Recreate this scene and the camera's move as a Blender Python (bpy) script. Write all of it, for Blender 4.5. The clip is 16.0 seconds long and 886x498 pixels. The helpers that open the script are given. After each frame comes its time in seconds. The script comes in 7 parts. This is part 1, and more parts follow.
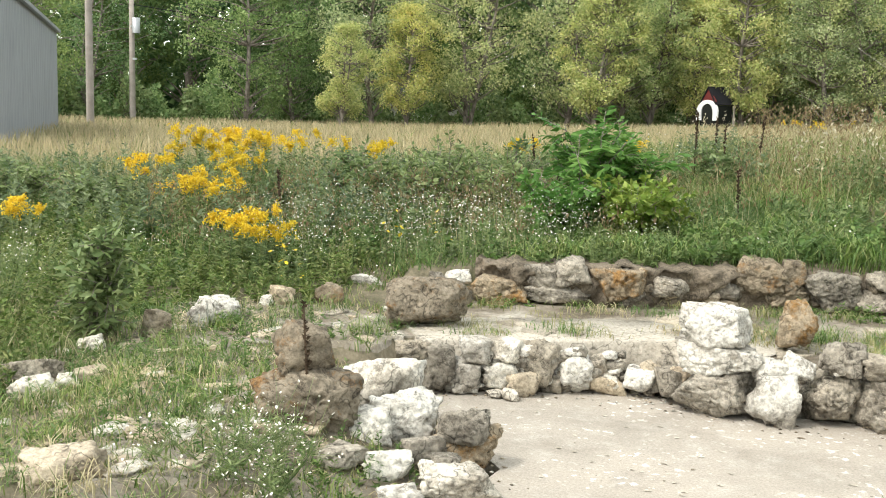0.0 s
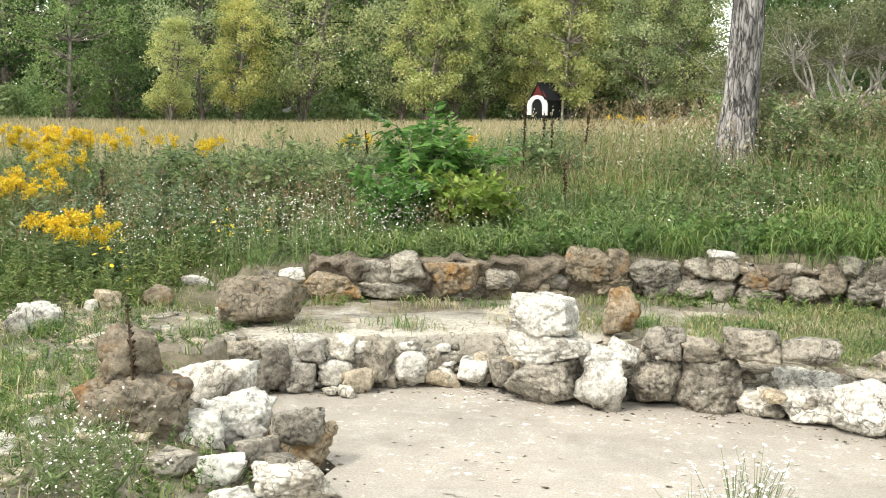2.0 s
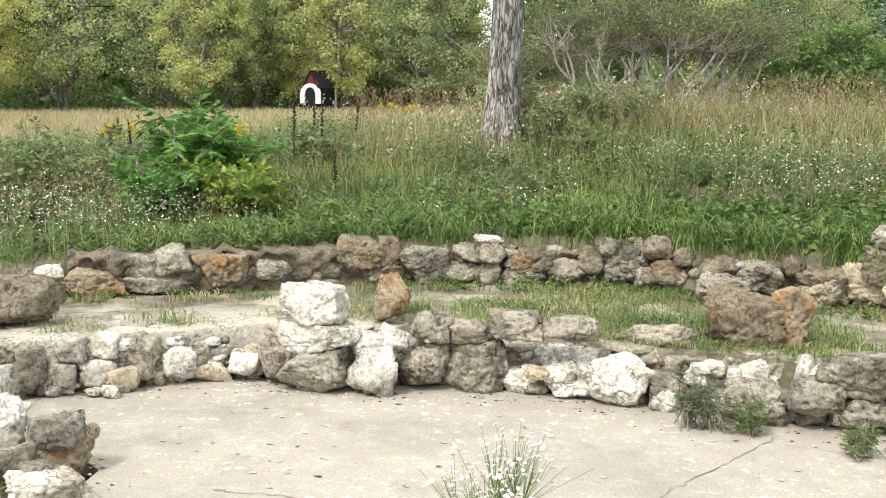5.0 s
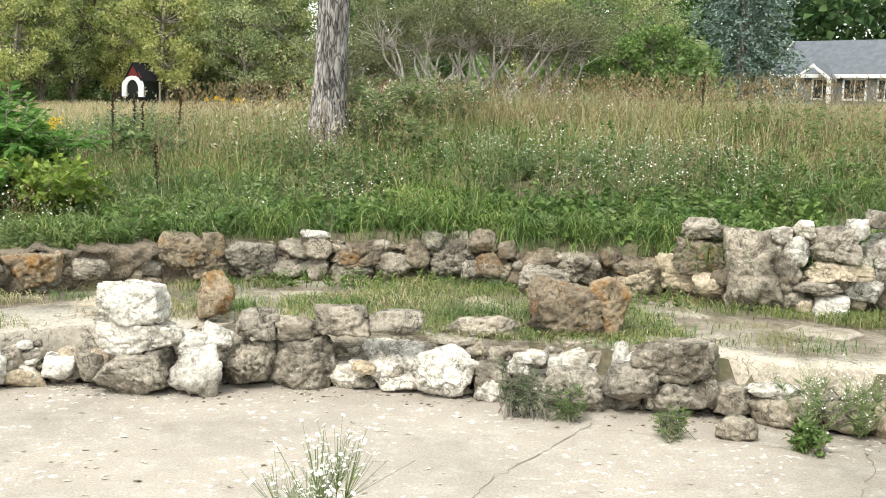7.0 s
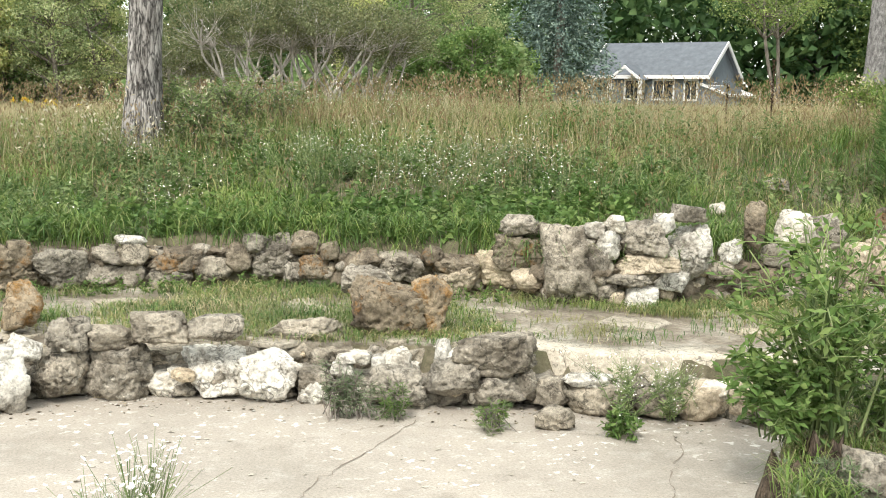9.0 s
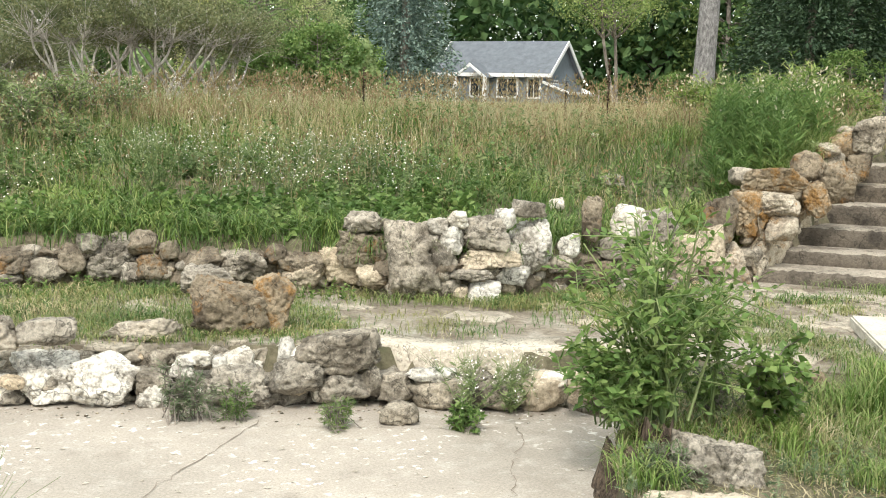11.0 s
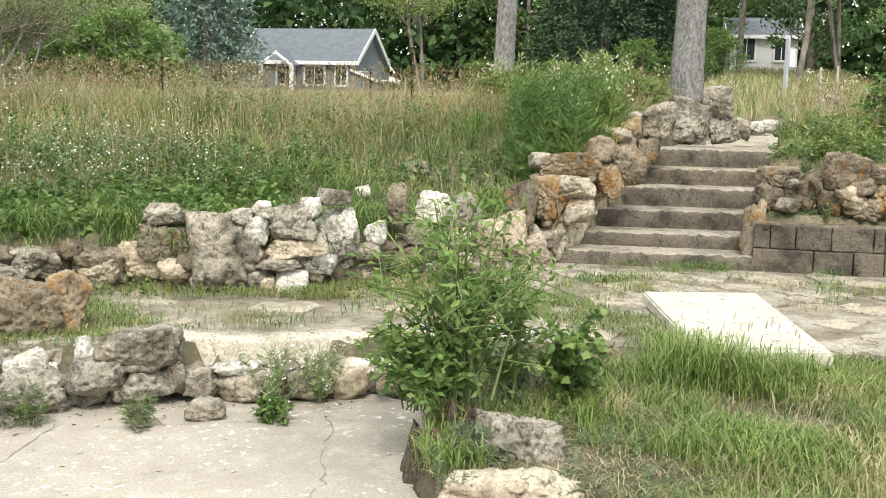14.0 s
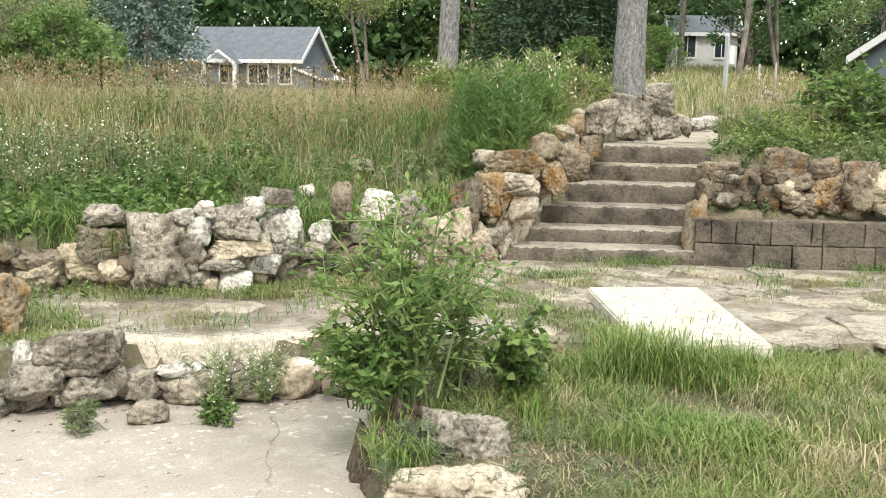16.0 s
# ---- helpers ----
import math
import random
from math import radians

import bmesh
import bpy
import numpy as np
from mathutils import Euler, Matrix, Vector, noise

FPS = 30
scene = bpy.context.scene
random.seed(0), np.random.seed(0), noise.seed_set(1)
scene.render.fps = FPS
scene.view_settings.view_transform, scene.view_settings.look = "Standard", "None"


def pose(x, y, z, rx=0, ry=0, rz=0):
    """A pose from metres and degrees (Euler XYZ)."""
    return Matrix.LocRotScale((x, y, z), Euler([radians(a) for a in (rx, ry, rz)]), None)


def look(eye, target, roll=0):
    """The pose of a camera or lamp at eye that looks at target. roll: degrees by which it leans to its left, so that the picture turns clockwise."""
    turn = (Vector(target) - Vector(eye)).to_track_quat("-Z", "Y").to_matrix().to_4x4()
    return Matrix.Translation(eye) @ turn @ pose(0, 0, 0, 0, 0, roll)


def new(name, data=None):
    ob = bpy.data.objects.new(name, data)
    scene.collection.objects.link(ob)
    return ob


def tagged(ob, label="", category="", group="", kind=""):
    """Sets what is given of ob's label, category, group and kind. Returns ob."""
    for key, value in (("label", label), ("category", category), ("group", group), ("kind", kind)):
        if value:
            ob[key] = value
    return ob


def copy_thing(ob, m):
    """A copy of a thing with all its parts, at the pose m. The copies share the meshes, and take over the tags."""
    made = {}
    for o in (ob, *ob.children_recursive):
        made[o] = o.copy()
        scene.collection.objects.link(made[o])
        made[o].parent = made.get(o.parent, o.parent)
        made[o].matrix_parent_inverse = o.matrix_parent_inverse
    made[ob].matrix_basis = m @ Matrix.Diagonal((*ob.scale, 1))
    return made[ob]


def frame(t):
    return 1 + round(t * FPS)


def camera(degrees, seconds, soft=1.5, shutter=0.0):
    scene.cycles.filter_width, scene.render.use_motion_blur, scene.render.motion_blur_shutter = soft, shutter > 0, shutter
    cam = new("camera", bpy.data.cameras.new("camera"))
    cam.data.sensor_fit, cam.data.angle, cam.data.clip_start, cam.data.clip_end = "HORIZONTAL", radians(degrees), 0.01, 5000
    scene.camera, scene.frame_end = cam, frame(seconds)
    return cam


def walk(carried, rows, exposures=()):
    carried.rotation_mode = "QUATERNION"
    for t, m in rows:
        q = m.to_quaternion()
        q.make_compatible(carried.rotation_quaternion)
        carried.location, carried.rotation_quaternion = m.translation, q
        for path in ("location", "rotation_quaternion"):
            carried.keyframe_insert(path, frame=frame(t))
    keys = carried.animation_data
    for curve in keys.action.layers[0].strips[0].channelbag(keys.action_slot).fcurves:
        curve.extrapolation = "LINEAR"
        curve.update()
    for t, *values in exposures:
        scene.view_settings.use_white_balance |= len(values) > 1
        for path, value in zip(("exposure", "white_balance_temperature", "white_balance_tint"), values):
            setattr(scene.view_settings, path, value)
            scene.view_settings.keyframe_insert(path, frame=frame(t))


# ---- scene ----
cam = camera(45.31, 16.0, soft=1.0)
EYE = 1.712
ROWS = [
    (0.0, -0.0930, -0.0162, 82.53, -1.50, 19.96),
    (0.5, -0.0840, -0.0131, 82.59, -1.34, 17.96),
    (1.0, -0.0740, -0.0101, 82.62, -1.26, 15.77),
    (1.5, -0.0636, -0.0074, 82.55, -1.26, 13.53),
    (2.0, -0.0525, -0.0051, 82.53, -1.13, 11.16),
    (2.5, -0.0424, -0.0033, 82.53, -1.17, 9.03),
    (3.0, -0.0325, -0.0019, 82.28, -1.04, 6.92),
    (3.5, -0.0218, -0.0009, 82.08, -0.94, 4.68),
    (4.0, -0.0143, -0.0004, 81.95, -0.94, 3.11),
    (4.5, -0.0059, -0.0001, 82.00, -1.04, 1.38),
    (4.7, -0.0014, -0.0000, 82.10, -1.08, 0.43),
    (6.8, 0.0415, -0.0031, 82.12, -1.46, -8.47),
    (7.0, 0.0483, -0.0043, 82.10, -1.59, -9.89),
    (7.5, 0.0655, -0.0079, 82.13, -1.55, -13.56),
    (8.0, 0.0733, -0.0099, 82.26, -1.39, -15.26),
    (8.5, 0.0817, -0.0124, 82.31, -1.47, -17.07),
    (9.0, 0.0915, -0.0157, 82.37, -1.44, -19.24),
    (9.2, 0.0944, -0.0167, 82.43, -1.58, -19.85),
    (11.3, 0.1328, -0.0342, 82.33, -1.77, -28.62),
    (11.5, 0.1361, -0.0360, 82.27, -1.82, -29.40),
    (12.0, 0.1457, -0.0418, 82.25, -1.80, -31.74),
    (12.5, 0.1536, -0.0469, 82.20, -1.71, -33.70),
    (13.0, 0.1587, -0.0504, 82.13, -1.60, -35.00),
    (13.5, 0.1645, -0.0546, 81.98, -1.54, -36.51),
    (14.0, 0.1686, -0.0577, 82.06, -1.42, -37.59),
    (14.5, 0.1704, -0.0592, 82.04, -1.28, -38.10),
    (15.0, 0.1713, -0.0599, 82.03, -1.15, -38.35),
    (15.5, 0.1734, -0.0615, 82.02, -1.08, -38.93),
    (16.0, 0.1793, -0.0665, 82.02, -1.14, -40.52),
]
walk(cam, [(t, pose(x, y, EYE, rx, ry, rz)) for t, x, y, rx, ry, rz in ROWS], exposures=[(0.0, 0.0), (16.0, 0.0)])

# ---- light ----
world = bpy.data.worlds.new("world")
scene.world = world
world.use_nodes = True
wn, wl = world.node_tree.nodes, world.node_tree.links
sky = wn.new("ShaderNodeTexSky")
sky.sky_type = "NISHITA"
sky.sun_disc = False
sky.sun_elevation, sky.sun_rotation = radians(52), radians(217)
sky.air_density, sky.dust_density = 1.0, 4.0
veil = wn.new("ShaderNodeMix")
veil.data_type = "RGBA"
veil.inputs[0].default_value = 0.62
veil.inputs[7].default_value = (9.0, 9.3, 8.6, 1)
wl.new(sky.outputs[0], veil.inputs[6])
wl.new(veil.outputs[2], wn["Background"].inputs["Color"])
wn["Background"].inputs["Strength"].default_value = 0.26
sun_data = bpy.data.lights.new("sun", "SUN")
sun_data.energy, sun_data.angle, sun_data.color = 3.0, radians(12), (1.0, 0.97, 0.90)
sun = new("sun", sun_data)
sun.matrix_world = look((-6, -8, 13), (0, 0, 0))


# ---- materials ----
def node_mat(name, rough=0.8):
    m = bpy.data.materials.new(name)
    m.use_nodes = True
    b = m.node_tree.nodes["Principled BSDF"]
    b.inputs["Roughness"].default_value = rough
    b.inputs["Specular IOR Level"].default_value = 0.25
    return m, m.node_tree.nodes, m.node_tree.links, b


def tex_coord(n, l, scale, obj=False):
    c = n.new("ShaderNodeTexCoord")
    mp = n.new("ShaderNodeMapping")
    mp.inputs["Scale"].default_value = (scale, scale, scale)
    if obj:
        l.new(c.outputs["Object"], mp.inputs["Vector"])
    else:
        g = n.new("ShaderNodeNewGeometry")
        l.new(g.outputs["Position"], mp.inputs["Vector"])
    return mp.outputs["Vector"]


def noise_tex(n, l, scale, detail=6.0, rough=0.6, vec=None):
    t = n.new("ShaderNodeTexNoise")
    t.inputs["Scale"].default_value = scale
    t.inputs["Detail"].default_value = detail
    t.inputs["Roughness"].default_value = rough
    l.new(vec if vec else tex_coord(n, l, 1.0), t.inputs["Vector"])
    return t.outputs["Fac"]


def ramp(n, l, src, stops):
    r = n.new("ShaderNodeValToRGB")
    while len(r.color_ramp.elements) < len(stops):
        r.color_ramp.elements.new(0.5)
    for e, (p, c) in zip(r.color_ramp.elements, stops):
        e.position, e.color = p, (*c, 1)
    l.new(src, r.inputs["Fac"])
    return r.outputs["Color"]


def grey(v):
    return (v, v, v)


def mixc(n, l, fac, a, b, mode="MIX"):
    m = n.new("ShaderNodeMix")
    m.data_type, m.blend_type = "RGBA", mode
    for sock, v in ((m.inputs[0], fac), (m.inputs[6], a), (m.inputs[7], b)):
        if isinstance(v, (int, float)):
            sock.default_value = v
        elif isinstance(v, tuple):
            sock.default_value = (*v, 1)
        else:
            l.new(v, sock)
    return m.outputs[2]


def bump(n, l, bsdf, height, strength, dist=0.01):
    b = n.new("ShaderNodeBump")
    b.inputs["Strength"].default_value = strength
    b.inputs["Distance"].default_value = dist
    l.new(height, b.inputs["Height"])
    l.new(b.outputs["Normal"], bsdf.inputs["Normal"])


def obj_random(n):
    return n.new("ShaderNodeObjectInfo").outputs["Random"]


def stone_mat(name, dark, light, stain_and_crevice, stain_and_crevice_amount, lichen=None, lichen_amount=0.5, speck=0.42):
    m, n, l, b = node_mat(name, 0.92)
    big = noise_tex(n, l, 3.2, 8, 0.65)
    fine = noise_tex(n, l, 38, 8, 0.75)
    col = ramp(n, l, big, [(0.36, dark), (0.54, light)])
    col = mixc(n, l, 1.0, col, ramp(n, l, fine, [(0.3, grey(speck)), (0.58, grey(1.3 - 0.3 * speck))]), "MULTIPLY")
    # dark noise blotches: stains, and the shade of crevices put into the colour
    st = noise_tex(n, l, 9, 12, 0.82)
    col = mixc(n, l, ramp(n, l, st, [(1 - stain_and_crevice_amount - 0.03, grey(0)), (1 - stain_and_crevice_amount + 0.07, grey(0.85))]), col, stain_and_crevice)
    if lichen:
        li = noise_tex(n, l, 5.5, 12, 0.8)
        k = ramp(n, l, li, [(1 - lichen_amount - 0.03, grey(0)), (1 - lichen_amount + 0.06, grey(0.92))])
        tone = ramp(n, l, noise_tex(n, l, 70, 6, 0.7), [(0.36, tuple(0.42 * c for c in lichen)), (0.5, tuple(0.85 * c for c in lichen)), (0.64, tuple(min(1, 1.35 * c) for c in lichen))])
        col = mixc(n, l, k, col, tone)
    v = n.new("ShaderNodeTexVoronoi")
    v.inputs["Scale"].default_value = 34
    l.new(tex_coord(n, l, 1.0), v.inputs["Vector"])
    # pit centres are darkened in the colour as if shaded
    pit_shade = ramp(n, l, v.outputs["Distance"], [(0.05, grey(0.45)), (0.28, grey(1))])
    col = mixc(n, l, 0.7, col, mixc(n, l, 1.0, col, pit_shade, "MULTIPLY"))
    fis = n.new("ShaderNodeTexVoronoi")
    fis.feature = "DISTANCE_TO_EDGE"
    fis.inputs["Scale"].default_value = 6.5
    wob = n.new("ShaderNodeTexNoise")
    wob.inputs["Scale"].default_value = 9
    l.new(tex_coord(n, l, 1.0), wob.inputs["Vector"])
    l.new(mixc(n, l, 0.22, tex_coord(n, l, 1.0), wob.outputs["Color"]), fis.inputs["Vector"])
    # fissures have no relief; their shade is drawn as dark lines
    fissure_shade = ramp(n, l, fis.outputs["Distance"], [(0.004, grey(0.30)), (0.035, grey(1))])
    col = mixc(n, l, ramp(n, l, noise_tex(n, l, 5, 3), [(0.42, grey(0)), (0.56, grey(0.9))]), col, mixc(n, l, 1.0, col, fissure_shade, "MULTIPLY"))
    tint = ramp(n, l, obj_random(n), [(0.0, (0.84, 0.83, 0.80)), (0.5, (1, 0.99, 0.96)), (1.0, (1.04, 1.0, 0.92))])
    col = mixc(n, l, 1.0, col, tint, "MULTIPLY")
    l.new(col, b.inputs["Base Color"])
    h = mixc(n, l, 0.5, fine, v.outputs["Distance"])
    big_h = noise_tex(n, l, 11, 8, 0.75)
    bump(n, l, b, mixc(n, l, 0.45, h, big_h), 1.0, 0.022)
    return m


M = {}
M["w"] = stone_mat("white_limestone", (0.33, 0.305, 0.265), (0.70, 0.68, 0.63), (0.15, 0.132, 0.11), 0.45, speck=0.42)
M["g"] = stone_mat("weathered_limestone", (0.12, 0.106, 0.086), (0.36, 0.33, 0.28), (0.055, 0.048, 0.039), 0.46, (0.52, 0.49, 0.43), 0.41)
M["t"] = stone_mat("tan_limestone", (0.23, 0.185, 0.135), (0.52, 0.45, 0.35), (0.11, 0.088, 0.066), 0.40)
M["r"] = stone_mat("lichen_limestone", (0.085, 0.069, 0.052), (0.25, 0.215, 0.165), (0.05, 0.041, 0.033), 0.44, (0.23, 0.125, 0.045), 0.44)
M["o"] = stone_mat("orange_lichen_limestone", (0.15, 0.12, 0.085), (0.34, 0.28, 0.20), (0.085, 0.068, 0.052), 0.40, (0.28, 0.155, 0.052), 0.48)
M["to"] = stone_mat("tan_limestone_with_lichen", (0.24, 0.20, 0.155), (0.50, 0.45, 0.37), (0.11, 0.09, 0.07), 0.40, (0.30, 0.165, 0.055), 0.43)
# cut stone of the block wall; its dark tone also shades the stair risers
M["block"] = stone_mat("dark_cut_stone_and_riser_shade", (0.055, 0.048, 0.04), (0.145, 0.125, 0.102), (0.04, 0.036, 0.032), 0.42, (0.24, 0.21, 0.17), 0.33, speck=0.6)
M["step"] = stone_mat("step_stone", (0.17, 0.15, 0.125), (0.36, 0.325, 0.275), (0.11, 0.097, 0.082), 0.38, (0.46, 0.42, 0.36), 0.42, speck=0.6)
M["core"] = stone_mat("earthy_mortar", (0.10, 0.083, 0.062), (0.215, 0.18, 0.138), (0.06, 0.05, 0.038), 0.44)
M["slab"] = stone_mat("pale_concrete", (0.46, 0.435, 0.375), (0.57, 0.54, 0.475), (0.37, 0.34, 0.285), 0.34, speck=0.8)
M["coping"] = stone_mat("weathered_concrete", (0.34, 0.31, 0.26), (0.53, 0.49, 0.425), (0.19, 0.165, 0.13), 0.41, speck=0.62)
M["flag"] = stone_mat("paving_stone", (0.20, 0.175, 0.14), (0.43, 0.39, 0.325), (0.13, 0.11, 0.085), 0.43, speck=0.5)


def pool_mat():
    m, n, l, b = node_mat("pool_concrete", 0.85)
    big = noise_tex(n, l, 0.8, 6, 0.65)
    mid = noise_tex(n, l, 5, 9, 0.72)
    fine = noise_tex(n, l, 75, 5, 0.75)
    col = ramp(n, l, big, [(0.3, (0.29, 0.262, 0.222)), (0.5, (0.37, 0.332, 0.282)), (0.68, (0.43, 0.385, 0.325))])
    col = mixc(n, l, ramp(n, l, mid, [(0.5, grey(0)), (0.68, grey(0.5))]), col, (0.50, 0.47, 0.42))
    col = mixc(n, l, ramp(n, l, noise_tex(n, l, 1.7, 10, 0.75), [(0.54, grey(0)), (0.70, grey(0.75))]), col, (0.235, 0.205, 0.17))
    col = mixc(n, l, 1.0, col, ramp(n, l, fine, [(0.3, grey(0.66)), (0.62, grey(1.08))]), "MULTIPLY")
    flake = noise_tex(n, l, 17, 4, 0.55)
    sel = ramp(n, l, noise_tex(n, l, 1.6, 5), [(0.44, grey(0)), (0.58, grey(0.85))])
    col = mixc(n, l, mixc(n, l, 1.0, ramp(n, l, flake, [(0.60, grey(0)), (0.63, grey(1))]), sel, "MULTIPLY"), col, (0.66, 0.64, 0.59))
    grit = ramp(n, l, noise_tex(n, l, 42, 3, 0.5), [(0.27, grey(1)), (0.31, grey(0))])
    col = mixc(n, l, grit, col, (0.16, 0.135, 0.105))
    l.new(col, b.inputs["Base Color"])
    bump(n, l, b, mixc(n, l, 0.5, mid, fine), 0.35, 0.008)
    return m


def soil_mat(name, a, bcol, c):
    m, n, l, b = node_mat(name, 0.95)
    col = ramp(n, l, noise_tex(n, l, 2.2, 8, 0.7), [(0.35, a), (0.5, bcol), (0.65, c)])
    f = noise_tex(n, l, 30, 8, 0.75)
    col = mixc(n, l, 1.0, col, ramp(n, l, f, [(0.3, grey(0.55)), (0.65, grey(1.1))]), "MULTIPLY")
    l.new(col, b.inputs["Base Color"])
    bump(n, l, b, f, 0.9, 0.02)
    return m


M["pool"] = pool_mat()
M["ground"] = soil_mat("meadow_soil", (0.075, 0.08, 0.04), (0.15, 0.135, 0.085), (0.27, 0.23, 0.165))
M["terrace"] = soil_mat("terrace_surface", (0.14, 0.115, 0.082), (0.29, 0.25, 0.195), (0.47, 0.435, 0.37))
M["path"] = soil_mat("path_soil", (0.13, 0.112, 0.08), (0.235, 0.205, 0.155), (0.40, 0.365, 0.305))


def leaf_mat(name, cols, trans=0.42, rough=0.5, per_object=0.0):
    m, n, l, b = node_mat(name, rough)
    isl = n.new("ShaderNodeNewGeometry").outputs["Random Per Island"]
    col = ramp(n, l, isl, [(i / max(1, len(cols) - 1), c) for i, c in enumerate(cols)])
    patch = noise_tex(n, l, 0.9, 3)
    col = mixc(n, l, 1.0, col, ramp(n, l, patch, [(0.3, (0.75, 0.8, 0.75)), (0.7, (1.2, 1.12, 1.0))]), "MULTIPLY")
    if per_object:
        col = mixc(n, l, 1.0, col, ramp(n, l, obj_random(n), [(0, (1 - per_object, 1 - per_object * 0.5, 1)), (1, (1 + per_object, 1 + per_object * 0.4, 0.9))]), "MULTIPLY")
    l.new(col, b.inputs["Base Color"])
    t = n.new("ShaderNodeBsdfTranslucent")
    l.new(col, t.inputs["Color"])
    mx = n.new("ShaderNodeMixShader")
    mx.inputs["Fac"].default_value = trans
    l.new(b.outputs[0], mx.inputs[1])
    l.new(t.outputs[0], mx.inputs[2])
    l.new(mx.outputs[0], n["Material Output"].inputs["Surface"])
    return m


M["grass"] = leaf_mat("green_grass", [(0.06, 0.10, 0.026), (0.125, 0.195, 0.052), (0.195, 0.275, 0.08), (0.32, 0.345, 0.165), (0.095, 0.155, 0.042)], 0.34)
M["deep"] = leaf_mat("deep_green_grass", [(0.055, 0.11, 0.032), (0.105, 0.19, 0.055), (0.16, 0.255, 0.085), (0.075, 0.14, 0.042)], 0.32)
M["olive"] = leaf_mat("olive_grass", [(0.15, 0.165, 0.065), (0.245, 0.255, 0.11), (0.35, 0.33, 0.17), (0.20, 0.22, 0.09)], 0.34)
M["lush"] = leaf_mat("lush_grass", [(0.075, 0.145, 0.03), (0.165, 0.265, 0.06), (0.26, 0.35, 0.115), (0.36, 0.38, 0.18)], 0.36)
M["dry"] = leaf_mat("dry_grass", [(0.25, 0.205, 0.125), (0.48, 0.42, 0.28), (0.62, 0.55, 0.40), (0.33, 0.31, 0.16)], 0.34)
M["straw"] = leaf_mat("far_dry_grass", [(0.34, 0.295, 0.18), (0.46, 0.395, 0.255), (0.57, 0.495, 0.34), (0.25, 0.25, 0.125)], 0.35)
M["russet"] = leaf_mat("russet_seed_heads", [(0.17, 0.115, 0.07), (0.26, 0.185, 0.11), (0.34, 0.27, 0.165), (0.22, 0.19, 0.09)])
M["forb"] = leaf_mat("weed_leaf", [(0.085, 0.135, 0.055), (0.175, 0.25, 0.10), (0.30, 0.365, 0.18), (0.13, 0.195, 0.08)], 0.34)
M["bluish"] = leaf_mat("blue_green_leaf", [(0.09, 0.135, 0.08), (0.17, 0.23, 0.13), (0.26, 0.315, 0.19), (0.13, 0.19, 0.095)], 0.32)
M["lime"] = leaf_mat("yellow_green_leaf", [(0.12, 0.21, 0.04), (0.20, 0.30, 0.06), (0.28, 0.35, 0.09)], 0.36)
M["shrub"] = leaf_mat("shrub_leaf", [(0.075, 0.145, 0.04), (0.14, 0.235, 0.07), (0.24, 0.325, 0.12)], 0.38)
M["sumac"] = leaf_mat("pinnate_leaf", [(0.070, 0.180, 0.043), (0.126, 0.270, 0.064), (0.181, 0.315, 0.085)])
M["white_petal"] = leaf_mat("white_petal", [(0.74, 0.73, 0.72), (0.82, 0.80, 0.80), (0.66, 0.62, 0.64)], 0.2)
M["gold"] = leaf_mat("golden_flower", [(0.68, 0.49, 0.03), (0.80, 0.62, 0.05), (0.58, 0.40, 0.03)], 0.25)
M["pale_seed"] = leaf_mat("pale_seed_fluff", [(0.50, 0.46, 0.36), (0.62, 0.57, 0.46)], 0.3)
M["stalk"] = leaf_mat("dead_stalk", [(0.045, 0.032, 0.022), (0.075, 0.052, 0.035)], 0.05, 0.9)
TREE_G = [(0.13, 0.22, 0.08), (0.24, 0.35, 0.14), (0.38, 0.48, 0.23)]
M["tree_green"] = leaf_mat("tree_leaf_green", TREE_G, 0.42, 0.55, 0.18)
M["tree_olive"] = leaf_mat("tree_leaf_olive", [(0.24, 0.32, 0.15), (0.44, 0.51, 0.27), (0.66, 0.68, 0.43)], 0.5, 0.55, 0.14)
M["tree_yellow"] = leaf_mat("tree_leaf_yellow", [(0.30, 0.39, 0.15), (0.50, 0.56, 0.25), (0.70, 0.68, 0.39)], 0.5, 0.55, 0.14)
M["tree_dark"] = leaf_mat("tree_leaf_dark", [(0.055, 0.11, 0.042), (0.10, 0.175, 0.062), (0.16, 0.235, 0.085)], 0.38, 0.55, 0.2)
M["spruce"] = leaf_mat("blue_spruce_needle", [(0.109, 0.169, 0.161), (0.169, 0.247, 0.228), (0.230, 0.305, 0.272)], 0.15)
M["fir"] = leaf_mat("dark_fir_needle", [(0.037, 0.072, 0.043), (0.067, 0.112, 0.061)], 0.15)
M["scrub"] = leaf_mat("grey_scrub_leaf", [(0.10, 0.125, 0.06), (0.17, 0.195, 0.095), (0.24, 0.25, 0.15)], 0.3)


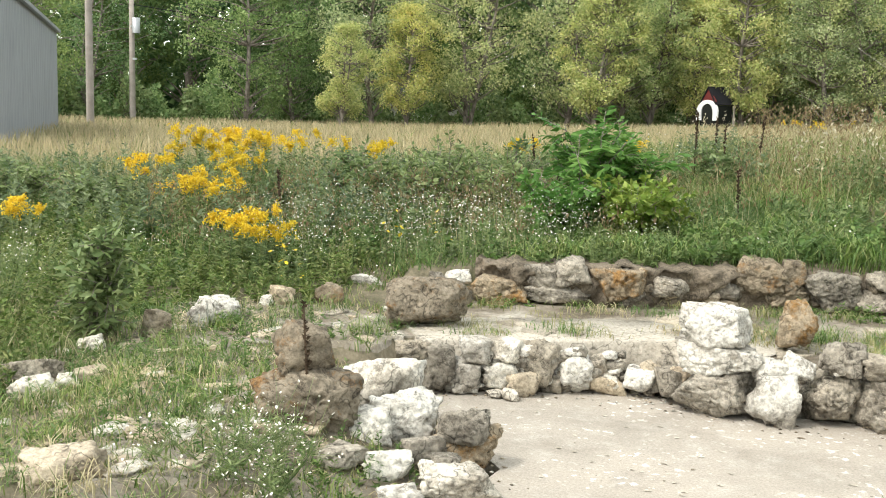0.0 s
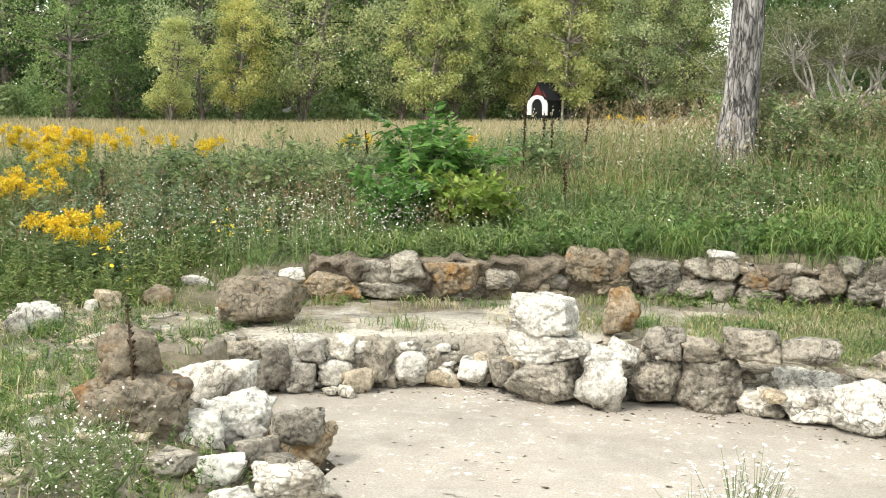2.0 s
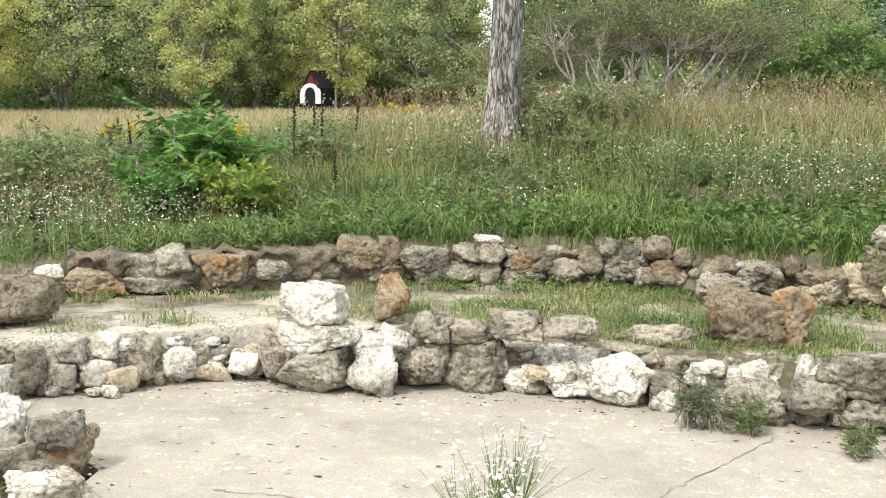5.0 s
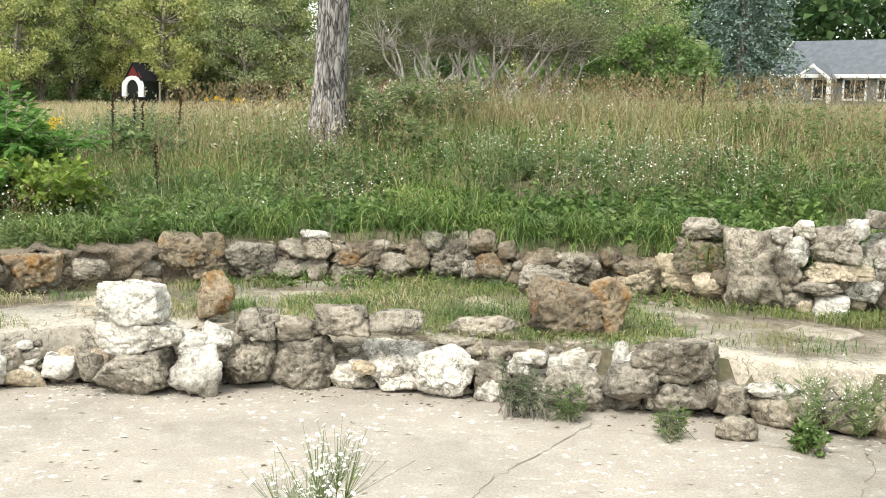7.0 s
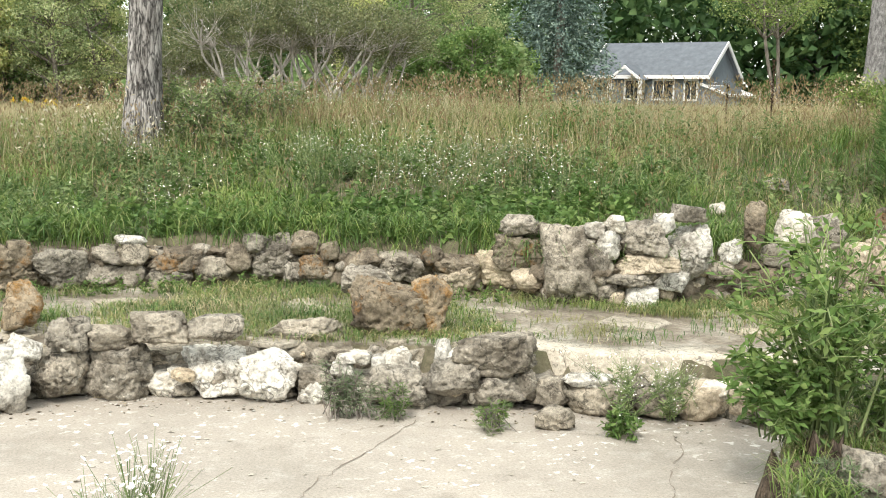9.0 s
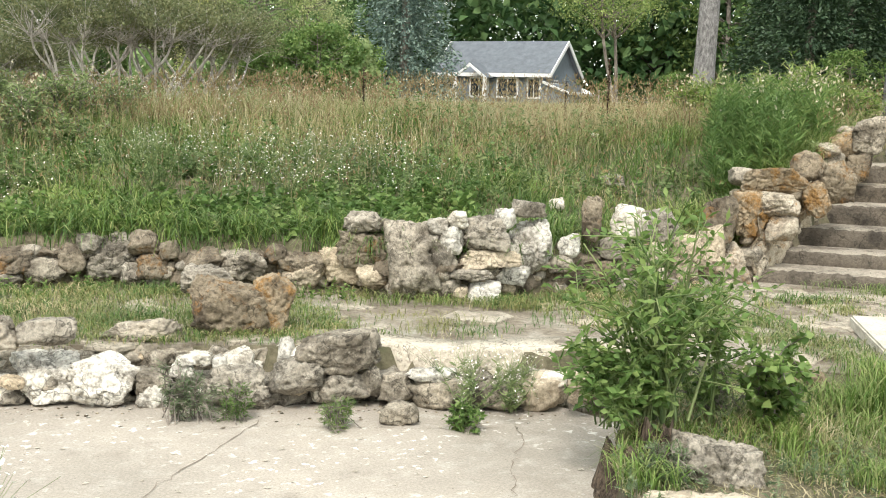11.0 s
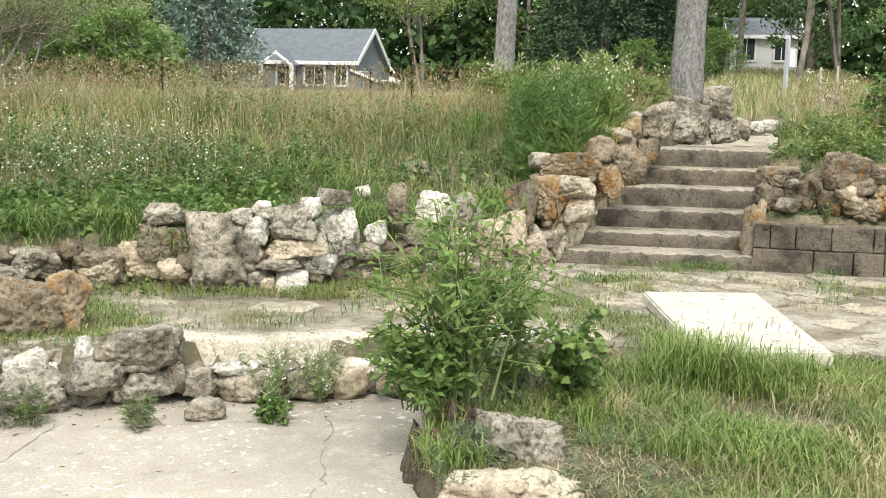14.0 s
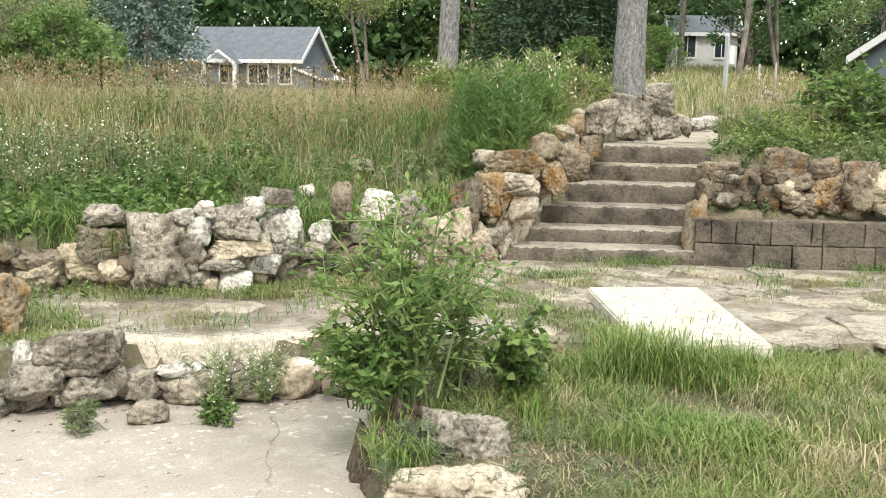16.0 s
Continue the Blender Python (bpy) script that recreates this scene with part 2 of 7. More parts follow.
def bark_mat(name, dark, light, scale=9, stretch=0.18, groove=0.6):
    m, n, l, b = node_mat(name, 0.95)
    c = n.new("ShaderNodeTexCoord")
    mp = n.new("ShaderNodeMapping")
    mp.inputs["Scale"].default_value = (1, 1, stretch)
    l.new(c.outputs["Object"], mp.inputs["Vector"])
    f = noise_tex(n, l, scale, 8, 0.75, mp.outputs["Vector"])
    v = n.new("ShaderNodeTexVoronoi")
    v.feature = "DISTANCE_TO_EDGE"
    v.inputs["Scale"].default_value = scale * 1.3
    warp = n.new("ShaderNodeTexNoise")
    warp.inputs["Scale"].default_value = scale * 2
    l.new(mp.outputs["Vector"], warp.inputs["Vector"])
    l.new(mixc(n, l, 0.10, mp.outputs["Vector"], warp.outputs["Color"]), v.inputs["Vector"])
    crack = ramp(n, l, v.outputs["Distance"], [(0.0, grey(groove)), (0.16, grey(1))])
    col = ramp(n, l, f, [(0.38, dark), (0.6, light)])
    col = mixc(n, l, 1.0, col, crack, "MULTIPLY")
    l.new(col, b.inputs["Base Color"])
    bump(n, l, b, mixc(n, l, 0.5, f, v.outputs["Distance"]), 1.0, 0.03)
    return m


M["bark"] = bark_mat("fissured_bark", (0.06, 0.052, 0.046), (0.46, 0.435, 0.41), 13, 0.2, 0.12)
M["bark_grey"] = bark_mat("grey_scaly_bark", (0.15, 0.143, 0.14), (0.43, 0.415, 0.405), 30, 0.45, 0.45)
M["bark_far"] = bark_mat("far_tree_bark", (0.14, 0.12, 0.10), (0.34, 0.30, 0.26), 3, 0.4)
M["bark_pale"] = bark_mat("pale_dead_wood", (0.34, 0.31, 0.28), (0.60, 0.57, 0.53), 6, 0.3)
M["stump"] = bark_mat("rotting_stump", (0.035, 0.026, 0.02), (0.17, 0.13, 0.095), 26, 0.15, 0.5)


def paint_mat(name, col, rough=0.6, metal=0.0, var=0.12, scale=4):
    m, n, l, b = node_mat(name, rough)
    b.inputs["Metallic"].default_value = metal
    f = noise_tex(n, l, scale, 6, 0.7)
    lo, hi = tuple(c * (1 - var) for c in col), tuple(min(1, c * (1 + var)) for c in col)
    l.new(ramp(n, l, f, [(0.3, lo), (0.7, hi)]), b.inputs["Base Color"])
    return m


M["siding"] = paint_mat("blue_grey_siding", (0.17, 0.20, 0.23))
M["roof"] = paint_mat("grey_shingle", (0.135, 0.15, 0.17), 0.9, 0, 0.25, 2.5)
M["trim"] = paint_mat("white_trim", (0.78, 0.78, 0.78), 0.5, 0, 0.04)
M["white_wall"] = paint_mat("white_siding", (0.66, 0.66, 0.64), 0.6, 0, 0.06)
M["tin"] = paint_mat("corrugated_tin", (0.33, 0.35, 0.38), 0.5, 0.3, 0.10, 0.8)
M["pole"] = paint_mat("weathered_pole", (0.30, 0.27, 0.24), 0.9, 0, 0.2, 3)
M["post"] = paint_mat("galvanised_post", (0.42, 0.44, 0.46), 0.45, 0.4, 0.1, 3)
M["black_roof"] = paint_mat("black_shingle", (0.012, 0.012, 0.016), 0.85)
M["red"] = paint_mat("dark_red_paint", (0.13, 0.025, 0.022), 0.7)
M["cream"] = paint_mat("pale_yellow_panel", (0.62, 0.54, 0.34), 0.6)
M["brick_wall"] = paint_mat("brown_wall", (0.20, 0.13, 0.09), 0.8)
M["dark"] = paint_mat("black_cable_and_interior_shade", (0.012, 0.014, 0.012), 0.8)


def glass_mat():
    m, n, l, b = node_mat("window_glass", 0.06)
    b.inputs["Base Color"].default_value = (0.03, 0.04, 0.05, 1)
    b.inputs["Specular IOR Level"].default_value = 0.6
    return m


M["glass"] = glass_mat()
M["crack"] = paint_mat("dirt_in_crack", (0.21, 0.175, 0.14), 0.95)


# ---- mesh helpers ----
RNG = np.random.default_rng(7)


def mesh_np(name, verts, tris, mats, midx=None, smooth=False):
    me = bpy.data.meshes.new(name)
    v, f = np.asarray(verts, np.float32), np.asarray(tris, np.int32)
    me.vertices.add(len(v))
    me.vertices.foreach_set("co", v.ravel())
    me.loops.add(f.size)
    me.loops.foreach_set("vertex_index", f.ravel())
    me.polygons.add(len(f))
    me.polygons.foreach_set("loop_start", np.arange(0, f.size, 3, dtype=np.int32))
    for m in mats:
        me.materials.append(m)
    if midx is not None:
        me.polygons.foreach_set("material_index", np.asarray(midx, np.int32))
    if smooth:
        me.polygons.foreach_set("use_smooth", np.ones(len(f), bool))
    me.update(calc_edges=True)
    return me


class Soup:
    """Gathers triangles of several materials into one mesh."""

    def __init__(self):
        self.v, self.f, self.m, self.n = [], [], [], 0

    def add(self, v, f, m=0):
        v, f = np.asarray(v, float).reshape(-1, 3), np.asarray(f, int).reshape(-1, 3)
        self.v.append(v)
        self.f.append(f + self.n)
        self.m.append(np.full(len(f), m))
        self.n += len(v)

    def mesh(self, name, mats, smooth=False):
        return mesh_np(name, np.concatenate(self.v), np.concatenate(self.f), mats, np.concatenate(self.m), smooth)


def unit(a):
    return a / np.maximum(np.linalg.norm(a, axis=-1, keepdims=True), 1e-9)


def add_leaves(soup, p, d, length, width, m=0, fold=0.25):
    """Folded diamond leaves from p along d."""
    p, d = np.asarray(p, float), unit(np.asarray(d, float))
    k = len(p)
    length, width = np.broadcast_to(length, k)[:, None], np.broadcast_to(width, k)[:, None]
    side = unit(np.cross(d, unit(RNG.normal(size=(k, 3)) + [0, 0, 1.2])))
    up = np.cross(side, d)
    mid = p + d * length * 0.45 + up * width * fold
    v = np.stack([p, mid + side * width / 2, p + d * length, mid - side * width / 2], 1).reshape(-1, 3)
    o = np.arange(k)[:, None, None] * 4
    soup.add(v, (o + np.array([[0, 1, 2], [0, 2, 3]])).reshape(-1, 3), m)


def add_blades(soup, p, height, width, lean, m=0):
    """Bent grass blades standing at p."""
    k = len(p)
    height, width = np.broadcast_to(height, k)[:, None], np.broadcast_to(width, k)[:, None]
    a, b = RNG.uniform(0, 2 * np.pi, k), RNG.uniform(0, 2 * np.pi, k)
    side = np.stack([np.cos(a), np.sin(a), np.zeros(k)], 1) * width / 2
    out = np.stack([np.cos(b), np.sin(b), np.zeros(k)], 1) * height * (np.broadcast_to(lean, k) * RNG.uniform(0.2, 1.3, k))[:, None]
    up = np.array([0, 0, 1.0]) * height
    mid, tip = p + out * 0.35 + up * 0.6, p + out + up * RNG.uniform(0.8, 1.0, (k, 1))
    v = np.stack([p - side, p + side, mid + side * 0.8, mid - side * 0.8, tip], 1).reshape(-1, 3)
    o = np.arange(k)[:, None, None] * 5
    soup.add(v, (o + np.array([[0, 1, 2], [0, 2, 3], [3, 2, 4]])).reshape(-1, 3), m)


def add_arcs(soup, p, length, width, reach, m=0):
    """Long blades that rise from p and arch over."""
    k = len(p)
    length, width, reach = [np.broadcast_to(q, k)[:, None] for q in (length, width, reach)]
    a = RNG.uniform(0, 2 * np.pi, (k, 1))
    out = np.concatenate([np.cos(a), np.sin(a), 0 * a], 1)
    side = np.concatenate([-np.sin(a), np.cos(a), 0 * a], 1) * width / 2
    up = np.array([0, 0, 1.0])
    mid = p + out * length * reach * 0.22 + up * length * 0.52
    crest = p + out * length * reach * 0.55 + up * length * (0.82 - 0.18 * reach)
    tip = p + out * length * reach * 0.95 + up * length * (0.95 - 0.62 * reach)
    v = np.stack([p - side * 0.7, p + side * 0.7, mid + side, mid - side, crest + side * 0.75, crest - side * 0.75, tip], 1).reshape(-1, 3)
    o = np.arange(k)[:, None, None] * 7
    soup.add(v, (o + np.array([[0, 1, 2], [0, 2, 3], [3, 2, 4], [3, 4, 5], [5, 4, 6]])).reshape(-1, 3), m)


def add_tube(soup, pts, radii, m=0, sides=7, rough=0.0, seed=0):
    """A tapered tube along pts."""
    pts = np.asarray(pts, float)
    k = len(pts)
    tan = unit(np.gradient(pts, axis=0))
    ref = np.array([1.0, 0.1, 0.0]) if abs(tan[0][2]) > 0.7 else np.array([0, 0, 1.0])
    s = unit(np.cross(tan, ref))
    q = np.cross(tan, s)
    a = np.arange(sides) * 2 * np.pi / sides
    r = np.asarray(radii, float)[:, None] * np.ones((1, sides))
    if rough:
        r = r * (1 + rough * np.random.default_rng(seed).normal(size=(k, sides)))
    v = pts[:, None] + r[..., None] * (np.cos(a)[None, :, None] * s[:, None] + np.sin(a)[None, :, None] * q[:, None])
    i, j = np.meshgrid(np.arange(k - 1), np.arange(sides), indexing="ij")
    j2 = (j + 1) % sides
    w = [i * sides + j, i * sides + j2, (i + 1) * sides + j2, (i + 1) * sides + j]
    f = np.concatenate([np.stack([w[0], w[1], w[2]], -1).reshape(-1, 3), np.stack([w[0], w[2], w[3]], -1).reshape(-1, 3)])
    cap = len(v.reshape(-1, 3))
    v = np.concatenate([v.reshape(-1, 3), pts[-1:]])
    top = np.array([[(k - 1) * sides + c, (k - 1) * sides + (c + 1) % sides, cap] for c in range(sides)])
    soup.add(v, np.concatenate([f, top]), m)


def box_bm(bm, x0, y0, z0, x1, y1, z1, bevel=0.0):
    r = bmesh.ops.create_cube(bm, size=1.0, matrix=Matrix.LocRotScale(((x0 + x1) / 2, (y0 + y1) / 2, (z0 + z1) / 2), None, (x1 - x0, y1 - y0, z1 - z0)))
    if bevel:
        es = list({e for v in r["verts"] for e in v.link_edges})
        bmesh.ops.bevel(bm, geom=es, offset=bevel, segments=2, affect="EDGES", profile=0.6)
    return r


def part(name, bm, material, parent, label=""):
    """Links a bmesh as one mesh under a thing or part."""
    me = bpy.data.meshes.new(name)
    bmesh.ops.recalc_face_normals(bm, faces=bm.faces)
    bm.to_mesh(me)
    bm.free()
    me.materials.append(material)
    ob = new(name, me)
    ob.parent = parent
    return tagged(ob, label)


def part_me(name, me, parent, label=""):
    ob = new(name, me)
    ob.parent = parent
    return tagged(ob, label)


def box_part(name, box, material, parent, bevel=0.01, label=""):
    bm = bmesh.new()
    box_bm(bm, *box, bevel)
    return part(name, bm, material, parent, label)


# ---- the lie of the land ----
POOL_BACK = [(-1.45, 4.62), (-2.0, 5.3), (-2.27, 5.86), (-1.8, 6.08), (-1.22, 6.36), (-0.8, 6.24), (-0.4, 6.15), (0.2, 6.2), (0.47, 6.12), (0.98, 5.97),
             (1.41, 5.84), (2.07, 5.47), (2.48, 5.4), (2.87, 5.2), (3.48, 4.9), (3.62, 4.45), (2.9, 3.6), (2.62, 3.1)]
POOL = POOL_BACK + [(2.4, 1.5), (2.2, -2.0), (-1.8, -2.0), (-1.6, 3.2)]
WALL_LINE = [(-4.6, 6.7), (-3.18, 7.29), (-2.57, 7.58), (-1.59, 7.76), (-0.51, 8.25), (0.29, 8.4), (0.87, 8.37), (1.6, 8.28), (2.24, 7.75), (3.14, 7.5),
             (3.45, 7.1), (3.95, 6.85), (4.76, 6.85), (5.6, 6.75), (6.38, 6.95), (6.91, 6.9)]
RIGHT_LINE = [(8.09, 5.78), (8.67, 5.06), (9.36, 4.5), (12.0, 2.4), (18.0, -3.0)]
UPPER = [(-14.0, 3.5), (-7.0, 5.9)] + WALL_LINE + RIGHT_LINE
STAIR_E, STAIR_U, STAIR_B = np.array([0.713, -0.701]), np.array([0.701, 0.713]), np.array([6.91, 6.88])
STEPS = [(0.39, 0.06, 1.60), (0.525, 0.14, 1.65), (0.705, 0.31, 1.72), (0.90, 0.51, 1.92), (1.07, 0.71, 2.05), (1.26, 0.97, 2.15)]
TREAD = 0.4


def line_dist(x, y, poly):
    """Distance to a polyline, positive on its left."""
    best, sign = np.full(np.shape(x), 1e9), np.ones(np.shape(x))
    for (ax, ay), (bx, by) in zip(poly, poly[1:]):
        ex, ey = bx - ax, by - ay
        u = np.clip(((x - ax) * ex + (y - ay) * ey) / (ex * ex + ey * ey), 0, 1)
        d = np.hypot(x - ax - u * ex, y - ay - u * ey)
        c = ex * (y - ay) - ey * (x - ax)
        hit = d < best - 1e-6
        best, sign = np.where(hit, d, best), np.where(hit, np.where(c >= 0, 1, -1), sign)
    return best * sign


def inside(x, y, poly):
    r = np.zeros(np.shape(x), bool)
    for (ax, ay), (bx, by) in zip(poly, poly[1:] + poly[:1]):
        if ay == by:
            continue
        r ^= ((ay > y) != (by > y)) & (x < (bx - ax) * (y - ay) / (by - ay) + ax)
    return r


def stair_ab(x, y):
    dx, dy = x - STAIR_B[0], y - STAIR_B[1]
    return dx * STAIR_E[0] + dy * STAIR_E[1], dx * STAIR_U[0] + dy * STAIR_U[1]


PATH_STRIP = [(9.05, 7.85), (9.95, 6.85), (13.6, 8.75), (22.0, 14.2), (21.4, 14.6), (16.6, 12.0), (13.0, 10.0)]
LAWN = [(2.62, 3.1), (2.9, 3.6), (3.62, 4.45), (4.6, 4.25), (5.0, 3.9), (5.6, 3.45), (6.3, 3.1), (8.5, 2.2), (9.0, -3), (2.2, -3), (2.4, 1.5)]


def ground_z(x, y):
    x, y = np.asarray(x, float), np.asarray(y, float)
    s, d = line_dist(x, y, UPPER), np.hypot(x, y)
    az = np.clip(np.degrees(np.arctan2(x, y)), -45, 65)
    right = np.clip((x - 6.4) / 1.8, 0, 1)
    bank = (np.interp(x, [-3.2, 0, 2], [0.2, 0.3, 0.34]) * (1 - right) + 0.42 * right) * np.clip((s - 0.1) / 0.12, 0, 1)
    step = np.where(x < -3.2, 0.16 * np.clip(s / 1.6, 0, 1), bank) + 0.38 * right * np.clip((s - 0.6) / np.where(x > 7.6, 0.2, 1.2), 0, 1)
    near20, at80 = np.interp(az, [-45, -20, 0, 15, 40], [0.72, 0.80, 1.1, 1.3, 1.4]), np.interp(az, [-45, -20, 0, 15, 40, 47, 53, 58, 62], [0.55, 0.65, 1.1, 1.55, 2.0, 2.0, 4.4, 4.4, 2.0])
    far = near20 + np.interp(d, [20, 80], [0, 1]) * (at80 - near20)
    rise = np.interp(az, [-30, -12, 2, 14, 40], [0.03, 0.06, 0.14, 0.2, 0.2])
    up = np.minimum(0.27 + step + rise * np.maximum(s, 0), far)
    low = 0.26 + 0 * x
    edge = np.abs(line_dist(x, y, POOL + POOL[:1]))
    low = np.where((x < -1.3) & (y < 5.75), 0.25 * np.clip((edge - 0.1) / 0.75, 0, 1) + 0.02 * np.sin(3 * x + y) + 0.05 * np.clip(-x - 4, 0, 3), low)
    low = np.where((y > 4.4) & (x > -2.6) & (x < 4.2) & (edge < 0.36), -0.03, low)
    low = np.where((x > 2.4) & (y < 4.3), low * np.clip(edge / 0.25, 0, 1), low)
    low = np.where(inside(x, y, LAWN), 0.18 + 0.02 * np.sin(2.5 * x) * np.cos(2 * y), low)
    z = np.where(s > 0, up, low)
    a, b = stair_ab(x, y)
    lo, hi = np.interp(b, [0, 2.0], [0.0, 0.95]), np.interp(b, [0, 2.0], [1.6, 2.2])
    z = np.where((b > -0.05) & (b < 2.7) & (a > lo - 0.05) & (a < hi + 0.1), np.minimum(z, np.minimum(0.1 + 0.42 * b, 1.15)), z)
    z = np.where(inside(x, y, PATH_STRIP), np.minimum(z, 1.2), z)
    z = np.where(inside(x, y, POOL), -0.12, z)
    return np.where(d > 10, z + 0.04 * np.sin(x * 0.7) * np.cos(y * 0.6), z)


fx = np.concatenate([-np.geomspace(600, 9.2, 40), np.arange(-9, 15, 0.1), np.geomspace(15.2, 600, 36)])
fy = np.concatenate([-np.geomspace(600, 3.2, 22), np.arange(-3, 14, 0.1), np.geomspace(14.2, 900, 44)])
gx, gy = np.meshgrid(fx, fy, indexing="ij")
gz = ground_z(gx, gy)
i, j = np.meshgrid(np.arange(len(fx) - 1), np.arange(len(fy) - 1), indexing="ij")
q = i * len(fy) + j
w4 = len(fy)
tri = np.concatenate([np.stack([q, q + w4, q + w4 + 1], -1).reshape(-1, 3), np.stack([q, q + w4 + 1, q + 1], -1).reshape(-1, 3)])
ground = tagged(new("ground", mesh_np("ground", np.stack([gx, gy, gz], -1).reshape(-1, 3), tri, [M["ground"]], smooth=True)),
                "grassy soil rising from the garden to an open meadow", "ground", kind="structure")


def plate(name, outline, z0, z1, material, bevel=0.0):
    bm = bmesh.new()
    f = bm.faces.new([bm.verts.new((x, y, z0)) for x, y in outline])
    r = bmesh.ops.extrude_face_region(bm, geom=[f])
    bmesh.ops.translate(bm, vec=(0, 0, z1 - z0), verts=[v for v in r["geom"] if isinstance(v, bmesh.types.BMVert)])
    bmesh.ops.recalc_face_normals(bm, faces=bm.faces)
    if bevel:
        bmesh.ops.bevel(bm, geom=list(bm.edges), offset=bevel, segments=1, affect="EDGES")
    me = bpy.data.meshes.new(name)
    bm.to_mesh(me)
    bm.free()
    me.materials.append(material)
    return me


def smooth_line(pts, n=6):
    """A Catmull-Rom curve through pts."""
    p = np.array([pts[0]] + list(pts) + [pts[-1]], float)
    out = []
    for k in range(1, len(p) - 2):
        for t in np.arange(n) / n:
            a, b, c, d = p[k - 1], p[k], p[k + 1], p[k + 2]
            out.append(0.5 * (2 * b + (c - a) * t + (2 * a - 5 * b + 4 * c - d) * t ** 2 + (3 * b - a - 3 * c + d) * t ** 3))
    return np.array(out + [p[-2]])


pool = tagged(new("pool_floor", plate("pool_floor", [(x * 1.02, y + 0.12 if y > 3 else y) for x, y in POOL], -0.1, 0.0, M["pool"])),
              "dry pale concrete pond floor with hairline cracks", "pond floor", kind="structure")


def crack(pts, width, seed):
    rng = np.random.default_rng(seed)
    c = smooth_line(pts, 8)
    c = c + rng.normal(0, 0.012, c.shape)
    tan = unit(np.gradient(c, axis=0))
    side = np.stack([-tan[:, 1], tan[:, 0]], 1) * (width * rng.uniform(0.25, 1.2, len(c)))[:, None]
    v = np.concatenate([np.c_[c - side, np.full(len(c), 0.004)], np.c_[c + side, np.full(len(c), 0.004)]])
    k = len(c)
    f = [t for a in range(k - 1) for t in ((a, a + 1, k + a + 1), (a, k + a + 1, k + a))]
    part_me("crack", mesh_np("crack", v, f, [M["crack"]]), pool, "thin dirt-filled crack")


crack([(1.85, 5.35), (1.5, 4.95), (1.15, 4.6), (0.95, 4.3), (0.6, 4.0)], 0.003, 1)
crack([(3.1, 4.75), (3.0, 4.5), (2.75, 4.2), (2.6, 3.9), (2.2, 3.6)], 0.003, 2)
crack([(1.85, 5.25), (2.2, 5.1), (2.6, 4.9), (3.05, 4.75)], 0.002, 3)
crack([(-0.9, 4.5), (-0.55, 4.42), (-0.2, 4.4), (0.05, 4.25)], 0.004, 4)
crack([(1.85, 5.25), (1.6, 5.3), (1.4, 5.2)], 0.002, 5)


rng = np.random.default_rng(88)
flakes = Soup()
for k in range(230):
    x, y = rng.uniform(-1.6, 3.2), rng.uniform(3.0, 6.0)
    if not inside(x, y, POOL):
        continue
    r, an = rng.uniform(0.004, 0.016), np.sort(rng.uniform(0, 6.28, 6))
    ring = np.stack([x + r * np.cos(an) * 1.5, y + r * np.sin(an), np.full(6, 0.004)], 1)
    flakes.add(np.concatenate([ring, [[x, y, 0.004 + r * 0.35]]]), [(a, (a + 1) % 6, 6) for a in range(6)], int(rng.random() < 0.1))
tagged(new("flaked_chips", flakes.mesh("flaked_chips", [M["coping"], M["core"]])), "scattered pale chips and bits of dirt on the pond floor", "debris", kind="stuff")


# ---- terrace, copings, slab ----
def strip_mesh(name, line, inner, outer, z0, z1, material, wob=0.0, seed=1):
    """A curb that follows a line, with a rough face."""
    c = smooth_line(line, 8)
    tan = unit(np.gradient(c, axis=0))
    nrm = np.stack([-tan[:, 1], tan[:, 0]], 1)
    rng = np.random.default_rng(seed)
    k = len(c)
    wv = rng.normal(0, wob, (k, 4))
    rows = [np.c_[c + nrm * (inner + wv[:, :1]), np.full(k, z0)], np.c_[c + nrm * (inner + wv[:, 1:2]), np.full(k, z1) - 0.012], np.c_[c + nrm * (inner + 0.015), np.full(k, z1) + wv[:, 2] * 0.3],
            np.c_[c + nrm * outer, np.full(k, z1) + wv[:, 3] * 0.3], np.c_[c + nrm * outer, np.full(k, z0)]]
    v = np.concatenate(rows)
    f = []
    for r in range(4):
        for a in range(k - 1):
            p, q2 = r * k + a, (r + 1) * k + a
            f += [(p, p + 1, q2 + 1), (p, q2 + 1, q2)]
    for e in (0, k - 1):
        f += [(e, k + e, 2 * k + e), (e, 2 * k + e, 3 * k + e), (e, 3 * k + e, 4 * k + e)]
    return mesh_np(name, v, f, [material])


TERRACE = [(-2.6, 6.15), (-1.8, 6.5), (-1.0, 6.7), (-0.4, 6.55), (0.5, 6.5), (1.5, 6.2), (2.2, 6.0), (2.76, 5.85), (3.1, 5.5), (3.95, 5.3), (4.4, 4.7), (4.9, 4.2), (5.6, 3.5), (6.4, 3.1), (9.6, 1.5),
           (11.9, 2.5), (9.36, 4.5), (8.67, 5.06), (8.09, 5.78), (7.4, 6.38), (6.91, 6.9)] + WALL_LINE[::-1][1:-2] + [(-3.0, 7.1)]
terrace = tagged(new("terrace", plate("terrace", TERRACE, 0.1, 0.272, M["terrace"])), "worn limestone terrace strewn with soil and weeds", "terrace", kind="structure")
rng = np.random.default_rng(21)
flags = 0
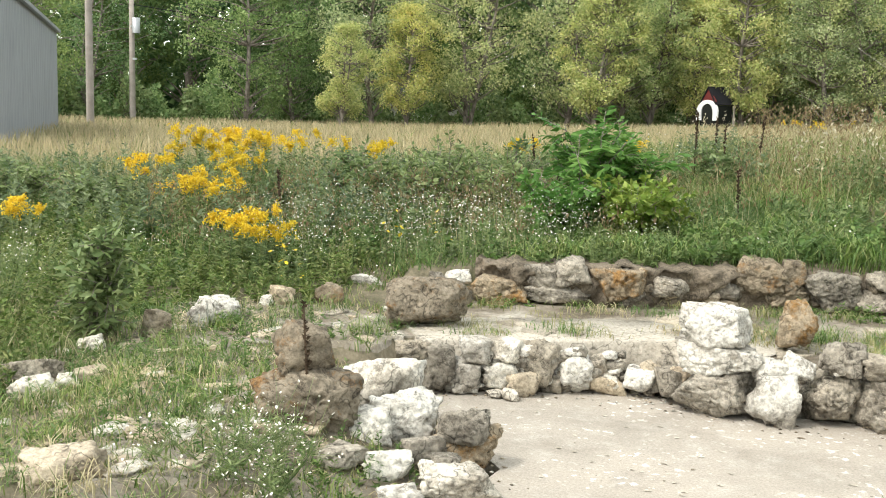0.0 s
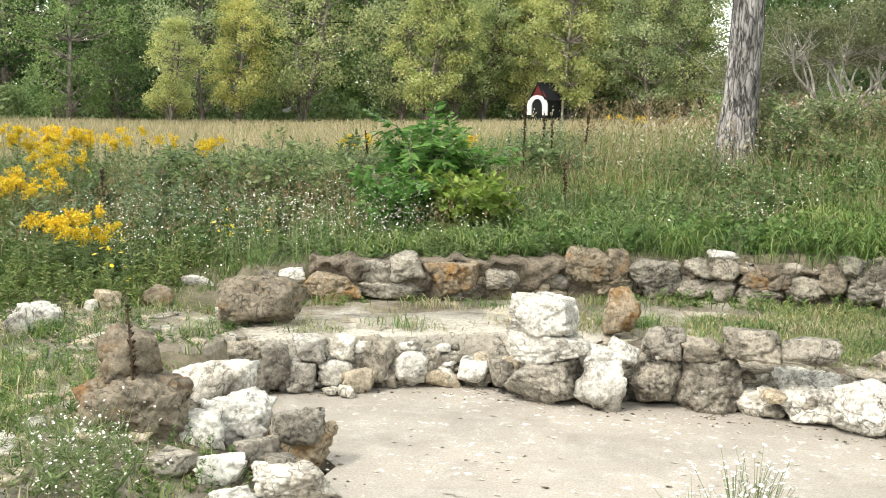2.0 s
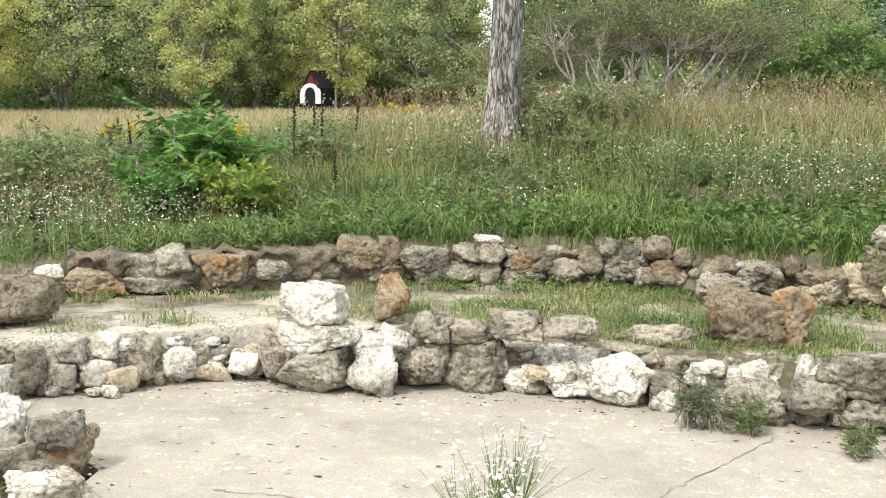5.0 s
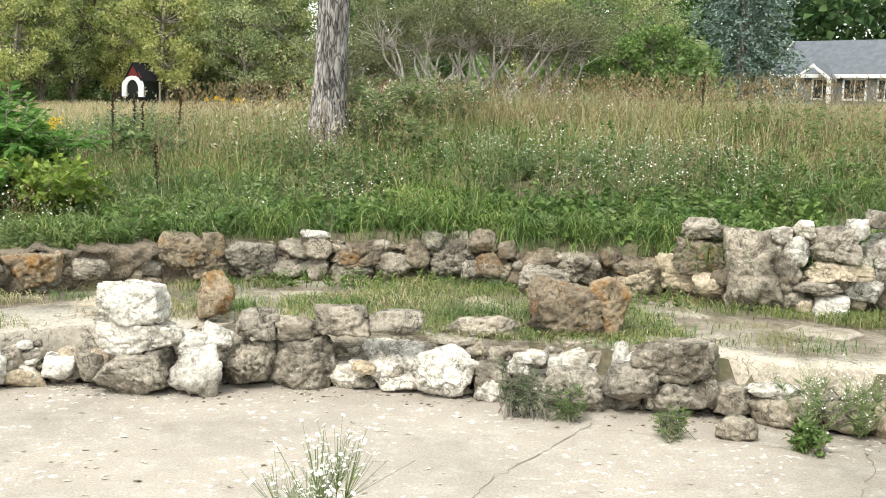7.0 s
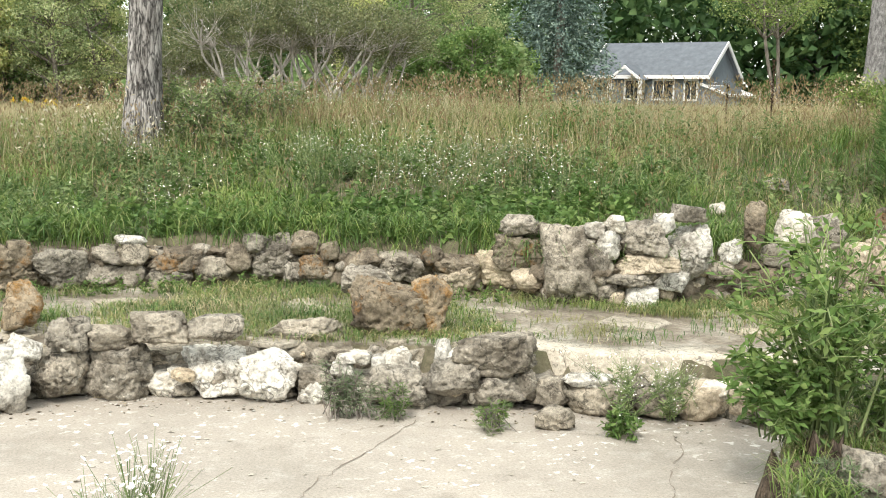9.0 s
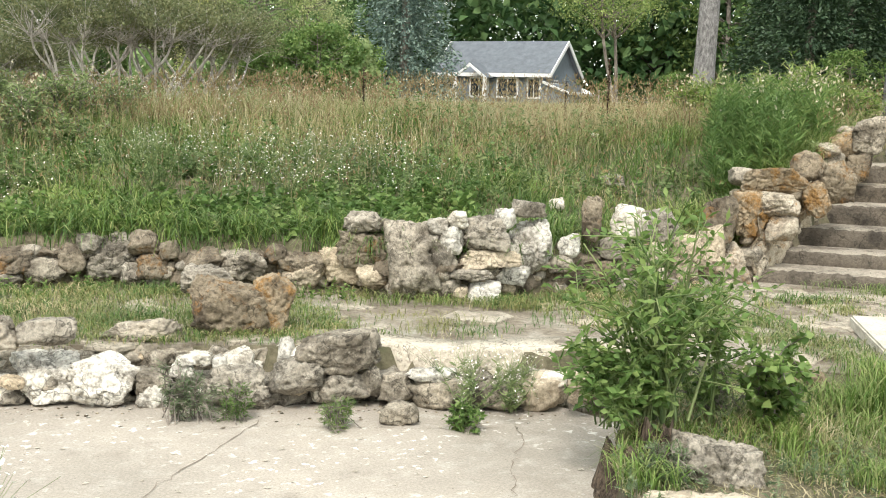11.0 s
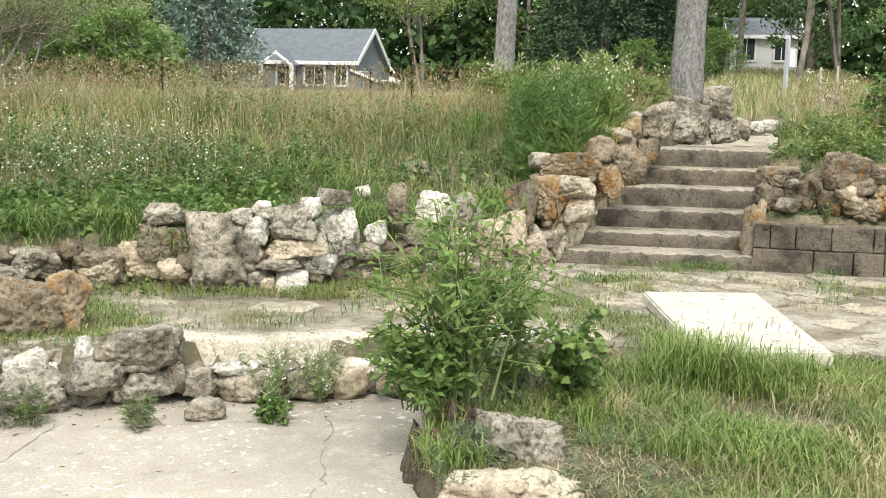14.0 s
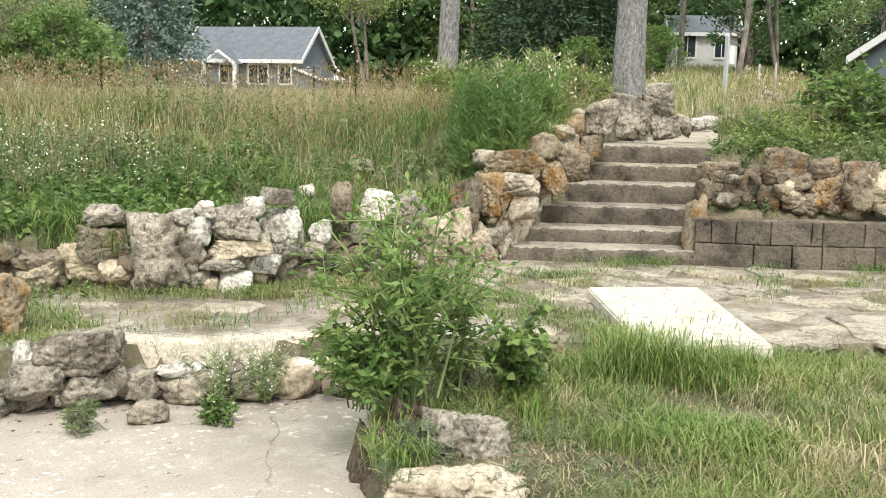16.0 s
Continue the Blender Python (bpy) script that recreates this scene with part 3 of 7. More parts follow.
while flags < 150:
    x, y = rng.uniform(-2.6, 10), rng.uniform(2.6, 8.3)
    if not inside(x, y, TERRACE) or line_dist(x, y, UPPER) > -0.3:
        continue
    if x < 5 and rng.random() > (0.75 if -1.9 < x < -0.3 else 0.5):
        continue
    k, r0 = rng.integers(5, 8), rng.uniform(0.09, 0.24)
    an = np.sort(rng.uniform(0, 2 * np.pi, k))
    if np.max(np.diff(np.r_[an, an[0] + 6.283])) > 2.4:
        continue
    rr = r0 * rng.uniform(0.75, 1.25, k)
    ob = part_me("paving_stone", plate("paving_stone", list(zip(rr * np.cos(an) * 1.3, rr * np.sin(an))), -0.02, rng.uniform(0.006, 0.022), M["flag"], 0.004), terrace)
    ob.matrix_basis = pose(x, y, 0.272, rng.normal(0, 0.7), rng.normal(0, 0.7), rng.uniform(0, 360))
    flags += 1
coping = tagged(new("coping", strip_mesh("coping", [(2.45, 6.02), (2.72, 5.86), (3.0, 5.53), (3.4, 5.38), (3.95, 5.26), (4.3, 4.95)], -0.05, 0.22, 0.0, 0.283, M["coping"], 0.004)),
                "curved cast concrete rim of the pond, pale and chipped", "pond rim", kind="structure")
coping_left = tagged(new("coping_left", strip_mesh("coping_left", [(-2.45, 6.12), (-2.26, 6.24), (-1.61, 6.55), (-1.1, 6.74), (-0.7, 6.68), (-0.35, 6.55)], -0.10, 0.62, 0.0, 0.286, M["coping"], 0.006, 3)),
                     "straight pale concrete ledge above rough stones", "pond rim", kind="structure")
bm = bmesh.new()
quad = [(6.06, 5.13), (6.77, 4.65), (5.50, 3.20), (4.86, 3.62)]
f = bm.faces.new([bm.verts.new((x, y, 0.27)) for x, y in quad])
r = bmesh.ops.extrude_face_region(bm, geom=[f])
bmesh.ops.translate(bm, vec=(0, 0, 0.09), verts=[v for v in r["geom"] if isinstance(v, bmesh.types.BMVert)])
bmesh.ops.bevel(bm, geom=list(bm.edges), offset=0.012, segments=2, affect="EDGES")
tagged(part("concrete_slab", bm, M["slab"], None), "bright bare concrete slab lying on the terrace by the grass", "slab")


# ---- stairs ----
stairs = tagged(new("stairs"), "six worn dark stone steps between rough rock walls", "stairs", kind="structure")


def stair_xy(a, b):
    p = STAIR_B + a * STAIR_E + b * STAIR_U
    return p[0], p[1]


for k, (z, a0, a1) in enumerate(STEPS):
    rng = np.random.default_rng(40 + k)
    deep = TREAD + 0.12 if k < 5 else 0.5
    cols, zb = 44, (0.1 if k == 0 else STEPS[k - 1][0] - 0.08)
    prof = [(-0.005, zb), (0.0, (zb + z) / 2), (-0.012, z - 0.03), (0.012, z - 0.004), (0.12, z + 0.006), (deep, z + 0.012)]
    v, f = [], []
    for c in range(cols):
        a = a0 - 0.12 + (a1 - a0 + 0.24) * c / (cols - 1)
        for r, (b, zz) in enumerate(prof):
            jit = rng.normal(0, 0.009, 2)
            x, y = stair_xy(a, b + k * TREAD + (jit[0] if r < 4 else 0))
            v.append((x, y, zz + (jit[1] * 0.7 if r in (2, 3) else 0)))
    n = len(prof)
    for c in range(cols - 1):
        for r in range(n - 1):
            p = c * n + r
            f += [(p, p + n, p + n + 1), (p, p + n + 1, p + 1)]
    # risers take the darker stone, so their shade below the treads is in the colour
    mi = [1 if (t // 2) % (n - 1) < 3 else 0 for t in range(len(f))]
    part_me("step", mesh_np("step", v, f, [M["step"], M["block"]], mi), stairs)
landing = tagged(new("landing", plate("landing", [(9.12, 7.78), (9.95, 6.92), (13.5, 8.75), (22.0, 14.2), (21.4, 14.6), (16.6, 12.0), (13.0, 10.0)], 1.1, 1.248, M["flag"])),
                 "worn flat stone path at the head of the stairs", "path", kind="structure")
tagged(new("block_wall_core", strip_mesh("block_wall_core", RIGHT_LINE[:4], 0.06, 0.5, 0.1, 0.70, M["core"], 0.01)), "dark earth-filled core of the cut-stone wall", "wall", kind="structure")

block_wall = tagged(new("block_wall"), "two courses of dark cut stone blocks below rough rocks", "wall", kind="structure")
bl = np.array(RIGHT_LINE[:4], float)
seg = np.r_[0, np.cumsum(np.hypot(*np.diff(bl, axis=0).T))]
for course, (z0, z1, cuts) in enumerate([(0.24, 0.475, (0.1, 0.62, 0.95, 1.22, 1.7, 2.3, 2.9)), (0.48, 0.69, (0.1, 0.24, 0.46, 0.76, 1.12, 1.22, 1.6, 2.1, 2.9))]):
    for c0, c1 in zip(cuts, cuts[1:]):
        m0, m1 = [np.array([np.interp(c, seg, bl[:, 0]), np.interp(c, seg, bl[:, 1])]) for c in (c0, c1)]
        dv = m1 - m0
        ln = np.hypot(*dv) - 0.008
        bm = bmesh.new()
        box_bm(bm, -ln / 2, -0.03 + 0.02 * course, 0, ln / 2, 0.3, z1 - z0, 0.01)
        bmesh.ops.subdivide_edges(bm, edges=[e for e in bm.edges if e.calc_length() > 0.15], cuts=3, use_grid_fill=True)
        for vv in bm.verts:
            vv.co += 0.008 * Vector(noise.noise_vector(vv.co * 9 + Vector((c0 * 7, course, 0))))
        ob = part("block", bm, M["block"], block_wall)
        c = (m0 + m1) / 2
        ob.matrix_basis = pose(c[0], c[1], z0, 0, 0, math.degrees(math.atan2(dv[1], dv[0])))

# ---- rough stone walls ----
def rubble_face(name, line, back, z0, z1, material, seed, climb=0.0):
    """The earthy, uneven face of a rubble wall, with a sloping crown."""
    c = smooth_line(line, 26)
    tan = unit(np.gradient(c, axis=0))
    nrm = np.stack([-tan[:, 1], tan[:, 0]], 1)
    rows, k = [], len(c)
    prof = [(back + 0.05 * (1 - t), z0 + (z1 - z0) * t) for t in np.linspace(0, 1, 12)] + [(back + 0.10, z1 + 0.01), (back + 0.2, z1 + 0.015), (back + 0.4, z1), (back + 0.4, z0)]
    for a, (o, z) in enumerate(prof):
        pts = np.c_[c + nrm * o, np.full(k, z)]
        if a < 15:
            pts[:, 2] += climb * np.linspace(0, 1, k)
            pts += [Vector((nrm[b][0], nrm[b][1], 0.5)) * (0.09 * noise.noise(Vector(q) * 5 + Vector((seed, 0, 0))) + 0.07 * noise.noise(Vector(q) * 15) + 0.04 * noise.noise(Vector(q) * 37)) for b, q in enumerate(pts)]
        rows.append(pts)
    f = []
    for r in range(len(prof) - 1):
        for a in range(k - 1):
            p, q2 = r * k + a, (r + 1) * k + a
            f += [(p, p + 1, q2 + 1), (p, q2 + 1, q2)]
    return mesh_np(name, np.concatenate(rows), f, [material])


lower_wall = tagged(new("lower_wall", rubble_face("lower_wall", [(-2.75, 5.75), (-2.2, 6.0)] + POOL_BACK[3:15] + [(3.75, 4.75)], 0.12, -0.05, 0.13, M["g"], 9)),
                    "low retaining wall of rough limestone round the dry pond", "retaining wall", kind="structure")
upper_wall = tagged(new("upper_wall", rubble_face("upper_wall", WALL_LINE[2:], 0.04, 0.2, 0.56, M["core"], 5)),
                    "upper retaining wall of mossy and lichened rough stones", "retaining wall", kind="structure")
right_wall = tagged(new("stair_wall", rubble_face("stair_wall", [(8.45, 5.75), (8.95, 5.1), (9.65, 4.5), (12.0, 2.65)], 0.12, 0.66, 1.12, M["core"], 13)), "rough rocks piled on the cut-stone wall beside the stairs", "retaining wall", kind="structure")

edge_wall = tagged(new("terrace_edge_wall", rubble_face("terrace_edge_wall", [(-0.35, 6.5), (0.5, 6.45), (1.5, 6.15), (2.2, 5.95), (2.62, 5.84)], -0.06, -0.02, 0.235, M["g"], 31)),
                   "crumbling rubble edge of the terrace above the pond", "retaining wall", kind="structure")
cheek = tagged(new("cheek_wall", rubble_face("cheek_wall", [stair_xy(np.interp(b, [0, 2.0], [0.0, 0.95]) - 0.10, b) for b in (-0.1, 0.5, 1.0, 1.5, 2.0, 2.4)], -0.07, 0.2, 0.92, M["to"], 21, 0.70)),
               "craggy lichened rock wall climbing beside the steps", "retaining wall", kind="structure")

ICO = {}
for level in (3, 4, 5):
    bm = bmesh.new()
    bmesh.ops.create_icosphere(bm, subdivisions=level, radius=1.0)
    bm.verts.ensure_lookup_table()
    ICO[level] = (np.array([v.co[:] for v in bm.verts]), np.array([[v.index for v in f.verts] for f in bm.faces]))
    bm.free()


def rock_mesh(name, kind, w, d, h, seed, level=0):
    """A broken, pitted rock of that width, depth and height round its middle."""
    v, f = ICO[level or (5 if max(w, h) > 0.34 else 4 if max(w, h) > 0.11 else 3)]
    rng = np.random.default_rng(seed)
    reach = np.full(len(v), 9.0)
    for k in range(19):
        if k < 6:
            nrm, cut = unit(np.eye(3)[k // 2] * (1 - 2 * (k % 2)) + rng.normal(0, 0.2, 3)), rng.uniform(0.72, 0.95)
        else:
            nrm, cut = unit(rng.normal(size=3)), rng.uniform(0.80, 1.10)
        reach = np.minimum(reach, cut / np.maximum(v @ nrm, 0.05))
    p = v * reach[:, None]
    off = Vector(rng.uniform(-50, 50, 3))
    rough, block, flat = rng.uniform(0.8, 1.25), rng.uniform(1.1, 1.9), rng.uniform(1.0, 2.0)
    disp = []
    size = np.array([w, d, h]) / max(w, d, h)
    for q in p * size:
        u = Vector(q)
        (d0, d1, _, _), (near, _, _, _) = noise.voronoi(Vector((u.x, u.y, u.z * flat)) * block + off + 0.25 * noise.noise_vector(u * 3.1))
        step = math.sin(near.x * 91.7 + near.y * 47.3 + near.z * 13.1)
        pit = noise.noise(u * 6 + off)
        disp.append(0.05 * step - 1.5 * max(0, 0.085 - (d1 - d0)) + 0.03 * noise.noise(u * 2.2 + off) - 0.08 * abs(noise.noise(u * 4.2 + off)) - 0.06 * abs(noise.noise(u * 10 - off)) + 0.03 * noise.noise(u * 26 - off) - 0.55 * max(0, pit - 0.33))
    p = p * (1 + rough * np.array(disp))[:, None]
    lo, hi = p.min(0), p.max(0)
    p = (p - (lo + hi) / 2) / (hi - lo) * np.array([w, d, h])
    return mesh_np(name, p, f, [M[kind]])


def stone(wall, kind, x, y, z, w, d, h, yaw, seed):
    ob = part_me("stone", rock_mesh("stone", kind, w, d, h, seed), wall)
    ob.matrix_basis = pose(x, y, z, 0, 0, yaw)


def stone_low(*a):
    stone(lower_wall, *a)


def stone_up(*a):
    stone(upper_wall, *a)


def stone_right(*a):
    stone(right_wall, *a)


ROCK_WORDS = {"w": "chalky white limestone rock", "g": "grey weathered limestone rock", "t": "tan limestone rock", "r": "brown rock with rusty lichen", "to": "tan rock with orange lichen patches", "o": "rough rock covered with orange lichen"}


def boulder(kind, x, y, z, w, d, h, yaw, seed):
    size = "large" if max(w, h) > 0.42 else "small" if max(w, h) < 0.16 else "middling"
    where = "on the pond floor" if z - h / 2 < 0.1 else "on the stony terrace" if z < 0.9 else "beside the stairs"
    ob = new("boulder", rock_mesh("boulder", kind, w, d, h, seed))
    ob.matrix_basis = pose(x, y, z, 0, 0, yaw)
    tagged(ob, f"{size} {ROCK_WORDS[kind]} {where}", "rock", "loose rocks round the pond")



def fill_wall(wall, line, count, z0, z1, size, kinds, out, seed):
    """Small stones wedged into the face of a wall."""
    rng = np.random.default_rng(seed)
    protos = [rock_mesh("stone", kinds[k % len(kinds)], 1.0, 0.8, rng.uniform(0.45, 0.8), 900 + seed * 20 + k, 3) for k in range(12)]
    c = smooth_line(line, 8)
    run = np.r_[0, np.cumsum(np.hypot(*np.diff(c, axis=0).T))]
    for k in range(count):
        u = rng.uniform(0, run[-1])
        x, y = np.interp(u, run, c[:, 0]), np.interp(u, run, c[:, 1])
        ob = part_me("stone", protos[k % 12], wall)
        ob.matrix_basis = pose(x, y + out, rng.uniform(z0, z1), rng.uniform(-20, 20), rng.uniform(-20, 20), rng.uniform(-40, 40)) @ Matrix.Scale(rng.uniform(*size), 4)


fill_wall(lower_wall, [(-2.3, 5.93), (-1.9, 6.07), (-1.5, 6.28), (-1.2, 6.4)], 90, 0.03, 0.27, (0.06, 0.16), "gwgwg", 0.0, 8)
fill_wall(lower_wall, [(-2.6, 5.8)] + POOL_BACK[3:14], 120, 0.0, 0.17, (0.07, 0.17), "gwgtg", 0.10, 1)
fill_wall(lower_wall, TERRACE[2:8], 100, 0.10, 0.22, (0.09, 0.2), "ggtgw", -0.02, 6)
fill_wall(upper_wall, WALL_LINE[3:], 170, 0.28, 0.55, (0.08, 0.2), "gtgrg", 0.10, 2)
fill_wall(right_wall, [(8.55, 5.55), (8.95, 5.1), (9.65, 4.6), (10.9, 3.6)], 60, 0.72, 1.1, (0.12, 0.3), "grrtr", 0.1, 3)
fill_wall(upper_wall, [(6.75, 7.1), (7.3, 7.5), (7.9, 8.0), (8.6, 8.75)], 50, 0.35, 0.6, (0.12, 0.26), "trgwr", 0.0, 4)
fill_wall(upper_wall, [(7.1, 7.4), (7.6, 7.85), (8.2, 8.4), (8.8, 8.9)], 40, 0.7, 1.2, (0.14, 0.28), "trgr", 0.0, 5)
for k, b0 in enumerate((-0.05, 0.4, 0.85, 1.3, 1.75)):
    ends = [stair_xy(np.interp(b, [0, 2.0], [0.0, 0.95]) - 0.12, b) for b in (b0, b0 + 0.5)]
    fill_wall(cheek, ends, 16, 0.45 + 0.34 * b0, 0.98 + 0.34 * b0, (0.16, 0.34), ("to", "r", "o", "t", "g"), 0.0, 30 + k)
# gravel washed against the foot of the wall
sp = Soup()
gl = smooth_line(POOL_BACK[:15], 8)
gr = np.random.default_rng(77)
for k in range(520):
    b = gl[gr.integers(0, len(gl))] + gr.normal(0, 0.10, 2) - [0, 0.03]
    r = gr.uniform(0.004, 0.013)
    oct_v = np.array([(1, 0, 0), (-1, 0, 0), (0, 1, 0), (0, -1, 0), (0, 0, 1), (0, 0, -1)]) * gr.uniform(0.6, 1.2, (6, 1)) * r * [1.3, 1.0, 0.6]
    sp.add(oct_v + [b[0], b[1], r * 0.3], [(0, 2, 4), (2, 1, 4), (1, 3, 4), (3, 0, 4), (2, 0, 5), (1, 2, 5), (3, 1, 5), (0, 3, 5)], int(gr.integers(0, 3)))
tagged(new("gravel", sp.mesh("gravel", [M["t"], M["w"], M["core"]])), "loose gravel and dirt along the foot of the wall", "gravel", kind="stuff")


def draped(name, outline, lift, step, material, label):
    """A thin layer that follows the ground inside an outline."""
    xs, ys = np.array(outline).T
    ax, ay = np.arange(xs.min(), xs.max(), step), np.arange(ys.min(), ys.max(), step)
    px, py = np.meshgrid(ax, ay, indexing="ij")
    rng = np.random.default_rng(5)
    v = np.stack([px, py, ground_z(px, py) + lift + rng.normal(0, 0.004, px.shape)], -1).reshape(-1, 3)
    keep = inside(px, py, outline)
    f = []
    for a in range(len(ax) - 1):
        for b in range(len(ay) - 1):
            if keep[a, b] and keep[a + 1, b] and keep[a, b + 1] and keep[a + 1, b + 1]:
                q = a * len(ay) + b
                f += [(q, q + len(ay), q + len(ay) + 1), (q, q + len(ay) + 1, q + 1)]
    return tagged(new(name, mesh_np(name, v, f, [material], smooth=True)), label, "ground", kind="structure")


SIDE_PATH = [(-1.6, 3.9), (-1.75, 4.6), (-2.2, 5.3), (-2.5, 5.9), (-2.7, 6.6), (-3.3, 7.0), (-4.2, 6.6), (-4.4, 5.6), (-4.0, 4.6), (-3.6, 3.4), (-2.2, 2.8)]
draped("side_path", SIDE_PATH, 0.012, 0.06, M["path"], "trodden stony path beside the pond")
# lower wall
stone_low("g", -2.23, 5.92, 0.16, 0.20, 0.16, 0.31, 20, 1)
stone_low("w", -2.08, 5.99, 0.11, 0.20, 0.16, 0.21, 18, 2)
stone_low("w", -2.03, 6.02, 0.27, 0.23, 0.19, 0.16, 18, 3)
stone_low("w", -1.88, 6.10, 0.11, 0.26, 0.21, 0.19, 16, 4)
stone_low("w", -1.84, 6.10, 0.27, 0.19, 0.15, 0.16, 16, 5)
stone_low("g", -1.68, 6.20, 0.19, 0.27, 0.21, 0.31, 14, 6)
stone_low("w", -1.48, 6.29, 0.15, 0.25, 0.20, 0.25, 12, 7)
stone_low("g", -2.38, 5.87, 0.24, 0.24, 0.19, 0.17, 21, 8)
stone_low("g", -2.28, 5.89, 0.07, 0.12, 0.14, 0.17, 20, 9)
stone_low("w", -1.08, 6.36, 0.11, 0.22, 0.18, 0.16, 9, 10)
stone_low("t", -1.29, 6.38, 0.06, 0.25, 0.20, 0.15, 11, 11)
stone_low("g", -0.90, 6.30, 0.13, 0.19, 0.15, 0.19, 7, 12)
# stack and boulders at the foot of the wall
boulder("g", -0.61, 6.21, 0.13, 0.52, 0.39, 0.30, 5, 13)
boulder("t", -1.74, 6.09, 0.07, 0.22, 0.18, 0.17, 15, 14)
boulder("w", -1.88, 5.99, 0.02, 0.13, 0.14, 0.05, 17, 15)
boulder("w", -1.79, 5.97, 0.03, 0.11, 0.14, 0.07, 16, 16)
boulder("w", -0.62, 6.23, 0.32, 0.50, 0.29, 0.22, 5, 17)
boulder("w", -0.64, 6.24, 0.52, 0.43, 0.31, 0.24, 5, 18)
boulder("w", -0.29, 6.08, 0.14, 0.31, 0.16, 0.32, 2, 19)
stone_low("w", -0.31, 6.20, 0.26, 0.20, 0.16, 0.21, 4, 20)
stone_low("w", -0.17, 6.21, 0.33, 0.20, 0.16, 0.18, 2, 21)
stone_low("g", 0.00, 6.26, 0.16, 0.38, 0.31, 0.34, 1, 22)
stone_low("g", 0.29, 6.27, 0.15, 0.47, 0.37, 0.36, -2, 23)
stone_low("g", 0.06, 6.24, 0.39, 0.26, 0.21, 0.20, 0, 24)
stone_low("w", 0.08, 6.22, 0.34, 0.13, 0.14, 0.09, 0, 25)
stone_low("g", 0.29, 6.22, 0.36, 0.30, 0.20, 0.15, -2, 26)
stone_low("g", 0.56, 6.15, 0.42, 0.35, 0.23, 0.18, -5, 27)
stone_low("g", 0.86, 6.06, 0.42, 0.33, 0.23, 0.17, -7, 28)
stone_low("g", 1.40, 5.88, 0.13, 0.20, 0.16, 0.15, -13, 29)
stone_low("t", 0.68, 6.09, 0.14, 0.14, 0.14, 0.10, -6, 30)
stone_low("g", 1.83, 5.69, 0.13, 0.38, 0.30, 0.24, -17, 31)
stone_low("g", 2.12, 5.53, 0.18, 0.33, 0.26, 0.21, -20, 32)
stone_low("g", 2.37, 5.50, 0.32, 0.50, 0.32, 0.25, -23, 33)
stone_low("g", 2.40, 5.48, 0.13, 0.31, 0.25, 0.20, -23, 34)
stone_low("g", 2.54, 5.41, 0.14, 0.13, 0.14, 0.20, -25, 35)
stone_low("g", 2.67, 5.35, 0.11, 0.22, 0.17, 0.18, -26, 36)
stone_low("w", 2.84, 5.26, 0.19, 0.30, 0.14, 0.09, -28, 37)
stone_low("g", 2.86, 5.27, 0.08, 0.29, 0.23, 0.20, -28, 38)
stone_low("g", 3.01, 5.17, 0.10, 0.19, 0.15, 0.17, -30, 39)
stone_low("t", 3.46, 4.99, 0.10, 0.34, 0.27, 0.23, -34, 40)
stone_low("w", 3.47, 4.94, 0.17, 0.16, 0.14, 0.12, -34, 41)
stone_low("g", 3.21, 5.09, 0.08, 0.31, 0.22, 0.17, -32, 42)
stone_low("t", 3.55, 4.74, 0.18, 0.20, 0.16, 0.20, -36, 43)
boulder("w", 0.60, 6.22, 0.07, 0.24, 0.19, 0.17, -5, 44)
boulder("w", 0.71, 6.19, 0.03, 0.11, 0.14, 0.08, -6, 45)
boulder("w", 0.87, 6.17, 0.13, 0.40, 0.32, 0.29, -7, 46)
boulder("w", 1.16, 6.01, 0.13, 0.40, 0.32, 0.29, -10, 47)
boulder("w", 1.40, 5.87, 0.06, 0.20, 0.16, 0.15, -13, 48)
boulder("g", 2.54, 5.04, 0.05, 0.23, 0.16, 0.13, -26, 49)
boulder("w", 1.57, 5.89, 0.18, 0.16, 0.14, 0.10, -14, 50)
boulder("w", 1.67, 5.86, 0.25, 0.14, 0.14, 0.09, -15, 51)
boulder("w", 1.77, 5.83, 0.22, 0.09, 0.14, 0.09, -16, 52)
boulder("w", 1.87, 5.81, 0.22, 0.22, 0.15, 0.18, -17, 53)
boulder("w", 1.59, 5.88, 0.24, 0.13, 0.14, 0.08, -14, 54)
boulder("w", 2.16, 5.81, 0.26, 0.11, 0.14, 0.18, -20, 55)
boulder("w", 2.22, 5.79, 0.24, 0.13, 0.14, 0.12, -20, 56)
# boulders on the terrace
boulder("r", 1.98, 6.34, 0.42, 0.54, 0.36, 0.46, -17, 57)
boulder("o", 2.24, 6.30, 0.44, 0.30, 0.24, 0.42, -19, 58)
boulder("g", 1.96, 6.75, 0.55, 0.38, 0.26, 0.20, -16, 59)
boulder("g", 1.44, 6.35, 0.31, 0.58, 0.23, 0.18, -12, 60)
boulder("o", -0.20, 6.78, 0.45, 0.25, 0.20, 0.33, 1, 61)
boulder("r", -2.53, 6.54, 0.43, 0.60, 0.36, 0.37, 20, 62)
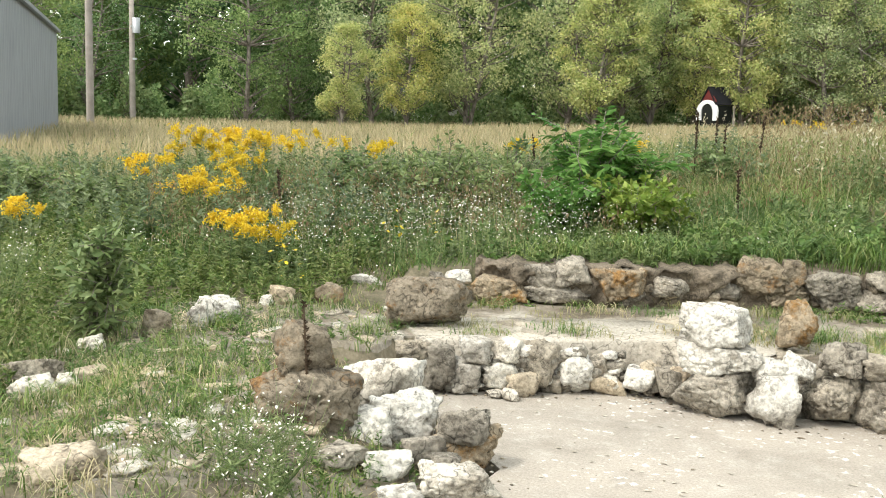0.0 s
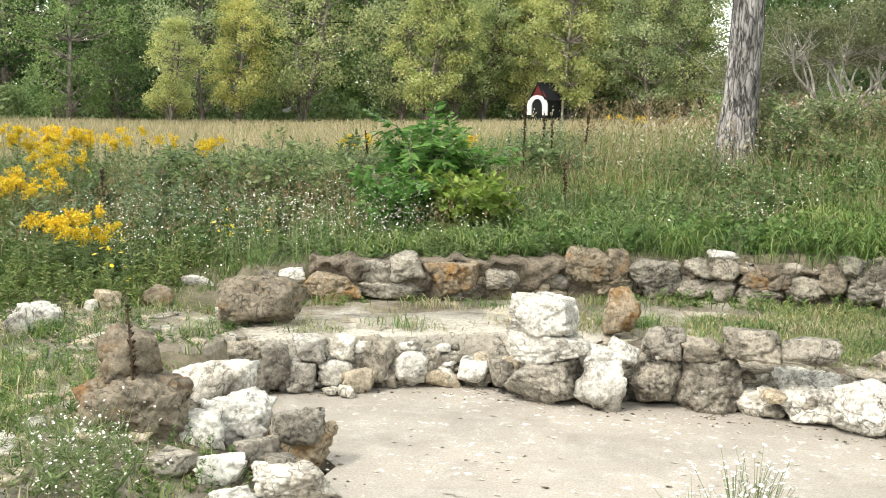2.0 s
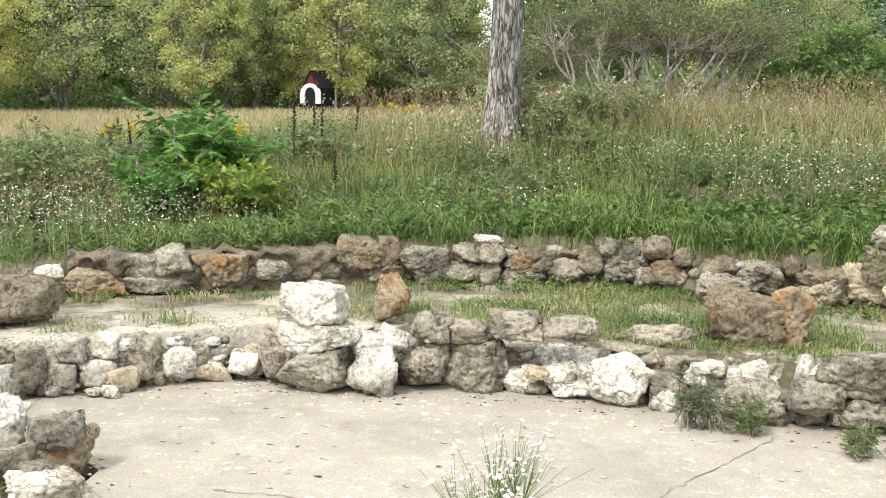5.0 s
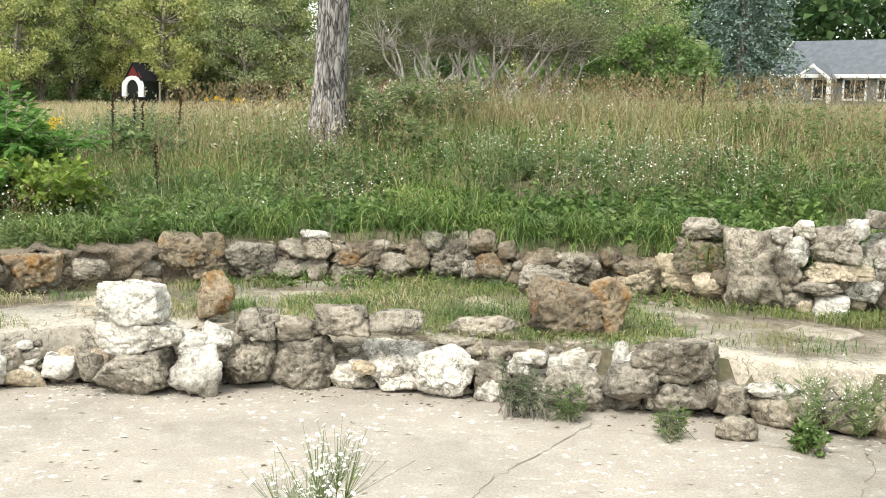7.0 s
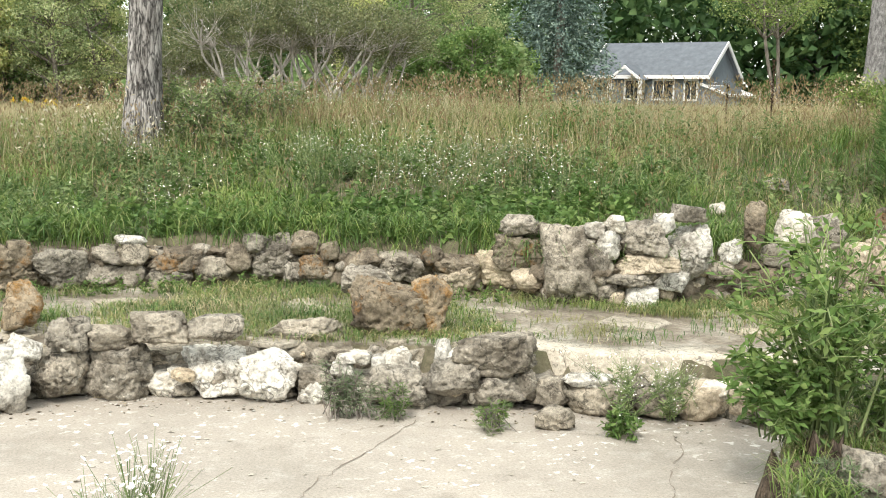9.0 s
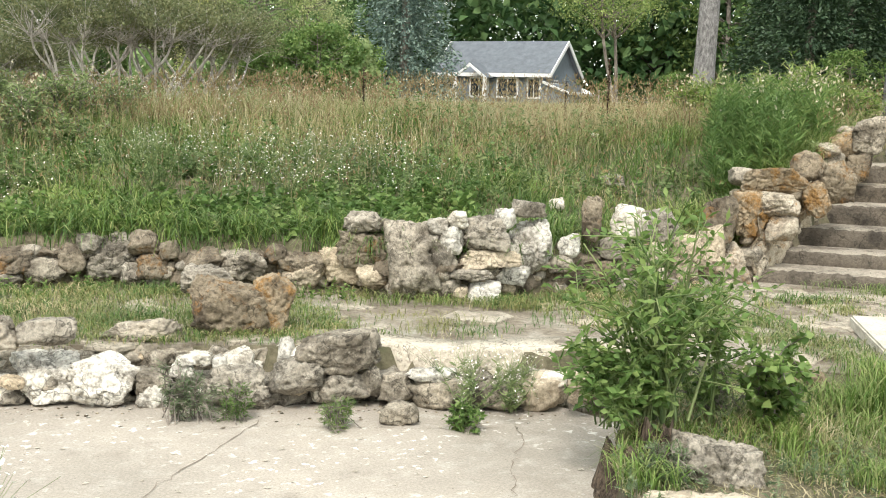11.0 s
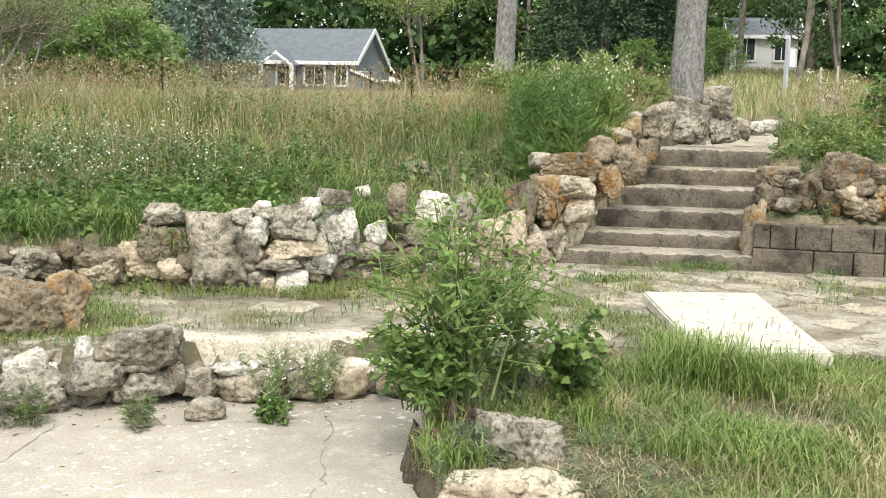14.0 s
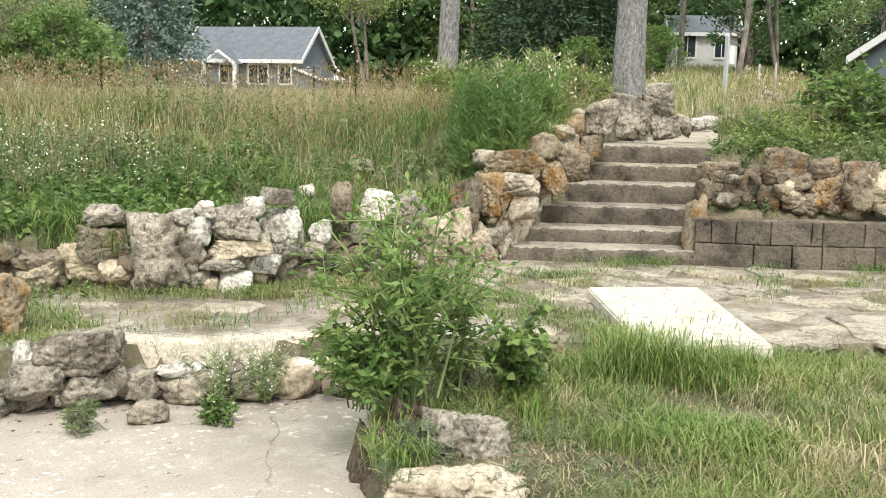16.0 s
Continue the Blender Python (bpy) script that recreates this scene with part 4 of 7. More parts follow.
# upper wall
stone_up("o", -2.40, 7.66, 0.36, 0.46, 0.34, 0.24, 17, 63)
stone_up("g", -2.06, 7.73, 0.46, 0.30, 0.24, 0.25, 14, 64)
stone_up("g", -1.84, 7.77, 0.52, 0.30, 0.24, 0.25, 13, 65)
stone_up("o", -1.53, 7.86, 0.44, 0.46, 0.34, 0.27, 10, 66)
stone_up("g", -1.96, 7.75, 0.35, 0.53, 0.21, 0.16, 14, 67)
stone_up("w", -2.69, 7.57, 0.45, 0.21, 0.16, 0.12, 19, 68)
stone_up("g", -2.83, 7.49, 0.45, 0.15, 0.14, 0.09, 20, 69)
stone_up("g", -1.18, 8.01, 0.45, 0.36, 0.24, 0.18, 8, 70)
stone_up("r", -0.51, 8.33, 0.51, 0.38, 0.30, 0.32, 4, 71)
stone_up("r", -0.28, 8.34, 0.56, 0.21, 0.17, 0.21, 2, 72)
stone_up("r", -0.35, 8.35, 0.41, 0.38, 0.28, 0.21, 3, 73)
stone_up("g", 0.01, 8.44, 0.43, 0.47, 0.37, 0.31, 0, 74)
stone_up("g", 0.34, 8.45, 0.52, 0.25, 0.20, 0.17, -2, 75)
stone_up("g", 0.52, 8.44, 0.53, 0.27, 0.22, 0.22, -3, 76)
stone_up("w", 0.52, 8.42, 0.63, 0.25, 0.14, 0.10, -3, 77)
stone_up("g", 0.33, 8.45, 0.38, 0.32, 0.22, 0.17, -2, 78)
stone_up("g", 0.54, 8.43, 0.36, 0.22, 0.18, 0.20, -3, 79)
stone_up("r", 0.86, 8.46, 0.42, 0.43, 0.35, 0.28, -5, 80)
stone_up("g", 0.80, 8.44, 0.33, 0.38, 0.27, 0.21, -5, 81)
stone_up("g", 1.13, 8.41, 0.40, 0.34, 0.27, 0.21, -7, 82)
stone_up("r", 1.34, 8.36, 0.50, 0.22, 0.18, 0.23, -9, 83)
stone_up("g", 1.47, 8.34, 0.60, 0.22, 0.18, 0.18, -9, 84)
stone_up("g", 1.65, 8.34, 0.50, 0.45, 0.36, 0.39, -11, 85)
stone_up("r", 1.83, 8.14, 0.62, 0.25, 0.20, 0.21, -12, 86)
stone_up("r", 1.88, 8.11, 0.45, 0.28, 0.22, 0.22, -13, 87)
stone_up("g", 1.77, 8.19, 0.38, 0.23, 0.19, 0.19, -12, 88)
stone_up("r", 1.99, 8.00, 0.58, 0.17, 0.14, 0.16, -13, 89)
stone_up("r", 2.71, 7.66, 0.57, 0.20, 0.16, 0.16, -19, 90)
stone_up("r", 2.91, 7.63, 0.50, 0.44, 0.24, 0.19, -20, 91)
stone_up("t", 2.95, 7.63, 0.39, 0.37, 0.30, 0.24, -21, 92)
stone_up("t", 3.21, 7.52, 0.48, 0.37, 0.29, 0.31, -23, 93)
stone_up("r", 3.31, 7.40, 0.62, 0.41, 0.33, 0.28, -24, 94)
stone_up("g", 3.32, 7.35, 0.83, 0.35, 0.24, 0.18, -24, 95)
stone_up("t", 3.36, 7.29, 0.42, 0.26, 0.21, 0.21, -24, 96)
stone_up("g", 3.61, 7.12, 0.57, 0.47, 0.38, 0.59, -26, 97)
stone_up("g", 3.80, 6.97, 0.57, 0.21, 0.17, 0.34, -28, 98)
stone_up("w", 3.76, 6.99, 0.83, 0.18, 0.15, 0.13, -28, 99)
stone_up("w", 3.88, 6.92, 0.88, 0.18, 0.14, 0.15, -29, 100)
stone_up("w", 3.85, 6.95, 0.73, 0.21, 0.17, 0.23, -28, 101)
stone_up("g", 4.13, 6.92, 0.78, 0.39, 0.31, 0.27, -30, 102)
stone_up("w", 4.27, 6.88, 0.89, 0.18, 0.15, 0.16, -31, 103)
stone_up("t", 4.11, 6.90, 0.59, 0.58, 0.23, 0.18, -30, 104)
stone_up("g", 3.99, 6.88, 0.47, 0.35, 0.15, 0.12, -30, 105)
stone_up("w", 4.10, 6.90, 0.33, 0.30, 0.24, 0.19, -30, 106)
stone_up("w", 4.36, 6.89, 0.45, 0.28, 0.20, 0.16, -32, 107)
stone_up("w", 4.51, 6.92, 0.66, 0.40, 0.32, 0.46, -33, 108)
stone_up("g", 4.49, 6.89, 0.96, 0.28, 0.19, 0.14, -33, 109)
boulder("w", 5.40, 7.88, float(ground_z(5.40, 7.88)) + 0.05, 0.16, 0.16, 0.15, -34, 110)
stone_up("w", 4.86, 6.87, 0.67, 0.19, 0.15, 0.21, -35, 111)
stone_up("g", 4.80, 6.89, 0.52, 0.22, 0.18, 0.16, -34, 112)
stone_up("r", 2.19, 7.86, 0.48, 0.30, 0.24, 0.29, -15, 113)
stone_up("g", 2.48, 7.76, 0.48, 0.39, 0.31, 0.24, -17, 114)
stone_up("r", 5.05, 6.85, 0.87, 0.17, 0.14, 0.38, -35, 115)
stone_up("w", 5.41, 6.83, 0.84, 0.32, 0.26, 0.30, -37, 116)
stone_up("g", 5.67, 6.81, 0.82, 0.36, 0.29, 0.28, -39, 117)
stone_up("g", 5.24, 6.83, 0.64, 0.23, 0.18, 0.20, -36, 118)
stone_up("to", 5.63, 6.79, 0.53, 0.26, 0.21, 0.41, -38, 119)
stone_up("t", 6.03, 6.90, 0.52, 0.32, 0.26, 0.40, -40, 120)
stone_up("t", 6.38, 6.98, 0.56, 0.31, 0.24, 0.47, -41, 121)
stone_up("r", 5.15, 6.85, 0.41, 0.24, 0.19, 0.27, -36, 122)
stone_up("g", 5.42, 6.83, 0.32, 0.32, 0.26, 0.24, -37, 123)
stone_up("r", 6.51, 6.99, 0.81, 0.31, 0.25, 0.48, -42, 124)
stone_up("o", 6.83, 6.97, 0.87, 0.37, 0.30, 0.42, -43, 125)
stone_up("to", 6.68, 6.98, 0.42, 0.37, 0.30, 0.42, -43, 126)
stone_up("to", 6.91, 6.94, 0.48, 0.23, 0.19, 0.48, -44, 127)
stone_up("g", 5.78, 6.83, 0.28, 0.32, 0.26, 0.21, -39, 128)
stone_up("g", 6.26, 6.96, 0.26, 0.34, 0.25, 0.19, -41, 129)
# left cheek of the stairs
stone_up("to", 6.98, 6.82, 0.96, 0.42, 0.32, 0.25, -45, 130)
stone_up("to", 7.01, 6.76, 0.77, 0.28, 0.22, 0.28, -45, 131)
stone_up("o", 7.03, 6.92, 1.16, 0.60, 0.36, 0.27, -44, 132)
stone_up("r", 7.56, 7.06, 1.27, 0.30, 0.24, 0.32, -46, 133)
stone_up("o", 7.63, 6.98, 0.99, 0.28, 0.22, 0.35, -47, 134)
stone_up("r", 7.75, 6.87, 1.15, 0.35, 0.28, 0.42, -48, 135)
stone_up("o", 8.50, 7.51, 1.45, 0.28, 0.22, 0.32, -48, 136)
stone_up("r", 8.63, 7.34, 1.32, 0.16, 0.14, 0.36, -49, 137)
stone_up("g", 8.68, 7.33, 1.56, 0.36, 0.29, 0.41, -49, 138)
stone_up("r", 8.60, 7.38, 1.25, 0.23, 0.18, 0.29, -49, 139)
boulder("g", 10.01, 7.98, 1.56, 0.51, 0.41, 0.58, -51, 140)
boulder("g", 10.15, 7.76, 1.77, 0.40, 0.32, 0.40, -52, 141)
boulder("g", 10.22, 7.69, 1.49, 0.43, 0.35, 0.40, -52, 142)
boulder("g", 11.03, 8.03, 1.46, 0.19, 0.15, 0.30, -53, 143)
boulder("w", 11.13, 7.90, 1.48, 0.20, 0.16, 0.18, -54, 144)
boulder("w", 11.24, 7.77, 1.50, 0.26, 0.21, 0.18, -55, 145)
boulder("w", 11.34, 7.62, 1.53, 0.23, 0.18, 0.18, -55, 146)
# right cheek of the stairs
stone_right("o", 8.27, 5.80, 0.56, 0.23, 0.19, 0.70, -54, 147)
stone_right("r", 8.61, 5.87, 0.91, 0.31, 0.24, 0.39, -55, 148)
stone_right("r", 8.77, 5.66, 0.92, 0.39, 0.31, 0.40, -56, 149)
stone_right("r", 8.63, 5.84, 1.10, 0.43, 0.26, 0.20, -55, 150)
stone_right("r", 8.89, 5.43, 0.85, 0.27, 0.22, 0.32, -58, 151)
stone_right("r", 8.98, 5.34, 1.13, 0.42, 0.33, 0.45, -58, 152)
stone_right("r", 9.07, 5.21, 0.84, 0.45, 0.34, 0.26, -59, 153)
stone_right("r", 9.13, 5.08, 1.17, 0.38, 0.28, 0.22, -60, 154)
stone_right("o", 9.17, 5.03, 0.97, 0.43, 0.34, 0.34, -60, 155)
stone_right("r", 9.29, 4.78, 1.02, 0.34, 0.28, 0.47, -62, 156)
stone_right("t", 9.38, 4.59, 0.98, 0.33, 0.26, 0.47, -63, 157)
stone_right("r", 9.50, 4.35, 0.99, 0.34, 0.27, 0.44, -65, 158)
stone_right("o", 9.61, 4.11, 1.02, 0.33, 0.27, 0.46, -66, 159)
boulder("g", 12.90, 8.04, 1.73, 0.43, 0.34, 0.41, -58, 160)
# rocks on the left slope
boulder("w", -3.84, 6.03, 0.34, 0.32, 0.26, 0.22, 32, 161)
boulder("w", -3.85, 5.79, 0.34, 0.14, 0.14, 0.22, 33, 162)
boulder("w", -3.89, 6.75, 0.29, 0.11, 0.14, 0.10, 29, 163)
boulder("t", -3.79, 6.81, 0.32, 0.20, 0.14, 0.18, 28, 164)
boulder("r", -3.54, 7.08, 0.32, 0.23, 0.16, 0.18, 26, 165)
boulder("w", -3.49, 7.67, 0.32, 0.27, 0.19, 0.17, 24, 166)
boulder("w", -4.10, 5.04, 0.29, 0.18, 0.14, 0.11, 38, 167)
boulder("g", -3.87, 4.27, 0.32, 0.35, 0.22, 0.17, 41, 168)
boulder("w", -3.70, 4.10, 0.30, 0.25, 0.15, 0.12, 41, 169)
boulder("w", -3.64, 4.29, 0.29, 0.13, 0.14, 0.09, 39, 170)
boulder("t", -3.66, 4.49, 0.29, 0.20, 0.14, 0.10, 38, 171)
boulder("t", -2.78, 3.20, 0.31, 0.34, 0.24, 0.17, 40, 172)
boulder("t", -3.98, 5.53, 0.34, 0.19, 0.14, 0.20, 35, 173)
boulder("r", -2.35, 4.40, 0.30, 0.54, 0.36, 0.40, 27, 174)
boulder("r", -2.40, 4.46, 0.56, 0.31, 0.24, 0.30, 27, 175)
boulder("w", -2.31, 5.00, 0.25, 0.36, 0.25, 0.29, 24, 176)
boulder("w", -2.18, 5.26, 0.23, 0.22, 0.16, 0.25, 22, 177)
boulder("g", -1.65, 4.67, 0.20, 0.28, 0.20, 0.19, 18, 178)
boulder("g", -1.60, 4.29, 0.15, 0.14, 0.14, 0.08, 19, 179)
boulder("w", -1.99, 4.75, 0.16, 0.39, 0.27, 0.35, 22, 180)
boulder("o", -1.64, 4.71, 0.11, 0.35, 0.24, 0.25, 18, 181)
boulder("w", -1.51, 4.25, 0.09, 0.40, 0.25, 0.19, 18, 182)
boulder("w", -1.86, 4.24, 0.12, 0.24, 0.20, 0.17, 20, 190)
boulder("g", -1.78, 4.50, 0.12, 0.22, 0.18, 0.16, 40, 191)
boulder("w", -2.08, 4.52, 0.20, 0.26, 0.22, 0.20, 10, 192)
boulder("g", -2.05, 4.12, 0.16, 0.24, 0.20, 0.14, 60, 193)
boulder("w", -1.70, 3.98, 0.08, 0.20, 0.16, 0.13, 35, 194)
boulder("w", -2.16, 4.96, 0.30, 0.34, 0.24, 0.26, 30, 195)
# rocks by the stump
boulder("o", 4.64, 4.20, 0.24, 0.31, 0.20, 0.15, -46, 183)
boulder("g", 3.20, 3.25, 0.24, 0.38, 0.30, 0.24, -42, 184)
boulder("g", 3.20, 3.46, 0.25, 0.16, 0.14, 0.17, -41, 185)
boulder("to", 2.84, 2.92, 0.20, 0.60, 0.34, 0.18, -41, 188)

# ---- scattering ----
def wedge(n, d0, d1, az0=-48, az1=70, seed=0, power=1.0):
    """Places between two distances, thinning with distance."""
    r = np.random.default_rng(seed)
    d = d0 + (d1 - d0) * r.random(n) ** power
    a = np.radians(r.uniform(az0, az1, n))
    return d * np.sin(a), d * np.cos(a)


def clumpy(x, y, scale, seed, cut):
    """True where a soft pattern of clumps is high."""
    r = np.random.default_rng(seed)
    f = np.zeros(len(x))
    for _ in range(7):
        k = r.normal(0, scale, 2)
        f += np.sin(k[0] * x + k[1] * y + r.uniform(0, 6.28))
    return f / 2.65 > cut


def on_ground(x, y, sink=0.02):
    return np.stack([x, y, ground_z(x, y) - sink], 1)


def free_ground(x, y, wall=0.22):
    a, b = stair_ab(x, y)
    lo = np.interp(b, [0, 2.0], [0.0, 0.95])
    stair = (b > -0.2) & (b < 2.3) & (a > lo - 0.12) & (a < lo + 1.55)
    return ~inside(x, y, POOL) & ~inside(x, y, PATH_STRIP) & ~stair & (line_dist(x, y, UPPER) > wall)


def stuff(name, soup, mats, label, category):
    return tagged(new(name, soup.mesh(name, mats)), label, category, kind="stuff")


# hillside grass: a fine sward whose colour changes from patch to patch
x, y = wedge(125000, 7.2, 15.0, seed=1)
ok = free_ground(x, y)
x, y = x[ok], y[ok]
sp = Soup()
s = line_dist(x, y, UPPER)
az = np.degrees(np.arctan2(x, y))
tall = np.clip(0.07 + 0.065 * s, 0.06, 0.36) * RNG.uniform(0.4, 1.4, len(x)) * np.where(clumpy(x, y, 2.4, 43, 0.1), 1.25, 0.75)
u = RNG.random(len(x)) + np.where(clumpy(x, y, 1.5, 41, 0.15), -0.28, 0.0) + np.where(clumpy(x, y, 2.8, 44, 0.4), -0.25, 0.0) + np.interp(s, [0.4, 1.6, 2.8, 4.5], [-0.22, -0.06, 0.22, 0.42]) + np.where(az < -6, -0.15, 0)
p = on_ground(x, y)
for idx, (lo, hi, wide, lean) in enumerate(((-9, 0.16, 0.010, 1.3), (0.16, 0.50, 0.009, 1.2), (0.50, 0.86, 0.007, 0.9), (0.86, 9, 0.006, 0.6))):
    sel = (u >= lo) & (u < hi)
    add_blades(sp, p[sel], tall[sel] * (1.2 if idx == 3 else 1.0), wide * RNG.uniform(0.6, 1.4, sel.sum()), lean, idx)
stuff("hillside_grass", sp, [M["deep"], M["grass"], M["olive"], M["dry"]], "green and dry grass covering the slope above the wall", "grass")
# arching tufts on the slope
sp = Soup()
x, y = wedge(1500, 8.0, 12.6, -20, 50, seed=24)
ok = free_ground(x, y, 0.35) & clumpy(x, y, 1.7, 25, 0.05)
for cx, cy in zip(x[ok], y[ok]):
    n = RNG.integers(14, 34)
    q = np.stack([cx + RNG.normal(0, 0.06, n), cy + RNG.normal(0, 0.06, n)], 1)
    d = float(line_dist(np.array([cx]), np.array([cy]), UPPER)[0])
    add_arcs(sp, on_ground(q[:, 0], q[:, 1]), RNG.uniform(0.14, 0.34, n) * (1.25 if d > 2 else 1.0), RNG.uniform(0.005, 0.010, n), RNG.uniform(0.4, 1.2, n), int(RNG.integers(0, 3)) if d < 2.4 else int(RNG.integers(1, 4)))
stuff("slope_tufts", sp, [M["deep"], M["grass"], M["lush"], M["olive"]], "arching tufts of long grass on the slope", "grass")
# arching tufts that hang over the upper wall
sp = Soup()
cl = np.array(WALL_LINE)
for k in range(150):
    t = RNG.uniform(0, len(cl) - 1.001)
    a = cl[int(t)] + (cl[int(t) + 1] - cl[int(t)]) * (t % 1)
    if not -1.0 < a[0] < 6.2 or (RNG.random() < 0.45 and a[0] < 1.5):
        continue
    n = RNG.integers(25, 60)
    q = np.stack([a[0] + RNG.normal(0, 0.10, n), a[1] + 0.30 + RNG.normal(0, 0.10, n), np.zeros(n)], 1)
    q[:, 2] = np.maximum(ground_z(q[:, 0], q[:, 1]), 0.55) - 0.02
    add_arcs(sp, q, RNG.uniform(0.16, 0.36, n), RNG.uniform(0.005, 0.010, n), RNG.uniform(0.5, 1.35, n), int(RNG.integers(0, 2)))
stuff("overhanging_grass", sp, [M["lush"], M["deep"]], "long lush grass arching over the upper wall", "grass")
# meadow
x, y = wedge(150000, 12.5, 75, seed=2, power=1.7)
ok = free_ground(x, y)
x, y = x[ok], y[ok]
d = np.hypot(x, y)
sp = Soup()
p = on_ground(x, y)
h = RNG.uniform(0.3, 0.8, len(x)) * np.interp(np.degrees(np.arctan2(x, y)), [-30, 0, 8, 20], [0.6, 0.72, 0.95, 0.78])
kind = RNG.random(len(x))
az = np.degrees(np.arctan2(x, y))
brown = clumpy(x, y, 0.5, 5, 0.35) & (az > 3) & (az < 48) & (d < 26)
grn = clumpy(x, y, 0.35, 6, 0.5) & (d < 22) | (kind < np.where(az > 47, 0.5, 0.06))
wd = np.clip(0.0007 * d, 0.007, 0.04)
for idx, sel in enumerate((grn, brown & ~grn, ~grn & ~brown)):
    add_blades(sp, p[sel], h[sel], (wd * RNG.uniform(0.5, 1.2, len(x)))[sel], 0.5, idx)
stuff("meadow_grass", sp, [M["grass"], M["russet"], M["straw"]], "tall pale dry meadow grass with seed heads", "grass")


def forbs(soup, x, y, height, leaves, ll, lw, m_leaf=0, m_stem=0, droop=-0.1, base=0.1):
    """Leafy upright weeds."""
    p = on_ground(x, y)
    k = len(p)
    height = np.broadcast_to(height, k)
    lean = RNG.normal(0, 0.10, (k, 2)) * height[:, None]
    top = p + np.c_[lean, height]
    sd = RNG.uniform(0, 6.28, k)
    sw = np.stack([np.cos(sd), np.sin(sd), np.zeros(k)], 1) * (0.004 + 0.003 * height)[:, None]
    v = np.stack([p - sw, p + sw, top], 1).reshape(-1, 3)
    soup.add(v, np.arange(3 * k).reshape(-1, 3), m_stem)
    t = RNG.uniform(base, 1.0, (k, leaves, 1))
    pos = (p[:, None] * (1 - t) + top[:, None] * t).reshape(-1, 3)
    a = RNG.uniform(0, 6.28, k * leaves)
    dirs = np.stack([np.cos(a), np.sin(a), RNG.normal(droop + 0.45, 0.35, k * leaves)], 1)
    size = (1.15 - 0.6 * t.reshape(-1)) * RNG.uniform(0.6, 1.2, k * leaves)
    add_leaves(soup, pos, dirs, ll * size, lw * size, m_leaf)
    return top


def flower_heads(soup, top, n, spread, size, m, flat=0.5):
    k = len(top)
    c = (top[:, None] + RNG.normal(0, 1, (k, n, 3)) * np.array([spread, spread, spread * flat])).reshape(-1, 3)
    a = RNG.uniform(0, 6.28, (len(c), 1)) + np.arange(5) * 2 * np.pi / 5
    tilt = RNG.normal(0, 0.45, (len(c), 2))
    r = (size * RNG.uniform(0.6, 1.2, (len(c), 1)))
    px, py = np.cos(a) * r, np.sin(a) * r
    v = c[:, None] + np.stack([px, py, px * tilt[:, :1] + py * tilt[:, 1:]], -1)
    o = np.arange(len(c))[:, None, None] * 5
    soup.add(v.reshape(-1, 3), (o + np.array([[0, 1, 2], [0, 2, 3], [0, 3, 4]])).reshape(-1, 3), m)


# weeds on the slope
x, y = wedge(9000, 7.3, 14, seed=3)
ok = free_ground(x, y) & clumpy(x, y, 1.6, 9, -0.15) & ((line_dist(x, y, UPPER) < 2.8) | (x < -1) | clumpy(x, y, 0.9, 61, 0.45))
x, y = x[ok], y[ok]
s = line_dist(x, y, UPPER)
sp = Soup()
hgt = np.clip(0.13 + 0.085 * s, 0.12, 0.5) * RNG.uniform(0.5, 1.3, len(x))
mix = RNG.integers(0, 3, len(x)) * clumpy(x, y, 2.0, 29, -0.2)
for idx, (ll, lw) in enumerate(((0.085, 0.030), (0.06, 0.014), (0.075, 0.040))):
    forbs(sp, x[mix == idx], y[mix == idx], hgt[mix == idx], 24, ll, lw, idx, idx)
stuff("slope_weeds", sp, [M["forb"], M["bluish"], M["deep"]], "leafy green weeds among the slope grass", "weeds")
# tall blue-green weeds in the left meadow
x, y = wedge(1000, 9.2, 14.5, -48, -3, seed=4)
ok = free_ground(x, y, 1.2) & clumpy(x, y, 1.0, 11, -0.45)
x, y = x[ok], y[ok]
sp = Soup()
forbs(sp, x, y, RNG.uniform(0.3, 0.62, len(x)), 40, 0.10, 0.036)
stuff("tall_weeds", sp, [M["bluish"]], "dense tall blue-green weeds in the meadow", "weeds")
# left slope undergrowth
x, y = wedge(2600, 5.2, 11, -52, -24, seed=5)
ok = ~inside(x, y, POOL) & ~inside(x, y, SIDE_PATH) & (x < -3.6)
x, y = x[ok], y[ok]
sp = Soup()
forbs(sp, x, y, RNG.uniform(0.08, 0.34, len(x)), 26, 0.065, 0.022)
stuff("left_undergrowth", sp, [M["grass"]], "tangled green weeds on the side slope", "weeds")
# asters
x, y = wedge(900, 7.6, 12.5, seed=6)
ok = free_ground(x, y, 0.4) & (clumpy(x, y, 1.3, 13, 0.42) | ((x > -3.9) & (x < -1.9) & (y < 9.4) & clumpy(x, y, 2.5, 14, -0.2)))
ok &= (x < 5.0) & ((x > -4.6) | clumpy(x, y, 1.8, 62, 0.6))
x, y = x[ok], y[ok]
sp = Soup()
top = forbs(sp, x, y, np.clip(0.16 + 0.12 * line_dist(x, y, UPPER), 0.2, 0.6) * RNG.uniform(0.8, 1.2, len(x)), 16, 0.05, 0.012)
flower_heads(sp, top, 12, 0.07, 0.0075, 1, 1.1)
x, y = wedge(420, 7.7, 10.0, -31, -10, seed=7)
ok = free_ground(x, y, 0.25) & clumpy(x, y, 1.9, 27, -0.25)
top = forbs(sp, x[ok], y[ok], RNG.uniform(0.22, 0.48, ok.sum()), 14, 0.045, 0.010)
flower_heads(sp, top, 9, 0.09, 0.0062, 1, 1.0)
